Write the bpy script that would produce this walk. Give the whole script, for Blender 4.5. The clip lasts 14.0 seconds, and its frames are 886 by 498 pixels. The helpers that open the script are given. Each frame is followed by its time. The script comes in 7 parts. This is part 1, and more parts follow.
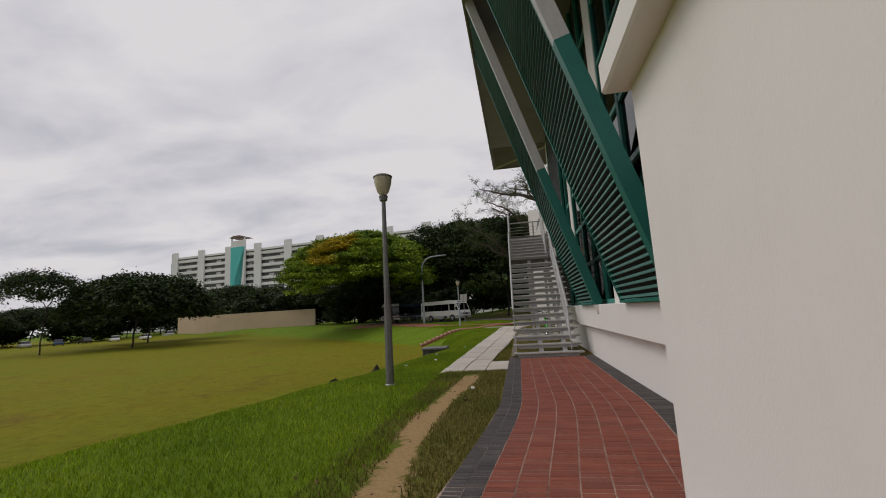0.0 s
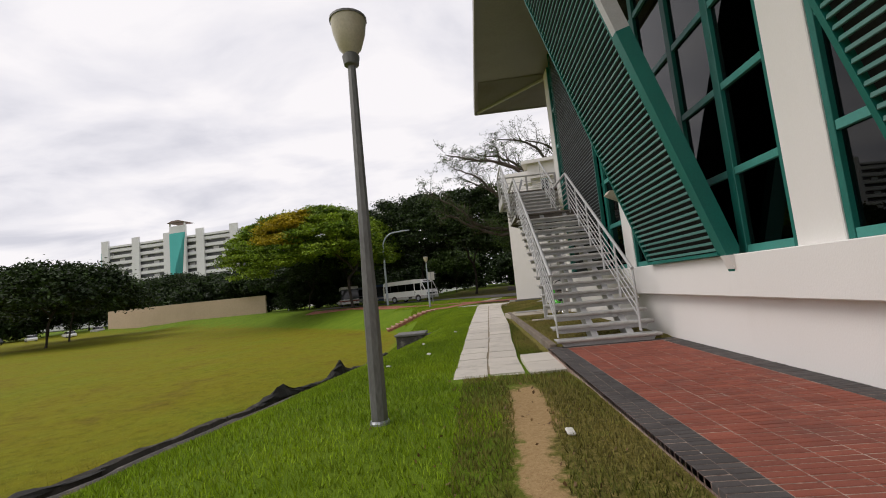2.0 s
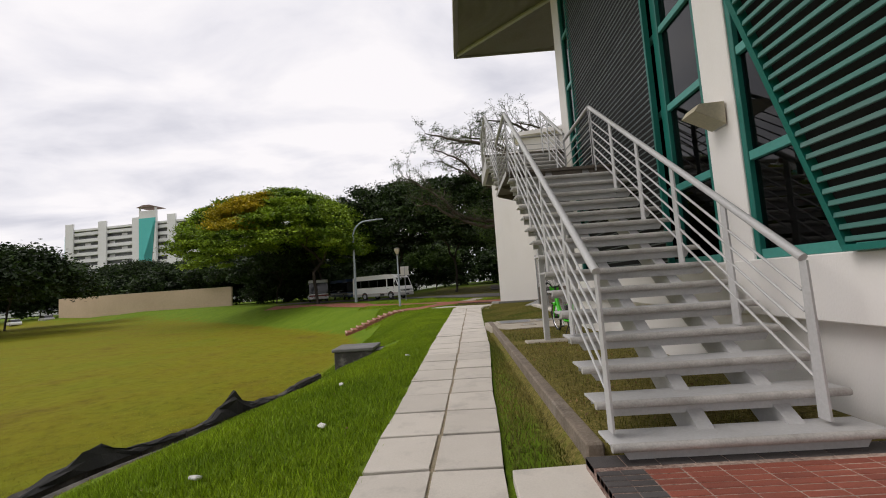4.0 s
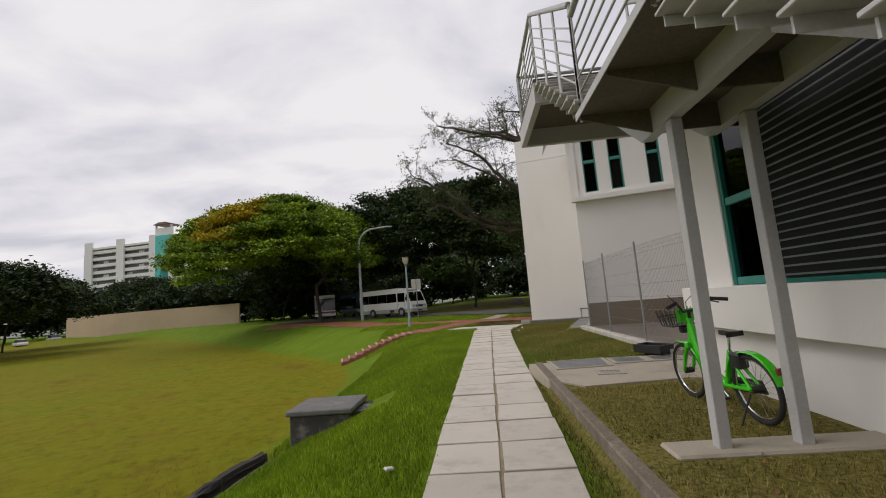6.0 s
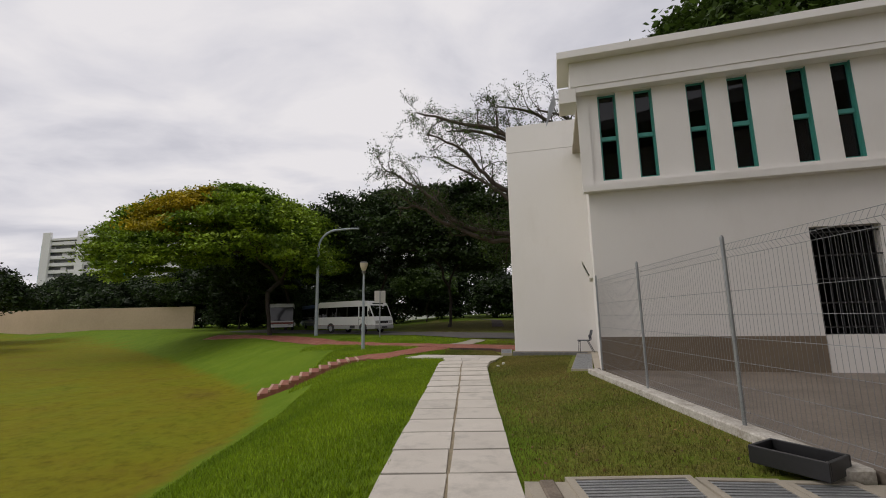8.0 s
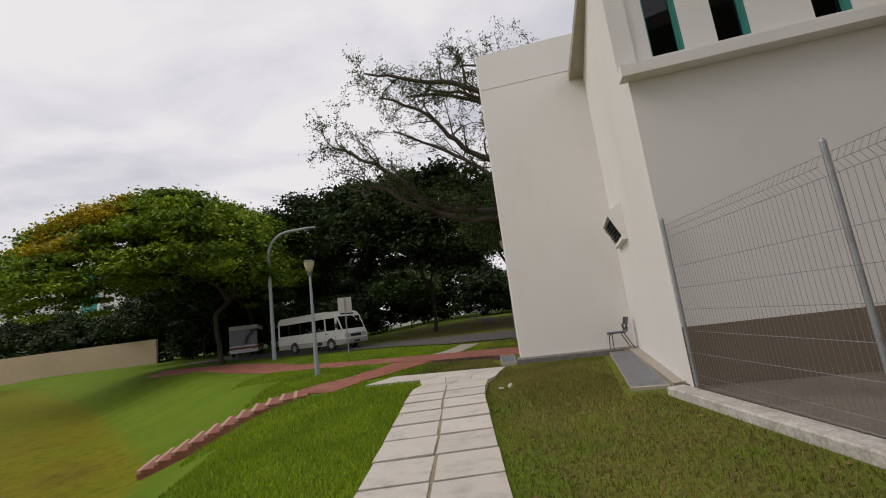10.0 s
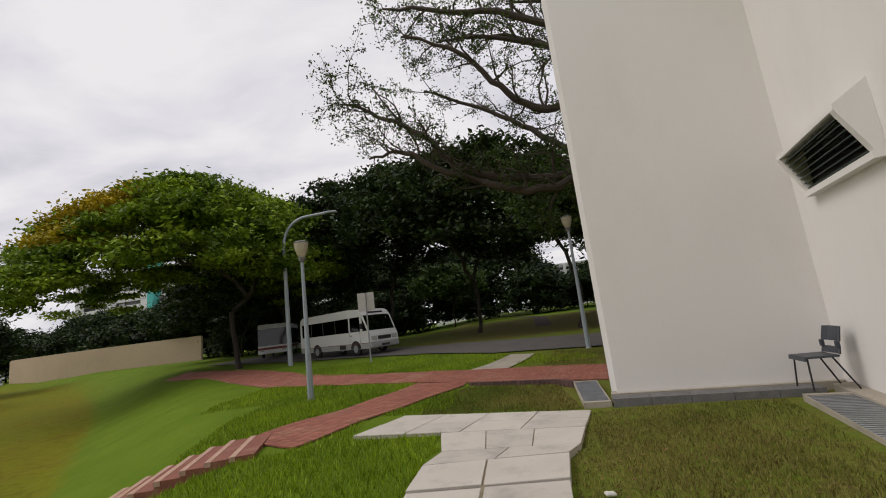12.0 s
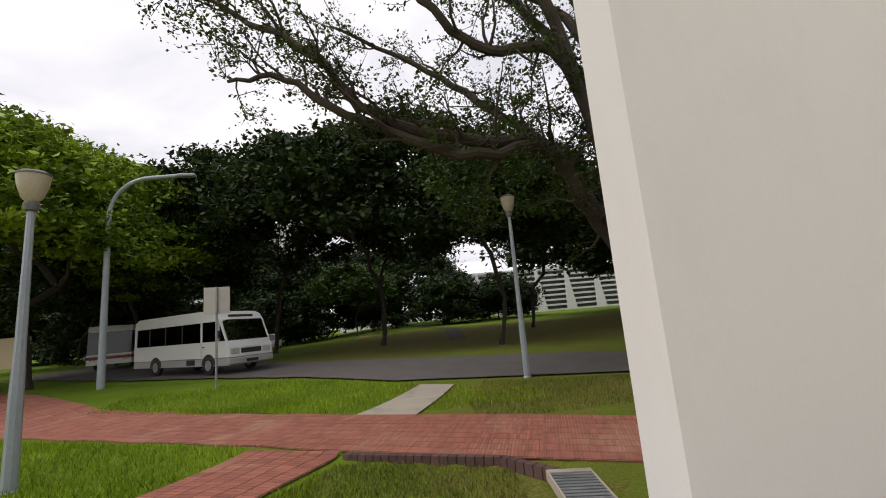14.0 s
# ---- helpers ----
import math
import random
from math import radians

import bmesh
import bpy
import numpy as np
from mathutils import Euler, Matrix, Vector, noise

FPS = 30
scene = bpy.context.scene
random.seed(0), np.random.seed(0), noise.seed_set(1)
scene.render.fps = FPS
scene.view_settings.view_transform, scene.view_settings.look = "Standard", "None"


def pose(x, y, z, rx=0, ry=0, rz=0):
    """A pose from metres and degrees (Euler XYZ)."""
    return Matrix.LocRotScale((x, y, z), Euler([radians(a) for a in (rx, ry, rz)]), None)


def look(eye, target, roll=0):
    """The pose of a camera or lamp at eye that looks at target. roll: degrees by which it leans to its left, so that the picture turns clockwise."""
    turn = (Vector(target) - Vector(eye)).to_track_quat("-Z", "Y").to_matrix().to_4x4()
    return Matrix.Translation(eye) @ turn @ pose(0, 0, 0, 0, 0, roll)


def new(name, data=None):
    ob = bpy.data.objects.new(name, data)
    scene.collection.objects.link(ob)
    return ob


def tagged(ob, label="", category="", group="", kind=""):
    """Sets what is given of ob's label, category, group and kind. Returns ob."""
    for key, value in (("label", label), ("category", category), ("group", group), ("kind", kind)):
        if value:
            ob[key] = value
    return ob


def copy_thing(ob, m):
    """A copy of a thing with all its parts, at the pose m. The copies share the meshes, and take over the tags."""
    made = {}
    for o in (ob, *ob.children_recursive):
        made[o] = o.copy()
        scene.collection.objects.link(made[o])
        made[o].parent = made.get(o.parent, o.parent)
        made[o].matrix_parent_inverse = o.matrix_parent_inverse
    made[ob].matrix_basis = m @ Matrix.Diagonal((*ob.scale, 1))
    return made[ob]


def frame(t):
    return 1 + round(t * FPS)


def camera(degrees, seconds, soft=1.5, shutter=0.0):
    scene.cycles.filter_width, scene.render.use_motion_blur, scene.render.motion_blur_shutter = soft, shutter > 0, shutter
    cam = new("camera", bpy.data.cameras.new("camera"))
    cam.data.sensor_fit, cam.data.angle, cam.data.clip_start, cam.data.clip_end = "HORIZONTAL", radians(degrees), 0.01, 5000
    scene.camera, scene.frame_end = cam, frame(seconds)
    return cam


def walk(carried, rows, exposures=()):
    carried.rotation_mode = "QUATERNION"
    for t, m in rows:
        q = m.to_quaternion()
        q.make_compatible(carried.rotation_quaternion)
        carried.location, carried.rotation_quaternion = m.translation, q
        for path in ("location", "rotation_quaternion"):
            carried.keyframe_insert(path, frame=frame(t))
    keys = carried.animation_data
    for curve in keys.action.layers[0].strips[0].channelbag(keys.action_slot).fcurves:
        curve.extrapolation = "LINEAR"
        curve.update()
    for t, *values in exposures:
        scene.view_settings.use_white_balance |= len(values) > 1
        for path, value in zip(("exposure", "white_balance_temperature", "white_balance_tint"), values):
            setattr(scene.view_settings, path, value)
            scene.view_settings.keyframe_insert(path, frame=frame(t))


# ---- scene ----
cam = camera(92.7, 14.0, soft=1.0)
EXPOSURES = [(0.0, -0.42), (0.5, -0.26), (1.0, -0.12), (2.0, 0.05), (2.5, 0.16), (3.7, 0.10), (5.8, -0.1), (8.0, -0.22), (9.0, -0.15), (11.5, -0.22), (12.0, -0.15), (12.5, 0.0), (13.5, 0.15), (14.0, 0.2)]
PATH = [
    (0, (-0.034, 0.016, 1.311), (-0.365, 1.965, 1.611), -3.3),
    (0.5, (-0.386, 1.227, 1.39), (-0.867, 3.147, 1.682), -1.9),
    (1, (-0.828, 2.339, 1.391), (-1.514, 4.192, 1.703), -1.6),
    (1.5, (-1.42, 3.139, 1.182), (-1.97, 5.043, 1.445), -4.3),
    (2, (-1.672, 4.306, 1.199), (-1.806, 6.292, 1.397), -5.6),
    (2.5, (-1.568, 5.673, 1.215), (-1.559, 7.665, 1.399), -5.3),
    (3, (-1.36, 6.876, 1.233), (-1.314, 8.866, 1.421), -4.5),
    (3.5, (-1.29, 8.153, 1.248), (-1.338, 10.144, 1.429), -3.5),
    (3.7, (-1.243, 8.635, 1.246), (-1.31, 10.627, 1.421), -3.8),
    (5.8, (-1.501, 13.888, 1.414), (-1.498, 15.877, 1.63), -5.3),
    (6, (-1.484, 14.407, 1.416), (-1.618, 16.388, 1.658), -4.6),
    (6.5, (-1.493, 15.678, 1.398), (-1.708, 17.651, 1.646), -3.9),
    (7, (-1.358, 16.906, 1.437), (-1.322, 18.889, 1.687), -5.9),
    (7.5, (-1.131, 18.18, 1.448), (-0.904, 20.15, 1.707), -5.9),
    (8, (-1.117, 19.379, 1.483), (-1.163, 21.353, 1.799), -1.1),
    (8.5, (-1.004, 20.658, 1.414), (-1.093, 22.633, 1.715), -9.2),
    (9, (-0.988, 21.923, 1.466), (-0.986, 23.899, 1.776), -7.4),
    (9.2, (-0.936, 22.413, 1.422), (-0.893, 24.388, 1.736), -7.2),
    (11.3, (-0.595, 27.887, 1.518), (-0.628, 29.859, 1.849), -7.8),
    (11.5, (-0.608, 28.325, 1.539), (-0.678, 30.297, 1.869), -7.5),
    (12, (-0.561, 29.519, 1.582), (-0.745, 31.482, 1.919), -7.0),
    (12.5, (-0.485, 30.829, 1.568), (-0.465, 32.804, 1.884), -7.4),
    (13, (-0.5, 32.079, 1.586), (-0.44, 34.053, 1.902), -7.4),
    (13.5, (-0.438, 33.18, 1.627), (-0.078, 35.12, 1.954), -8.0),
    (14, (-0.488, 34.501, 1.676), (-0.26, 36.46, 2.008), -4.9),
]
walk(cam, [(t, look(eye, target, roll)) for t, eye, target, roll in PATH], EXPOSURES)

# ---- world and light: bright overcast sky with soft clouds ----
world = bpy.data.worlds.new("overcast_sky")
scene.world = world
world.use_nodes = True


def sky_nodes():
    nt = world.node_tree
    nt.nodes.clear()
    N, L = nt.nodes.new, nt.links.new
    sky = N("ShaderNodeTexSky")
    sky.sky_type, sky.sun_disc = "NISHITA", False
    sky.sun_elevation, sky.sun_rotation = radians(52), radians(245)
    sky.air_density, sky.dust_density = 1.0, 4.0
    tc = N("ShaderNodeTexCoord")
    sep = N("ShaderNodeSeparateXYZ")
    L(tc.outputs["Generated"], sep.inputs[0])
    up = N("ShaderNodeMath")
    up.operation, up.inputs[1].default_value = "MAXIMUM", 0.03
    L(sep.outputs["Z"], up.inputs[0])
    lift = N("ShaderNodeMath")
    lift.operation, lift.inputs[1].default_value = "ADD", 0.16
    L(up.outputs[0], lift.inputs[0])
    flat = N("ShaderNodeVectorMath")
    flat.operation = "DIVIDE"
    comb = N("ShaderNodeCombineXYZ")
    for k in range(3):
        L(lift.outputs[0], comb.inputs[k])
    L(tc.outputs["Generated"], flat.inputs[0])
    L(comb.outputs[0], flat.inputs[1])
    drift = N("ShaderNodeMapping")
    drift.inputs["Scale"].default_value, drift.inputs["Location"].default_value = (0.75, 1.15, 1.0), (0.35, 0.1, 0.0)
    L(flat.outputs[0], drift.inputs["Vector"])
    big = N("ShaderNodeTexNoise")
    big.inputs["Scale"].default_value, big.inputs["Detail"].default_value = 1.7, 9
    big.inputs["Roughness"].default_value, big.inputs["Distortion"].default_value = 0.52, 0.3
    L(drift.outputs[0], big.inputs["Vector"])
    ramp = N("ShaderNodeValToRGB")
    e = ramp.color_ramp.elements
    e[0].position, e[0].color = 0.34, (0.69, 0.685, 0.755, 1)
    e[1].position, e[1].color = 0.58, (1.0, 0.965, 0.985, 1)
    mid = ramp.color_ramp.elements.new(0.47)
    mid.color = (0.87, 0.85, 0.90, 1)
    L(big.outputs["Fac"], ramp.inputs[0])
    clouds, clear = N("ShaderNodeBackground"), N("ShaderNodeBackground")
    L(ramp.outputs[0], clouds.inputs["Color"])
    clouds.inputs["Strength"].default_value = CLOUD_STRENGTH
    L(sky.outputs[0], clear.inputs["Color"])
    clear.inputs["Strength"].default_value = 0.05
    add = N("ShaderNodeMixShader")
    add.inputs[0].default_value = 0.92
    L(clear.outputs[0], add.inputs[1])
    L(clouds.outputs[0], add.inputs[2])
    out = N("ShaderNodeOutputWorld")
    L(add.outputs[0], out.inputs["Surface"])


CLOUD_STRENGTH = 1.0
sky_nodes()
sun = new("sun", bpy.data.lights.new("sun", "SUN"))
sun.data.energy, sun.data.angle, sun.data.color = 1.25, radians(30), (1.0, 0.94, 0.89)
sun.matrix_world = look((0, 0, 60), (52, 4, 0))

# ---- materials ----
def mat(name, base, other=None, scale=3.0, fine=40.0, rough=0.6, metal=0.0, bump=0.15, bump_scale=None, stretch=(1, 1, 1), contrast=0.5,
        stain=None, stain_scale=0.6, stain_amount=0.5, per_object=0.0, per_island=0.0, coat=0.0):
    """A painted or mineral surface: two scales of tone, an optional stain colour, fine relief."""
    m = bpy.data.materials.new(name)
    m.use_nodes = True
    nt = m.node_tree
    N, L = nt.nodes.new, nt.links.new
    b = nt.nodes["Principled BSDF"]
    b.inputs["Roughness"].default_value, b.inputs["Metallic"].default_value = rough, metal
    b.inputs["Coat Weight"].default_value = coat
    geo = N("ShaderNodeNewGeometry")
    mp = N("ShaderNodeMapping")
    mp.inputs["Scale"].default_value = stretch
    L(geo.outputs["Position"], mp.inputs["Vector"])
    n1, n2 = N("ShaderNodeTexNoise"), N("ShaderNodeTexNoise")
    n1.inputs["Scale"].default_value, n1.inputs["Detail"].default_value = scale, 6
    n2.inputs["Scale"].default_value, n2.inputs["Detail"].default_value = fine, 4
    for n in (n1, n2):
        L(mp.outputs[0], n.inputs["Vector"])
    mixf = N("ShaderNodeMath")
    mixf.operation = "ADD"
    L(n1.outputs["Fac"], mixf.inputs[0])
    L(n2.outputs["Fac"], mixf.inputs[1])
    rng = N("ShaderNodeMapRange")
    rng.inputs["From Min"].default_value, rng.inputs["From Max"].default_value = 1 - contrast * 0.6, 1 + contrast * 0.6
    L(mixf.outputs[0], rng.inputs["Value"])
    col = N("ShaderNodeMix")
    col.data_type = "RGBA"
    other = other or tuple(c * 0.86 for c in base)
    col.inputs["A"].default_value, col.inputs["B"].default_value = (*other, 1), (*base, 1)
    L(rng.outputs[0], col.inputs["Factor"])
    last = col.outputs["Result"]
    if stain:
        n3 = N("ShaderNodeTexNoise")
        n3.inputs["Scale"].default_value, n3.inputs["Detail"].default_value, n3.inputs["Roughness"].default_value = stain_scale, 8, 0.65
        L(mp.outputs[0], n3.inputs["Vector"])
        r3 = N("ShaderNodeMapRange")
        r3.inputs["From Min"].default_value, r3.inputs["From Max"].default_value, r3.inputs["To Max"].default_value = 0.52, 0.72, stain_amount
        L(n3.outputs["Fac"], r3.inputs["Value"])
        c3 = N("ShaderNodeMix")
        c3.data_type = "RGBA"
        c3.inputs["B"].default_value = (*stain, 1)
        L(last, c3.inputs["A"])
        L(r3.outputs[0], c3.inputs["Factor"])
        last = c3.outputs["Result"]
    if per_object or per_island:
        src = N("ShaderNodeObjectInfo").outputs["Random"] if per_object else geo.outputs["Random Per Island"]
        amount = per_object or per_island
        v = N("ShaderNodeMapRange")
        v.inputs["To Min"].default_value, v.inputs["To Max"].default_value = 1 - amount, 1 + amount
        L(src, v.inputs["Value"])
        hsv = N("ShaderNodeHueSaturation")
        L(v.outputs[0], hsv.inputs["Value"])
        L(last, hsv.inputs["Color"])
        last = hsv.outputs[0]
    L(last, b.inputs["Base Color"])
    if bump:
        bp = N("ShaderNodeBump")
        bp.inputs["Strength"].default_value, bp.inputs["Distance"].default_value = bump, 0.02
        if bump_scale:
            n4 = N("ShaderNodeTexNoise")
            n4.inputs["Scale"].default_value, n4.inputs["Detail"].default_value = bump_scale, 5
            L(mp.outputs[0], n4.inputs["Vector"])
            L(n4.outputs["Fac"], bp.inputs["Height"])
        else:
            L(mixf.outputs[0], bp.inputs["Height"])
        L(bp.outputs[0], b.inputs["Normal"])
    return m


def leaf_mat(name, base, other, spread=0.35):
    """Leaves: tone from leaf to leaf, with light shining through."""
    m = bpy.data.materials.new(name)
    m.use_nodes = True
    nt = m.node_tree
    N, L = nt.nodes.new, nt.links.new
    b = nt.nodes["Principled BSDF"]
    b.inputs["Roughness"].default_value = 0.6
    b.inputs["Specular IOR Level"].default_value = 0.25
    geo = N("ShaderNodeNewGeometry")
    n1 = N("ShaderNodeTexNoise")
    n1.inputs["Scale"].default_value = 0.45
    L(geo.outputs["Position"], n1.inputs["Vector"])
    rng = N("ShaderNodeMapRange")
    rng.inputs["From Min"].default_value, rng.inputs["From Max"].default_value = 0.35, 0.65
    L(n1.outputs["Fac"], rng.inputs["Value"])
    col = N("ShaderNodeMix")
    col.data_type = "RGBA"
    col.inputs["A"].default_value, col.inputs["B"].default_value = (*other, 1), (*base, 1)
    L(rng.outputs[0], col.inputs["Factor"])
    v = N("ShaderNodeMapRange")
    v.inputs["To Min"].default_value, v.inputs["To Max"].default_value = 1 - spread, 1 + spread
    L(geo.outputs["Random Per Island"], v.inputs["Value"])
    hsv = N("ShaderNodeHueSaturation")
    L(v.outputs[0], hsv.inputs["Value"])
    L(col.outputs["Result"], hsv.inputs["Color"])
    L(hsv.outputs[0], b.inputs["Base Color"])
    tr = N("ShaderNodeBsdfTranslucent")
    L(hsv.outputs[0], tr.inputs["Color"])
    mix = N("ShaderNodeMixShader")
    mix.inputs[0].default_value = 0.2
    L(b.outputs[0], mix.inputs[1])
    L(tr.outputs[0], mix.inputs[2])
    L(mix.outputs[0], nt.nodes["Material Output"].inputs["Surface"])
    return m


def glass_mat(name, tint, ior=1.5, rough=0.01):
    """Thin tinted glass: clear through, with a Fresnel gloss."""
    m = bpy.data.materials.new(name)
    m.use_nodes = True
    nt = m.node_tree
    nt.nodes.remove(nt.nodes["Principled BSDF"])
    N, L = nt.nodes.new, nt.links.new
    t, g, f, x = N("ShaderNodeBsdfTransparent"), N("ShaderNodeBsdfGlossy"), N("ShaderNodeFresnel"), N("ShaderNodeMixShader")
    t.inputs["Color"].default_value = (*tint, 1)
    g.inputs["Roughness"].default_value = rough
    f.inputs["IOR"].default_value = ior
    L(f.outputs[0], x.inputs[0])
    L(t.outputs[0], x.inputs[1])
    L(g.outputs[0], x.inputs[2])
    L(x.outputs[0], nt.nodes["Material Output"].inputs["Surface"])
    return m


def ground_mat():
    """Turf in three states (mown pitch, lush bank, worn lawn) and bare sandy soil, blended by painted regions."""
    m = bpy.data.materials.new("turf")
    m.use_nodes = True
    nt = m.node_tree
    N, L = nt.nodes.new, nt.links.new
    b = nt.nodes["Principled BSDF"]
    b.inputs["Roughness"].default_value = 0.95
    b.inputs["Specular IOR Level"].default_value = 0.1
    geo = N("ShaderNodeNewGeometry")

    def noise_of(scale, detail=6, rough=0.6):
        n = N("ShaderNodeTexNoise")
        n.inputs["Scale"].default_value, n.inputs["Detail"].default_value, n.inputs["Roughness"].default_value = scale, detail, rough
        L(geo.outputs["Position"], n.inputs["Vector"])
        return n.outputs["Fac"]

    def ramp(fac, stops):
        r = N("ShaderNodeValToRGB")
        L(fac, r.inputs[0])
        while len(r.color_ramp.elements) < len(stops):
            r.color_ramp.elements.new(0.5)
        for e, (p, c) in zip(r.color_ramp.elements, stops):
            e.position, e.color = p, (*c, 1)
        return r.outputs[0]

    def blend(fac, a, c):
        x = N("ShaderNodeMix")
        x.data_type = "RGBA"
        L(fac, x.inputs["Factor"])
        L(a, x.inputs["A"])
        L(c, x.inputs["B"])
        return x.outputs["Result"]

    def mask(name, soft=0.25, scale=3.0):
        a = N("ShaderNodeAttribute")
        a.attribute_name = name
        s = N("ShaderNodeMath")
        s.operation = "SUBTRACT"
        L(noise_of(scale, 8, 0.7), s.inputs[0])
        s.inputs[1].default_value = 0.5
        k = N("ShaderNodeMath")
        k.operation, k.inputs[1].default_value = "MULTIPLY", 1.6
        L(s.outputs[0], k.inputs[0])
        ad = N("ShaderNodeMath")
        L(a.outputs["Fac"], ad.inputs[0])
        L(k.outputs[0], ad.inputs[1])
        r = N("ShaderNodeMapRange")
        r.inputs["From Min"].default_value, r.inputs["From Max"].default_value = 0.5 - soft, 0.5 + soft
        L(ad.outputs[0], r.inputs["Value"])
        return r.outputs[0]

    fine = noise_of(60, 6, 0.7)
    lush = ramp(fine, [(0.3, (0.06, 0.10, 0.005)), (0.7, (0.19, 0.28, 0.012))])
    lush2 = ramp(noise_of(0.9), [(0.35, (0.08, 0.15, 0.012)), (0.65, (0.15, 0.22, 0.022))])
    half = N("ShaderNodeMix")
    half.data_type = "RGBA"
    half.inputs["Factor"].default_value = 0.45
    L(lush, half.inputs["A"])
    L(lush2, half.inputs["B"])
    pitch1 = ramp(fine, [(0.3, (0.13, 0.13, 0.006)), (0.7, (0.28, 0.26, 0.014))])
    pitch2 = ramp(noise_of(0.22, 10, 0.72), [(0.32, (0.15, 0.09, 0.02)), (0.44, (0.22, 0.20, 0.01)), (0.6, (0.19, 0.22, 0.01)), (0.7, (0.13, 0.19, 0.01))])
    ph = N("ShaderNodeMix")
    ph.data_type = "RGBA"
    ph.inputs["Factor"].default_value = 0.6
    L(pitch1, ph.inputs["A"])
    L(pitch2, ph.inputs["B"])
    tufts = ramp(noise_of(3.2, 10, 0.75), [(0.36, (0.60, 0.57, 0.50)), (0.50, (0.82, 0.82, 0.79)), (0.66, (0.95, 0.95, 0.95))])
    worn_turf = N("ShaderNodeMix")
    worn_turf.data_type, worn_turf.blend_type = "RGBA", "MULTIPLY"
    worn_turf.inputs["Factor"].default_value = 1.0
    L(ph.outputs["Result"], worn_turf.inputs["A"])
    L(tufts, worn_turf.inputs["B"])
    worn = ramp(noise_of(22, 8, 0.75), [(0.34, (0.055, 0.046, 0.014)), (0.5, (0.155, 0.135, 0.034)), (0.68, (0.29, 0.225, 0.085))])
    soil = ramp(noise_of(35, 8, 0.75), [(0.3, (0.30, 0.19, 0.085)), (0.7, (0.50, 0.35, 0.18))])
    c = blend(mask("pitch", 0.3, 1.2), half.outputs["Result"], worn_turf.outputs["Result"])
    c = blend(mask("worn", 0.35, 2.5), c, worn)
    c = blend(mask("soil", 0.12, 7.0), c, soil)
    L(c, b.inputs["Base Color"])
    bp = N("ShaderNodeBump")
    bp.inputs["Strength"].default_value, bp.inputs["Distance"].default_value = 0.6, 0.03
    L(noise_of(45, 6, 0.7), bp.inputs["Height"])
    L(bp.outputs[0], b.inputs["Normal"])
    return m


M_TURF = ground_mat()
M_WHITE = mat("white_wall_paint", (0.80, 0.775, 0.745), (0.755, 0.725, 0.69), scale=0.8, fine=70, rough=0.75, bump=0.12, bump_scale=90, stretch=(1, 1, 0.45), contrast=0.9,
              stain=(0.60, 0.56, 0.50), stain_scale=0.7, stain_amount=0.22)
M_BEIGE = mat("beige_wall_paint", (0.56, 0.43, 0.30), (0.50, 0.38, 0.26), scale=0.25, fine=3, rough=0.85, bump=0.1, stain=(0.42, 0.30, 0.20), stain_scale=0.12, stain_amount=0.5)
M_TAUPE = mat("taupe_dado_paint", (0.21, 0.165, 0.115), (0.17, 0.13, 0.09), scale=1.0, fine=30, rough=0.8, stain=(0.12, 0.1, 0.08))
M_TEAL = mat("teal_steel_paint", (0.005, 0.155, 0.12), (0.004, 0.12, 0.095), scale=2, fine=50, rough=0.5, bump=0.05, stain=(0.015, 0.15, 0.12), stain_amount=0.4)
M_TEAL_LIGHT = mat("pale_teal_frame_paint", (0.06, 0.28, 0.24), (0.05, 0.24, 0.2), scale=2, fine=40, rough=0.45, bump=0.05)
M_SLAT_DARK = mat("dark_grey_louvre_paint", (0.13, 0.15, 0.15), (0.09, 0.11, 0.11), scale=1.3, fine=25, rough=0.6, bump=0.05, per_object=0.15)
M_SLAT = mat("dusty_teal_louvre_paint", (0.07, 0.20, 0.17), (0.03, 0.13, 0.108), scale=1.3, fine=25, rough=0.55, bump=0.08, stretch=(1, 0.25, 1), contrast=0.9, stain=(0.17, 0.22, 0.20), stain_scale=1.5, stain_amount=0.5, per_object=0.12)
M_STEEL = mat("grey_steel_paint", (0.50, 0.495, 0.49), (0.42, 0.415, 0.41), scale=2.5, fine=45, rough=0.5, bump=0.08, stain=(0.34, 0.32, 0.30), stain_scale=2.2, stain_amount=0.45)
M_GALV = mat("galvanised_steel", (0.40, 0.41, 0.42), (0.28, 0.29, 0.30), scale=5, fine=60, rough=0.45, metal=0.6, bump=0.08, stain=(0.2, 0.19, 0.18), stain_scale=2)
M_POLE = mat("weathered_grey_pole", (0.21, 0.205, 0.20), (0.13, 0.125, 0.12), scale=3, fine=40, rough=0.55, metal=0.3, bump=0.1, stretch=(1, 1, 0.3), stain=(0.34, 0.32, 0.3), stain_scale=3)
M_POLE_PALE = mat("pale_blue_grey_pole", (0.36, 0.40, 0.43), (0.28, 0.32, 0.35), scale=3, fine=40, rough=0.5, metal=0.2, bump=0.08, stretch=(1, 1, 0.3), stain=(0.45, 0.44, 0.42), stain_scale=3)
M_SLAB = mat("concrete_slab", (0.62, 0.57, 0.50), (0.50, 0.455, 0.395), scale=2.2, fine=60, rough=0.85, bump=0.2, bump_scale=120, contrast=0.9, stain=(0.27, 0.25, 0.22), stain_scale=2.4, stain_amount=0.5, per_object=0.07)
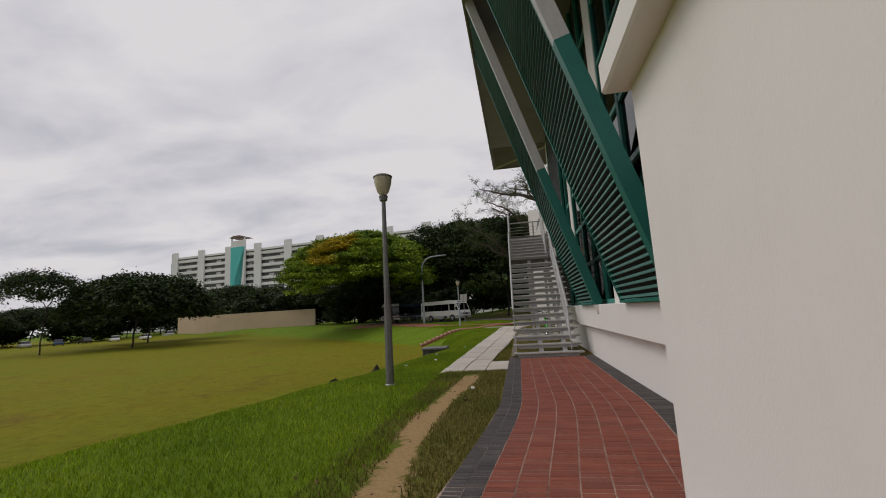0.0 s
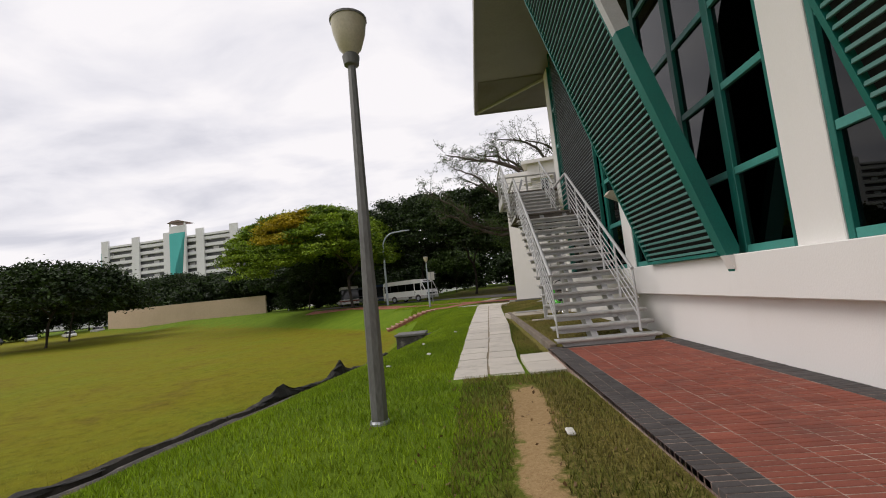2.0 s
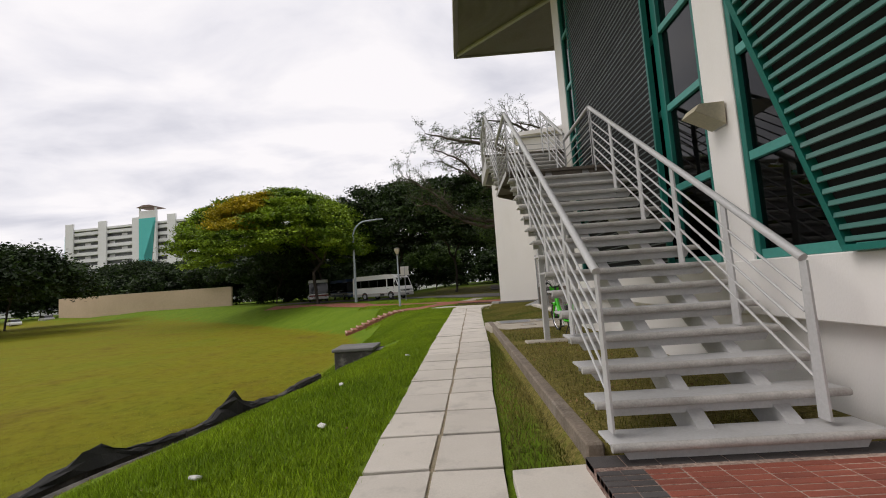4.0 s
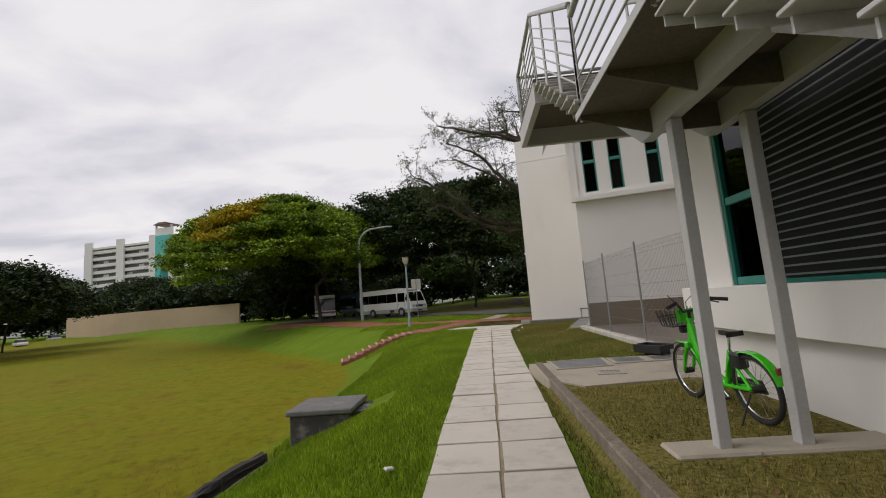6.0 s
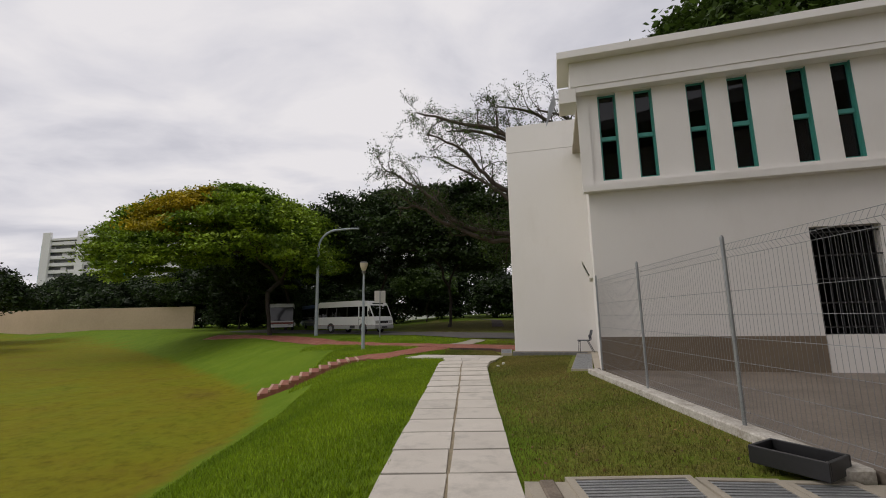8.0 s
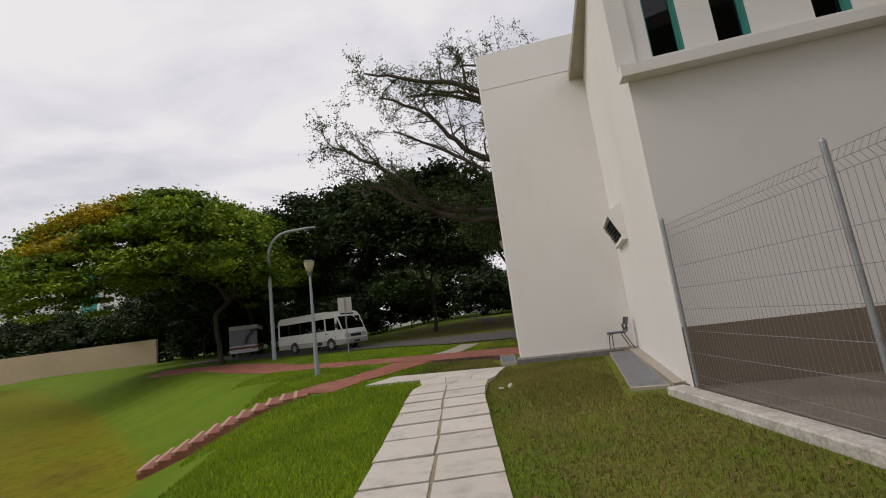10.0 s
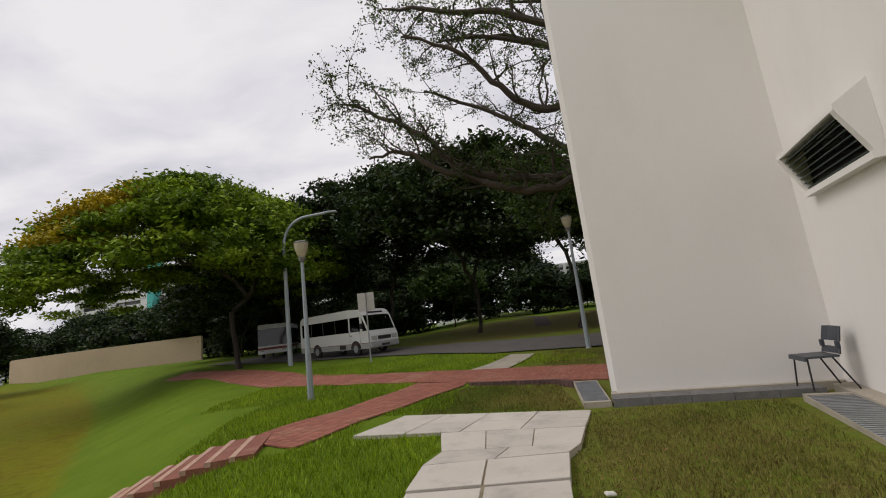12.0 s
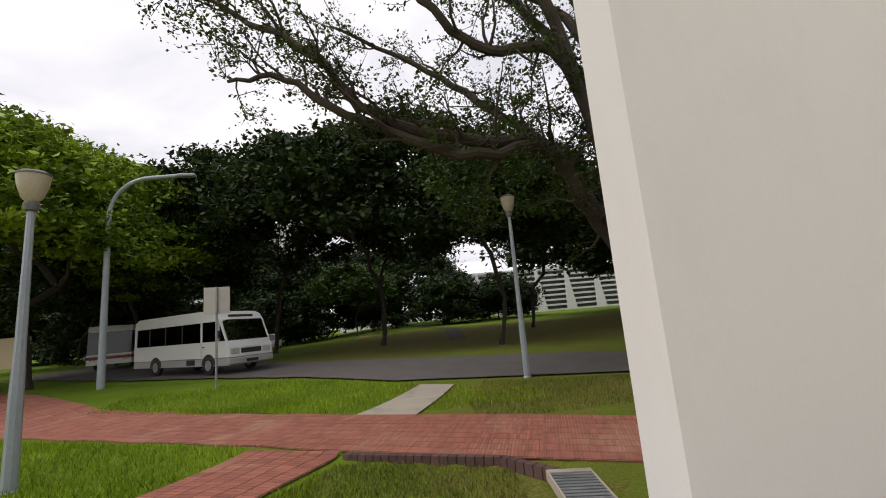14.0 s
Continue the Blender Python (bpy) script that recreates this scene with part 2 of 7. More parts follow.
M_CONC = mat("rough_concrete", (0.44, 0.39, 0.31), (0.34, 0.30, 0.24), scale=1.6, fine=50, rough=0.9, bump=0.3, bump_scale=70, contrast=0.9, stain=(0.20, 0.175, 0.14), stain_scale=1.2, stain_amount=0.6)
M_DARK_CONC = mat("mossy_black_concrete", (0.11, 0.10, 0.09), (0.03, 0.028, 0.026), scale=3, fine=40, rough=0.95, bump=0.5, bump_scale=45, contrast=0.9, stain=(0.32, 0.30, 0.27), stain_scale=3, stain_amount=0.7)
M_YARD = mat("damp_yard_concrete", (0.25, 0.205, 0.165), (0.10, 0.082, 0.068), scale=0.8, fine=30, rough=0.55, bump=0.15, contrast=0.8, stain=(0.08, 0.065, 0.055), stain_scale=0.7, stain_amount=0.8)
M_BRICK = mat("red_paving_brick", (0.31, 0.085, 0.05), (0.20, 0.055, 0.036), scale=5, fine=90, rough=0.8, bump=0.25, bump_scale=140, contrast=0.8, stain=(0.17, 0.065, 0.05), stain_scale=1.5, stain_amount=0.6, per_object=0.16)
M_BRICK_J = mat("red_paving_brick_worn", (0.31, 0.085, 0.05), (0.20, 0.055, 0.036), scale=5, fine=90, rough=0.8, bump=0.25, bump_scale=140, contrast=0.8, stain=(0.17, 0.065, 0.05), stain_scale=1.5, stain_amount=0.6, per_island=0.16)
M_BRICK_DK = mat("charcoal_paving_brick", (0.085, 0.075, 0.072), (0.055, 0.048, 0.046), scale=5, fine=90, rough=0.8, bump=0.25, bump_scale=140, contrast=0.8, stain=(0.14, 0.12, 0.11), stain_scale=1.5, per_island=0.18)
M_MORTAR = mat("pale_mortar", (0.52, 0.40, 0.33), (0.12, 0.065, 0.05), scale=1.6, fine=40, rough=0.95, bump=0.2, contrast=0.5)
M_ASPHALT = mat("asphalt", (0.12, 0.108, 0.095), (0.085, 0.077, 0.07), scale=1.5, fine=80, rough=0.9, bump=0.3, bump_scale=120, stain=(0.11, 0.1, 0.09), stain_scale=0.4)
M_BARK = mat("grey_brown_bark", (0.055, 0.042, 0.033), (0.022, 0.018, 0.015), scale=2.5, fine=22, rough=0.95, bump=0.6, bump_scale=16, stretch=(1, 1, 0.35), contrast=0.9, stain=(0.16, 0.14, 0.115), stain_scale=1.2)
M_BARK_PALE = mat("pale_brown_bark", (0.10, 0.078, 0.058), (0.045, 0.034, 0.027), scale=2.5, fine=22, rough=0.95, bump=0.6, bump_scale=16, stretch=(1, 1, 0.35), contrast=0.9)
M_LEAF_BRIGHT = leaf_mat("bright_rain_tree_leaves", (0.25, 0.35, 0.024), (0.075, 0.14, 0.011), 0.55)
M_LEAF_YELLOW = leaf_mat("yellow_leaves", (0.46, 0.33, 0.012), (0.34, 0.28, 0.015), 0.3)
M_LEAF_DARK = leaf_mat("deep_green_leaves", (0.034, 0.060, 0.012), (0.012, 0.024, 0.006), 0.65)
M_LEAF_MID = leaf_mat("mid_green_leaves", (0.07, 0.12, 0.018), (0.035, 0.062, 0.011), 0.5)
M_LEAF_DRY = leaf_mat("dry_brown_leaves", (0.26, 0.16, 0.07), (0.14, 0.085, 0.04), 0.5)
M_GRASS_LUSH = leaf_mat("lush_grass_blades", (0.26, 0.36, 0.014), (0.17, 0.26, 0.010), 0.5)
M_GRASS_WORN = leaf_mat("worn_grass_blades", (0.24, 0.20, 0.055), (0.12, 0.135, 0.022), 0.6)
M_GRASS_PITCH = leaf_mat("yellowing_turf_blades", (0.27, 0.25, 0.02), (0.14, 0.15, 0.012), 0.6)
M_VENT_BLADE = mat("blackish_green_blade_paint", (0.03, 0.045, 0.04), (0.02, 0.03, 0.027), scale=3, fine=40, rough=0.6, bump=0.05)
M_GLASS = glass_mat("tinted_window_glass", (0.07, 0.12, 0.18), 1.5)
M_CAR_GLASS = glass_mat("vehicle_glass", (0.16, 0.19, 0.20), 1.5)
M_LANTERN = mat("frosted_lantern_bowl", (0.55, 0.49, 0.36), (0.42, 0.37, 0.27), scale=6, fine=40, rough=0.3, bump=0.03)
# dark grey that puts indoor dimness into the surface colour
M_ROOM = mat("room_dimness_grey", (0.07, 0.072, 0.076), (0.05, 0.05, 0.055), scale=0.8, fine=10, rough=0.9, bump=0)
M_SOFFIT = mat("dull_metal_soffit", (0.30, 0.285, 0.255), (0.25, 0.235, 0.21), scale=0.8, fine=20, rough=0.6, bump=0.05, stain=(0.2, 0.18, 0.15))
M_GREEN_BIKE = mat("bright_green_gloss_paint", (0.055, 0.55, 0.012), (0.05, 0.5, 0.012), scale=4, fine=40, rough=0.25, bump=0.0, coat=0.4)
M_RUBBER = mat("black_rubber", (0.016, 0.016, 0.016), (0.012, 0.012, 0.012), rough=0.75, bump=0.05)
M_BLACK = mat("black_plastic", (0.02, 0.02, 0.021), (0.015, 0.015, 0.016), rough=0.45, bump=0.03)
M_NAVY = mat("dark_slate_chair_plastic", (0.05, 0.055, 0.065), (0.04, 0.045, 0.055), rough=0.42, bump=0.03)
M_CHROME = mat("bare_bright_metal", (0.6, 0.6, 0.6), (0.5, 0.5, 0.5), rough=0.25, metal=1.0, bump=0)
M_BUS_WHITE = mat("white_vehicle_paint", (0.74, 0.735, 0.72), (0.68, 0.675, 0.66), scale=1, fine=20, rough=0.3, bump=0.0, coat=0.3)
M_BUS_GREY = mat("grey_vehicle_paint", (0.40, 0.395, 0.385), (0.36, 0.355, 0.345), scale=1, fine=20, rough=0.35, bump=0.0, coat=0.3)
M_RED = mat("dull_red_paint", (0.22, 0.04, 0.03), rough=0.5, bump=0)
M_BLUE = mat("blue_vehicle_paint", (0.03, 0.06, 0.14), rough=0.35, bump=0)
M_HEADLIGHT = mat("clear_headlight", (0.65, 0.66, 0.68), rough=0.1, metal=0.4, bump=0)
M_FLAT_WHITE = mat("white_block_paint", (0.74, 0.735, 0.73), (0.66, 0.655, 0.65), scale=0.1, fine=1.5, rough=0.8, bump=0)
# core grey with the shade between bands and fins put into its colour
M_FLAT_DARK = mat("recess_shade_grey", (0.20, 0.205, 0.21), (0.13, 0.135, 0.14), scale=0.2, fine=2, rough=0.8, bump=0)
M_FLAT_TEAL = mat("aqua_block_paint", (0.10, 0.50, 0.47), (0.08, 0.44, 0.42), scale=0.1, fine=2, rough=0.8, bump=0)
M_TILE = mat("terracotta_roof", (0.22, 0.15, 0.13), rough=0.9, bump=0)
M_BONE = mat("white_litter", (0.7, 0.68, 0.62), rough=0.7, bump=0)
M_MUD = mat("damp_dark_soil", (0.10, 0.07, 0.045), (0.055, 0.04, 0.028), scale=6, fine=50, rough=0.95, bump=0.6, bump_scale=40, stain=(0.16, 0.12, 0.07), stain_scale=3)
# near-black colour for the shade seen between louvre slats
M_GAP_SHADE = mat("slat_gap_shade_black", (0.012, 0.013, 0.013), (0.008, 0.008, 0.008), rough=0.9, bump=0)
# grey stair steel from below, its shade and ground bounce coloured in as brown
M_DECK = mat("shade_brown_steel_deck", (0.15, 0.125, 0.10), (0.09, 0.075, 0.06), scale=1.5, fine=30, rough=0.7, bump=0.1, stain=(0.06, 0.045, 0.035), stain_scale=1.5, stain_amount=0.7)
M_NOSE = mat("worn_tread_nosing", (0.50, 0.48, 0.45), (0.34, 0.325, 0.30), scale=6, fine=60, rough=0.6, bump=0.15, stain=(0.24, 0.22, 0.19), stain_scale=4, stain_amount=0.6)
M_CLOTH = mat("black_ground_fabric", (0.02, 0.019, 0.018), (0.035, 0.033, 0.03), rough=0.9, bump=0.3)

# ---- mesh kit ----
class Kit:
    """Collects vertices and faces for one mesh."""

    def __init__(self):
        self.v, self.f = [], []

    def add(self, verts, faces):
        n = len(self.v)
        self.v += [tuple(p) for p in verts]
        self.f += [tuple(n + i for i in f) for f in faces]
        return self

    def box(self, x0, y0, z0, x1, y1, z1, m=None):
        p = [Vector(c) for c in ((x0, y0, z0), (x1, y0, z0), (x1, y1, z0), (x0, y1, z0), (x0, y0, z1), (x1, y0, z1), (x1, y1, z1), (x0, y1, z1))]
        if m is not None:
            p = [m @ c for c in p]
        return self.add(p, [(0, 3, 2, 1), (4, 5, 6, 7), (0, 1, 5, 4), (1, 2, 6, 5), (2, 3, 7, 6), (3, 0, 4, 7)])

    def soft_box(self, x0, y0, z0, x1, y1, z1, b=0.01, m=None):
        """A box with chamfered edges."""
        b = min(b, (x1 - x0) / 3, (y1 - y0) / 3, (z1 - z0) / 3)
        bm = bmesh.new()
        bmesh.ops.create_cube(bm, size=1)
        for v in bm.verts:
            v.co = Vector(((x0 + x1) / 2 + v.co.x * (x1 - x0), (y0 + y1) / 2 + v.co.y * (y1 - y0), (z0 + z1) / 2 + v.co.z * (z1 - z0)))
        bmesh.ops.bevel(bm, geom=bm.edges[:], offset=b, segments=1, affect="EDGES")
        return self.take(bm, m)

    def take(self, bm, m=None):
        bm.verts.index_update()
        self.add([(m @ v.co if m is not None else v.co) for v in bm.verts], [[v.index for v in f.verts] for f in bm.faces])
        bm.free()
        return self

    def prism(self, poly, lo, hi, axis="z", m=None):
        """A polygon of (a, b) pairs, counter-clockwise, pushed from lo to hi along an axis."""
        put = {"z": lambda a, b, c: (a, b, c), "y": lambda a, b, c: (a, c, b), "x": lambda a, b, c: (c, a, b)}[axis]
        n = len(poly)
        p = [Vector(put(a, b, lo)) for a, b in poly] + [Vector(put(a, b, hi)) for a, b in poly]
        if m is not None:
            p = [m @ c for c in p]
        return self.add(p, [tuple(range(n))[::-1], tuple(range(n, 2 * n))] + [(i, (i + 1) % n, n + (i + 1) % n, n + i) for i in range(n)])

    def tube(self, pts, radii, n=8, cap=True):
        """A round bar along points, with a radius at each."""
        pts = [Vector(p) for p in pts]
        if isinstance(radii, (int, float)):
            radii = [radii] * len(pts)
        rings, side = [], None
        for i, p in enumerate(pts):
            d = (pts[min(i + 1, len(pts) - 1)] - pts[max(i - 1, 0)]).normalized()
            if side is None:
                side = d.orthogonal().normalized()
            side = (side - d * side.dot(d)).normalized()
            up = d.cross(side)
            rings.append([p + (side * math.cos(a) + up * math.sin(a)) * radii[i] for a in (2 * math.pi * k / n for k in range(n))])
        f = [(j * n + k, j * n + (k + 1) % n, (j + 1) * n + (k + 1) % n, (j + 1) * n + k) for j in range(len(pts) - 1) for k in range(n)]
        if cap:
            f += [tuple(range(n))[::-1], tuple((len(pts) - 1) * n + k for k in range(n))]
        return self.add([v for r in rings for v in r], f)

    def lathe(self, profile, n=20, at=(0, 0, 0), caps=True):
        """A turned shape of (radius, height) pairs."""
        x, y, z = at
        v = [(x + r * math.cos(2 * math.pi * k / n), y + r * math.sin(2 * math.pi * k / n), z + h) for r, h in profile for k in range(n)]
        f = [(j * n + k, j * n + (k + 1) % n, (j + 1) * n + (k + 1) % n, (j + 1) * n + k) for j in range(len(profile) - 1) for k in range(n)]
        if caps:
            f += [tuple(range(n))[::-1], tuple((len(profile) - 1) * n + k for k in range(n))]
        return self.add(v, f)

    def ring(self, centre, axis, radius, r, n=32, k=8):
        """A closed hoop, such as a tyre."""
        c, a = Vector(centre), Vector(axis).normalized()
        s = a.orthogonal().normalized()
        u = a.cross(s)
        v = []
        for i in range(n):
            t = 2 * math.pi * i / n
            o = s * math.cos(t) + u * math.sin(t)
            v += [c + o * (radius + r * math.cos(q)) + a * (r * math.sin(q)) for q in (2 * math.pi * j / k for j in range(k))]
        return self.add(v, [(i * k + j, ((i + 1) % n) * k + j, ((i + 1) % n) * k + (j + 1) % k, i * k + (j + 1) % k) for i in range(n) for j in range(k)])

    def mesh(self, name, material=None, smooth=False):
        me = bpy.data.meshes.new(name)
        me.from_pydata(self.v, [], self.f)
        if material is not None:
            me.materials.append(material)
        if smooth:
            me.polygons.foreach_set("use_smooth", [True] * len(me.polygons))
            me.set_sharp_from_angle(angle=radians(40))
        me.update()
        return me


def part(name, kit, material, parent=None, label="", smooth=False, m=None):
    """One mesh object, under a thing or a part if given."""
    ob = new(name, kit if isinstance(kit, bpy.types.Mesh) else kit.mesh(name, material, smooth))
    if m is not None:
        ob.matrix_basis = m
    if parent is not None:
        ob.parent = parent
    if label:
        ob["label"] = label
    return ob


def thing(name, label, category, group="", m=None, kind=""):
    ob = new(name)
    ob.empty_display_size = 0.1
    if m is not None:
        ob.matrix_basis = m
    return tagged(ob, label, category, group, kind)


def structure(name, kit, material, label="", category="", smooth=False):
    return tagged(part(name, kit, material, smooth=smooth), label, category, kind="structure")


def smoothstep(a, b, x):
    t = np.clip((x - a) / (b - a), 0, 1)
    return t * t * (3 - 2 * t)


def holed_wall(width, z0, z1, thick, holes, m):
    """A wall on s = 0..width with openings (s0, s1, z0, z1) cut right through; its face looks along -y of m."""
    k = Kit()
    ss = sorted({0, width, *[h[0] for h in holes], *[h[1] for h in holes]})
    zs = sorted({z0, z1, *[h[2] for h in holes], *[h[3] for h in holes]})
    ss, zs = [s for s in ss if 0 <= s <= width], [z for z in zs if z0 <= z <= z1]
    solid = {}
    for i in range(len(ss) - 1):
        for j in range(len(zs) - 1):
            a, b = (ss[i] + ss[i + 1]) / 2, (zs[j] + zs[j + 1]) / 2
            solid[i, j] = not any(h[0] < a < h[1] and h[2] < b < h[3] for h in holes)
    for (i, j), on in solid.items():
        if not on:
            continue
        s, e, lo, hi = ss[i], ss[i + 1], zs[j], zs[j + 1]
        q = lambda *c: [m @ Vector(p) for p in c]
        k.add(q((s, 0, lo), (e, 0, lo), (e, 0, hi), (s, 0, hi)), [(0, 1, 2, 3)])
        k.add(q((s, thick, lo), (e, thick, lo), (e, thick, hi), (s, thick, hi)), [(3, 2, 1, 0)])
        if not solid.get((i - 1, j)):
            k.add(q((s, thick, lo), (s, 0, lo), (s, 0, hi), (s, thick, hi)), [(0, 1, 2, 3)])
        if not solid.get((i + 1, j)):
            k.add(q((e, 0, lo), (e, thick, lo), (e, thick, hi), (e, 0, hi)), [(0, 1, 2, 3)])
        if not solid.get((i, j - 1)):
            k.add(q((s, thick, lo), (e, thick, lo), (e, 0, lo), (s, 0, lo)), [(0, 1, 2, 3)])
        if not solid.get((i, j + 1)):
            k.add(q((s, 0, hi), (e, 0, hi), (e, thick, hi), (s, thick, hi)), [(0, 1, 2, 3)])
    return k

# ---- ground ----
TOE = [(-14.0, -40.0), (-11.5, 0.0), (-8.9, 8.3), (-7.6, 14.5), (-6.1, 21.0), (-6.2, 25.0), (-6.9, 31.0), (-8.5, 35.6), (-11.8, 39.2), (-22.0, 50.5), (-46.0, 73.5), (-60.0, 84.0), (-140.0, 120.0), (-700.0, 300.0)]
BANK = 4.0


def bank_distance(x, y):
    """Distance from the toe of the grass bank; negative on the pitch."""
    best = np.full(np.shape(x), 1e9)
    sign = np.ones(np.shape(x))
    for (ax, ay), (bx, by) in zip(TOE, TOE[1:]):
        dx, dy = bx - ax, by - ay
        t = np.clip(((x - ax) * dx + (y - ay) * dy) / (dx * dx + dy * dy), 0, 1)
        d = np.hypot(x - ax - t * dx, y - ay - t * dy)
        side = np.where(dx * (y - ay) - dy * (x - ax) > 0, -1.0, 1.0)
        sign = np.where(d < best, side, sign)
        best = np.minimum(best, d)
    return best * sign


def upper_level(x, y):
    """The level of path, lawns and park above the bank."""
    lawn = -0.25 + 0.20 * smoothstep(-0.4, 2.4, x)
    bed = smoothstep(-0.40, -0.28, x) * smoothstep(12.7, 12.9, y) * smoothstep(24.2, 23.6, y)
    lawn = lawn + (-0.07 + 0.035 * smoothstep(21.1, 20.6, y) - lawn) * bed
    z = -0.13 + (lawn + 0.13) * smoothstep(9.5, 12.5, y)
    z = z + (-0.14 - z) * smoothstep(33.0, 38.5, y)
    z = z + (-0.06 - z) * smoothstep(39.0, 42.5, y)
    edge = (y - 40.1) + 0.46 * (x - 0.72)
    z = z - 0.06 * smoothstep(37.6, 39.2, y) * smoothstep(-2.4, -1.3, x) * smoothstep(1.6, 1.1, x) * smoothstep(0.05, -0.12, edge)
    z = z + (0.22 - z) * smoothstep(44.0, 49.0, y + 0.4 * np.minimum(x, 0) * 0.5)
    z = z + 0.75 * smoothstep(56, 76, y) * smoothstep(-16, 2, x) + 0.9 * smoothstep(75, 130, y) * smoothstep(-30, 5, x)
    return z


DITCH = [(-10.1, 5.4), (-9.2, 9.0), (-8.4, 12.2), (-7.6, 15.4), (-6.8, 18.6), (-6.05, 21.2), (-5.45, 22.7)]


def ditch_distance(x, y):
    best = np.full(np.shape(x), 1e9)
    for (ax, ay), (bx, by) in zip(DITCH, DITCH[1:]):
        dx, dy = bx - ax, by - ay
        t = np.clip(((x - ax) * dx + (y - ay) * dy) / (dx * dx + dy * dy), 0, 1)
        best = np.minimum(best, np.hypot(x - ax - t * dx, y - ay - t * dy))
    return best


def ground_height(x, y):
    """The ground with the ditch cut into it."""
    x, y = np.asarray(x, float), np.asarray(y, float)
    return ground_base(x, y) - 0.34 * smoothstep(0.44, 0.22, ditch_distance(x, y))


def ground_base(x, y):
    x, y = np.asarray(x, float), np.asarray(y, float)
    d = bank_distance(x, y)
    low = -1.42 + 0.35 * smoothstep(15, 120, np.hypot(x, y - 20)) + 0.03 * np.sin(x * 0.7) * np.sin(y * 0.53)
    w = BANK + 0.8 * smoothstep(20, 8, y) + 2.5 * smoothstep(40, 60, y)
    z = low + (upper_level(x, y) - low) * smoothstep(-0.15, 1.0, d / w)
    return z + 0.02 * np.sin(x * 2.1 + y * 1.3) * np.sin(y * 1.7 - x) * smoothstep(-2.2, -2.8, x)


def build_ground():
    def axis(fine0, fine1, step, far):
        a = list(np.arange(fine0, fine1 + 1e-6, step))
        s, p = step, fine1
        while p < far:
            s *= 1.22
            p += s
            a.append(p)
        s, p = step, fine0
        while p > -far:
            s *= 1.22
            p -= s
            a.insert(0, p)
        return np.array(a)

    xs, ys = axis(-24, 5, 0.22, 2500), axis(-1, 60, 0.22, 2500)
    X, Y = np.meshgrid(xs, ys)
    Z = ground_height(X, Y)
    v = np.stack([X.ravel(), Y.ravel(), Z.ravel()], 1)
    nx, ny = len(xs), len(ys)
    i = (np.arange(ny - 1)[:, None] * nx + np.arange(nx - 1)[None]).ravel()
    f = np.stack([i, i + 1, i + nx + 1, i + nx], 1)
    me = bpy.data.meshes.new("ground")
    me.from_pydata(v.tolist(), [], f.tolist())
    me.materials.append(M_TURF)
    me.polygons.foreach_set("use_smooth", [True] * len(me.polygons))
    x, y = v[:, 0], v[:, 1]
    d = bank_distance(x, y)
    pitch = smoothstep(0.9, -0.5, d)
    # worn turf: beside the brick walk, between path and wall, and the lawn by the fence
    worn = smoothstep(-2.0, -1.0, x) * smoothstep(11.5, 9.5, y) * 0.9
    worn = np.maximum(worn, 0.95 * smoothstep(-0.7, -0.4, x) * smoothstep(10, 12, y) * smoothstep(23.8, 23.0, y))
    worn = np.maximum(worn, 0.55 * smoothstep(-0.6, 0.4, x) * smoothstep(23, 24, y) * smoothstep(39.5, 38.0, y))
    worn = np.maximum(worn, 0.5 * smoothstep(-2.0, 1.0, x) * smoothstep(37, 38.5, y) * smoothstep(60.0, 50.0, y))
    worn = np.maximum(worn, 0.8 * smoothstep(-16, 0, x) * smoothstep(52, 56, y) * smoothstep(80, 70, y))
    trail = -1.32 + 0.12 * np.sin(y * 0.8)
    half = 0.36 + 0.09 * np.sin(y * 2.3) + 0.06 * np.sin(y * 5.9 + 1.0)
    soil = 0.92 * smoothstep(half, 0.04, np.abs(x - trail)) * smoothstep(10.7, 9.6, y)
    soil = np.maximum(soil, 0.55 * np.exp(-((x + 3.9) / 1.6) ** 2 - ((y - 81) / 14) ** 2))
    for name, val in (("pitch", pitch), ("worn", worn), ("soil", soil)):
        at = me.attributes.new(name, "FLOAT", "POINT")
        at.data.foreach_set("value", val.astype(np.float32))
    me.update()
    return tagged(new("ground", me), "grassy ground with a mown pitch, a green bank and a worn sandy trail", "ground", kind="structure")


build_ground()

# ---- the hall with leaning teal louvres ----
WALL_X = 1.93
SILL_Z = 1.31
LEAN_X = lambda z: 1.745 - 0.302 * (z - 1.11)
ROOF_Z = 9.58


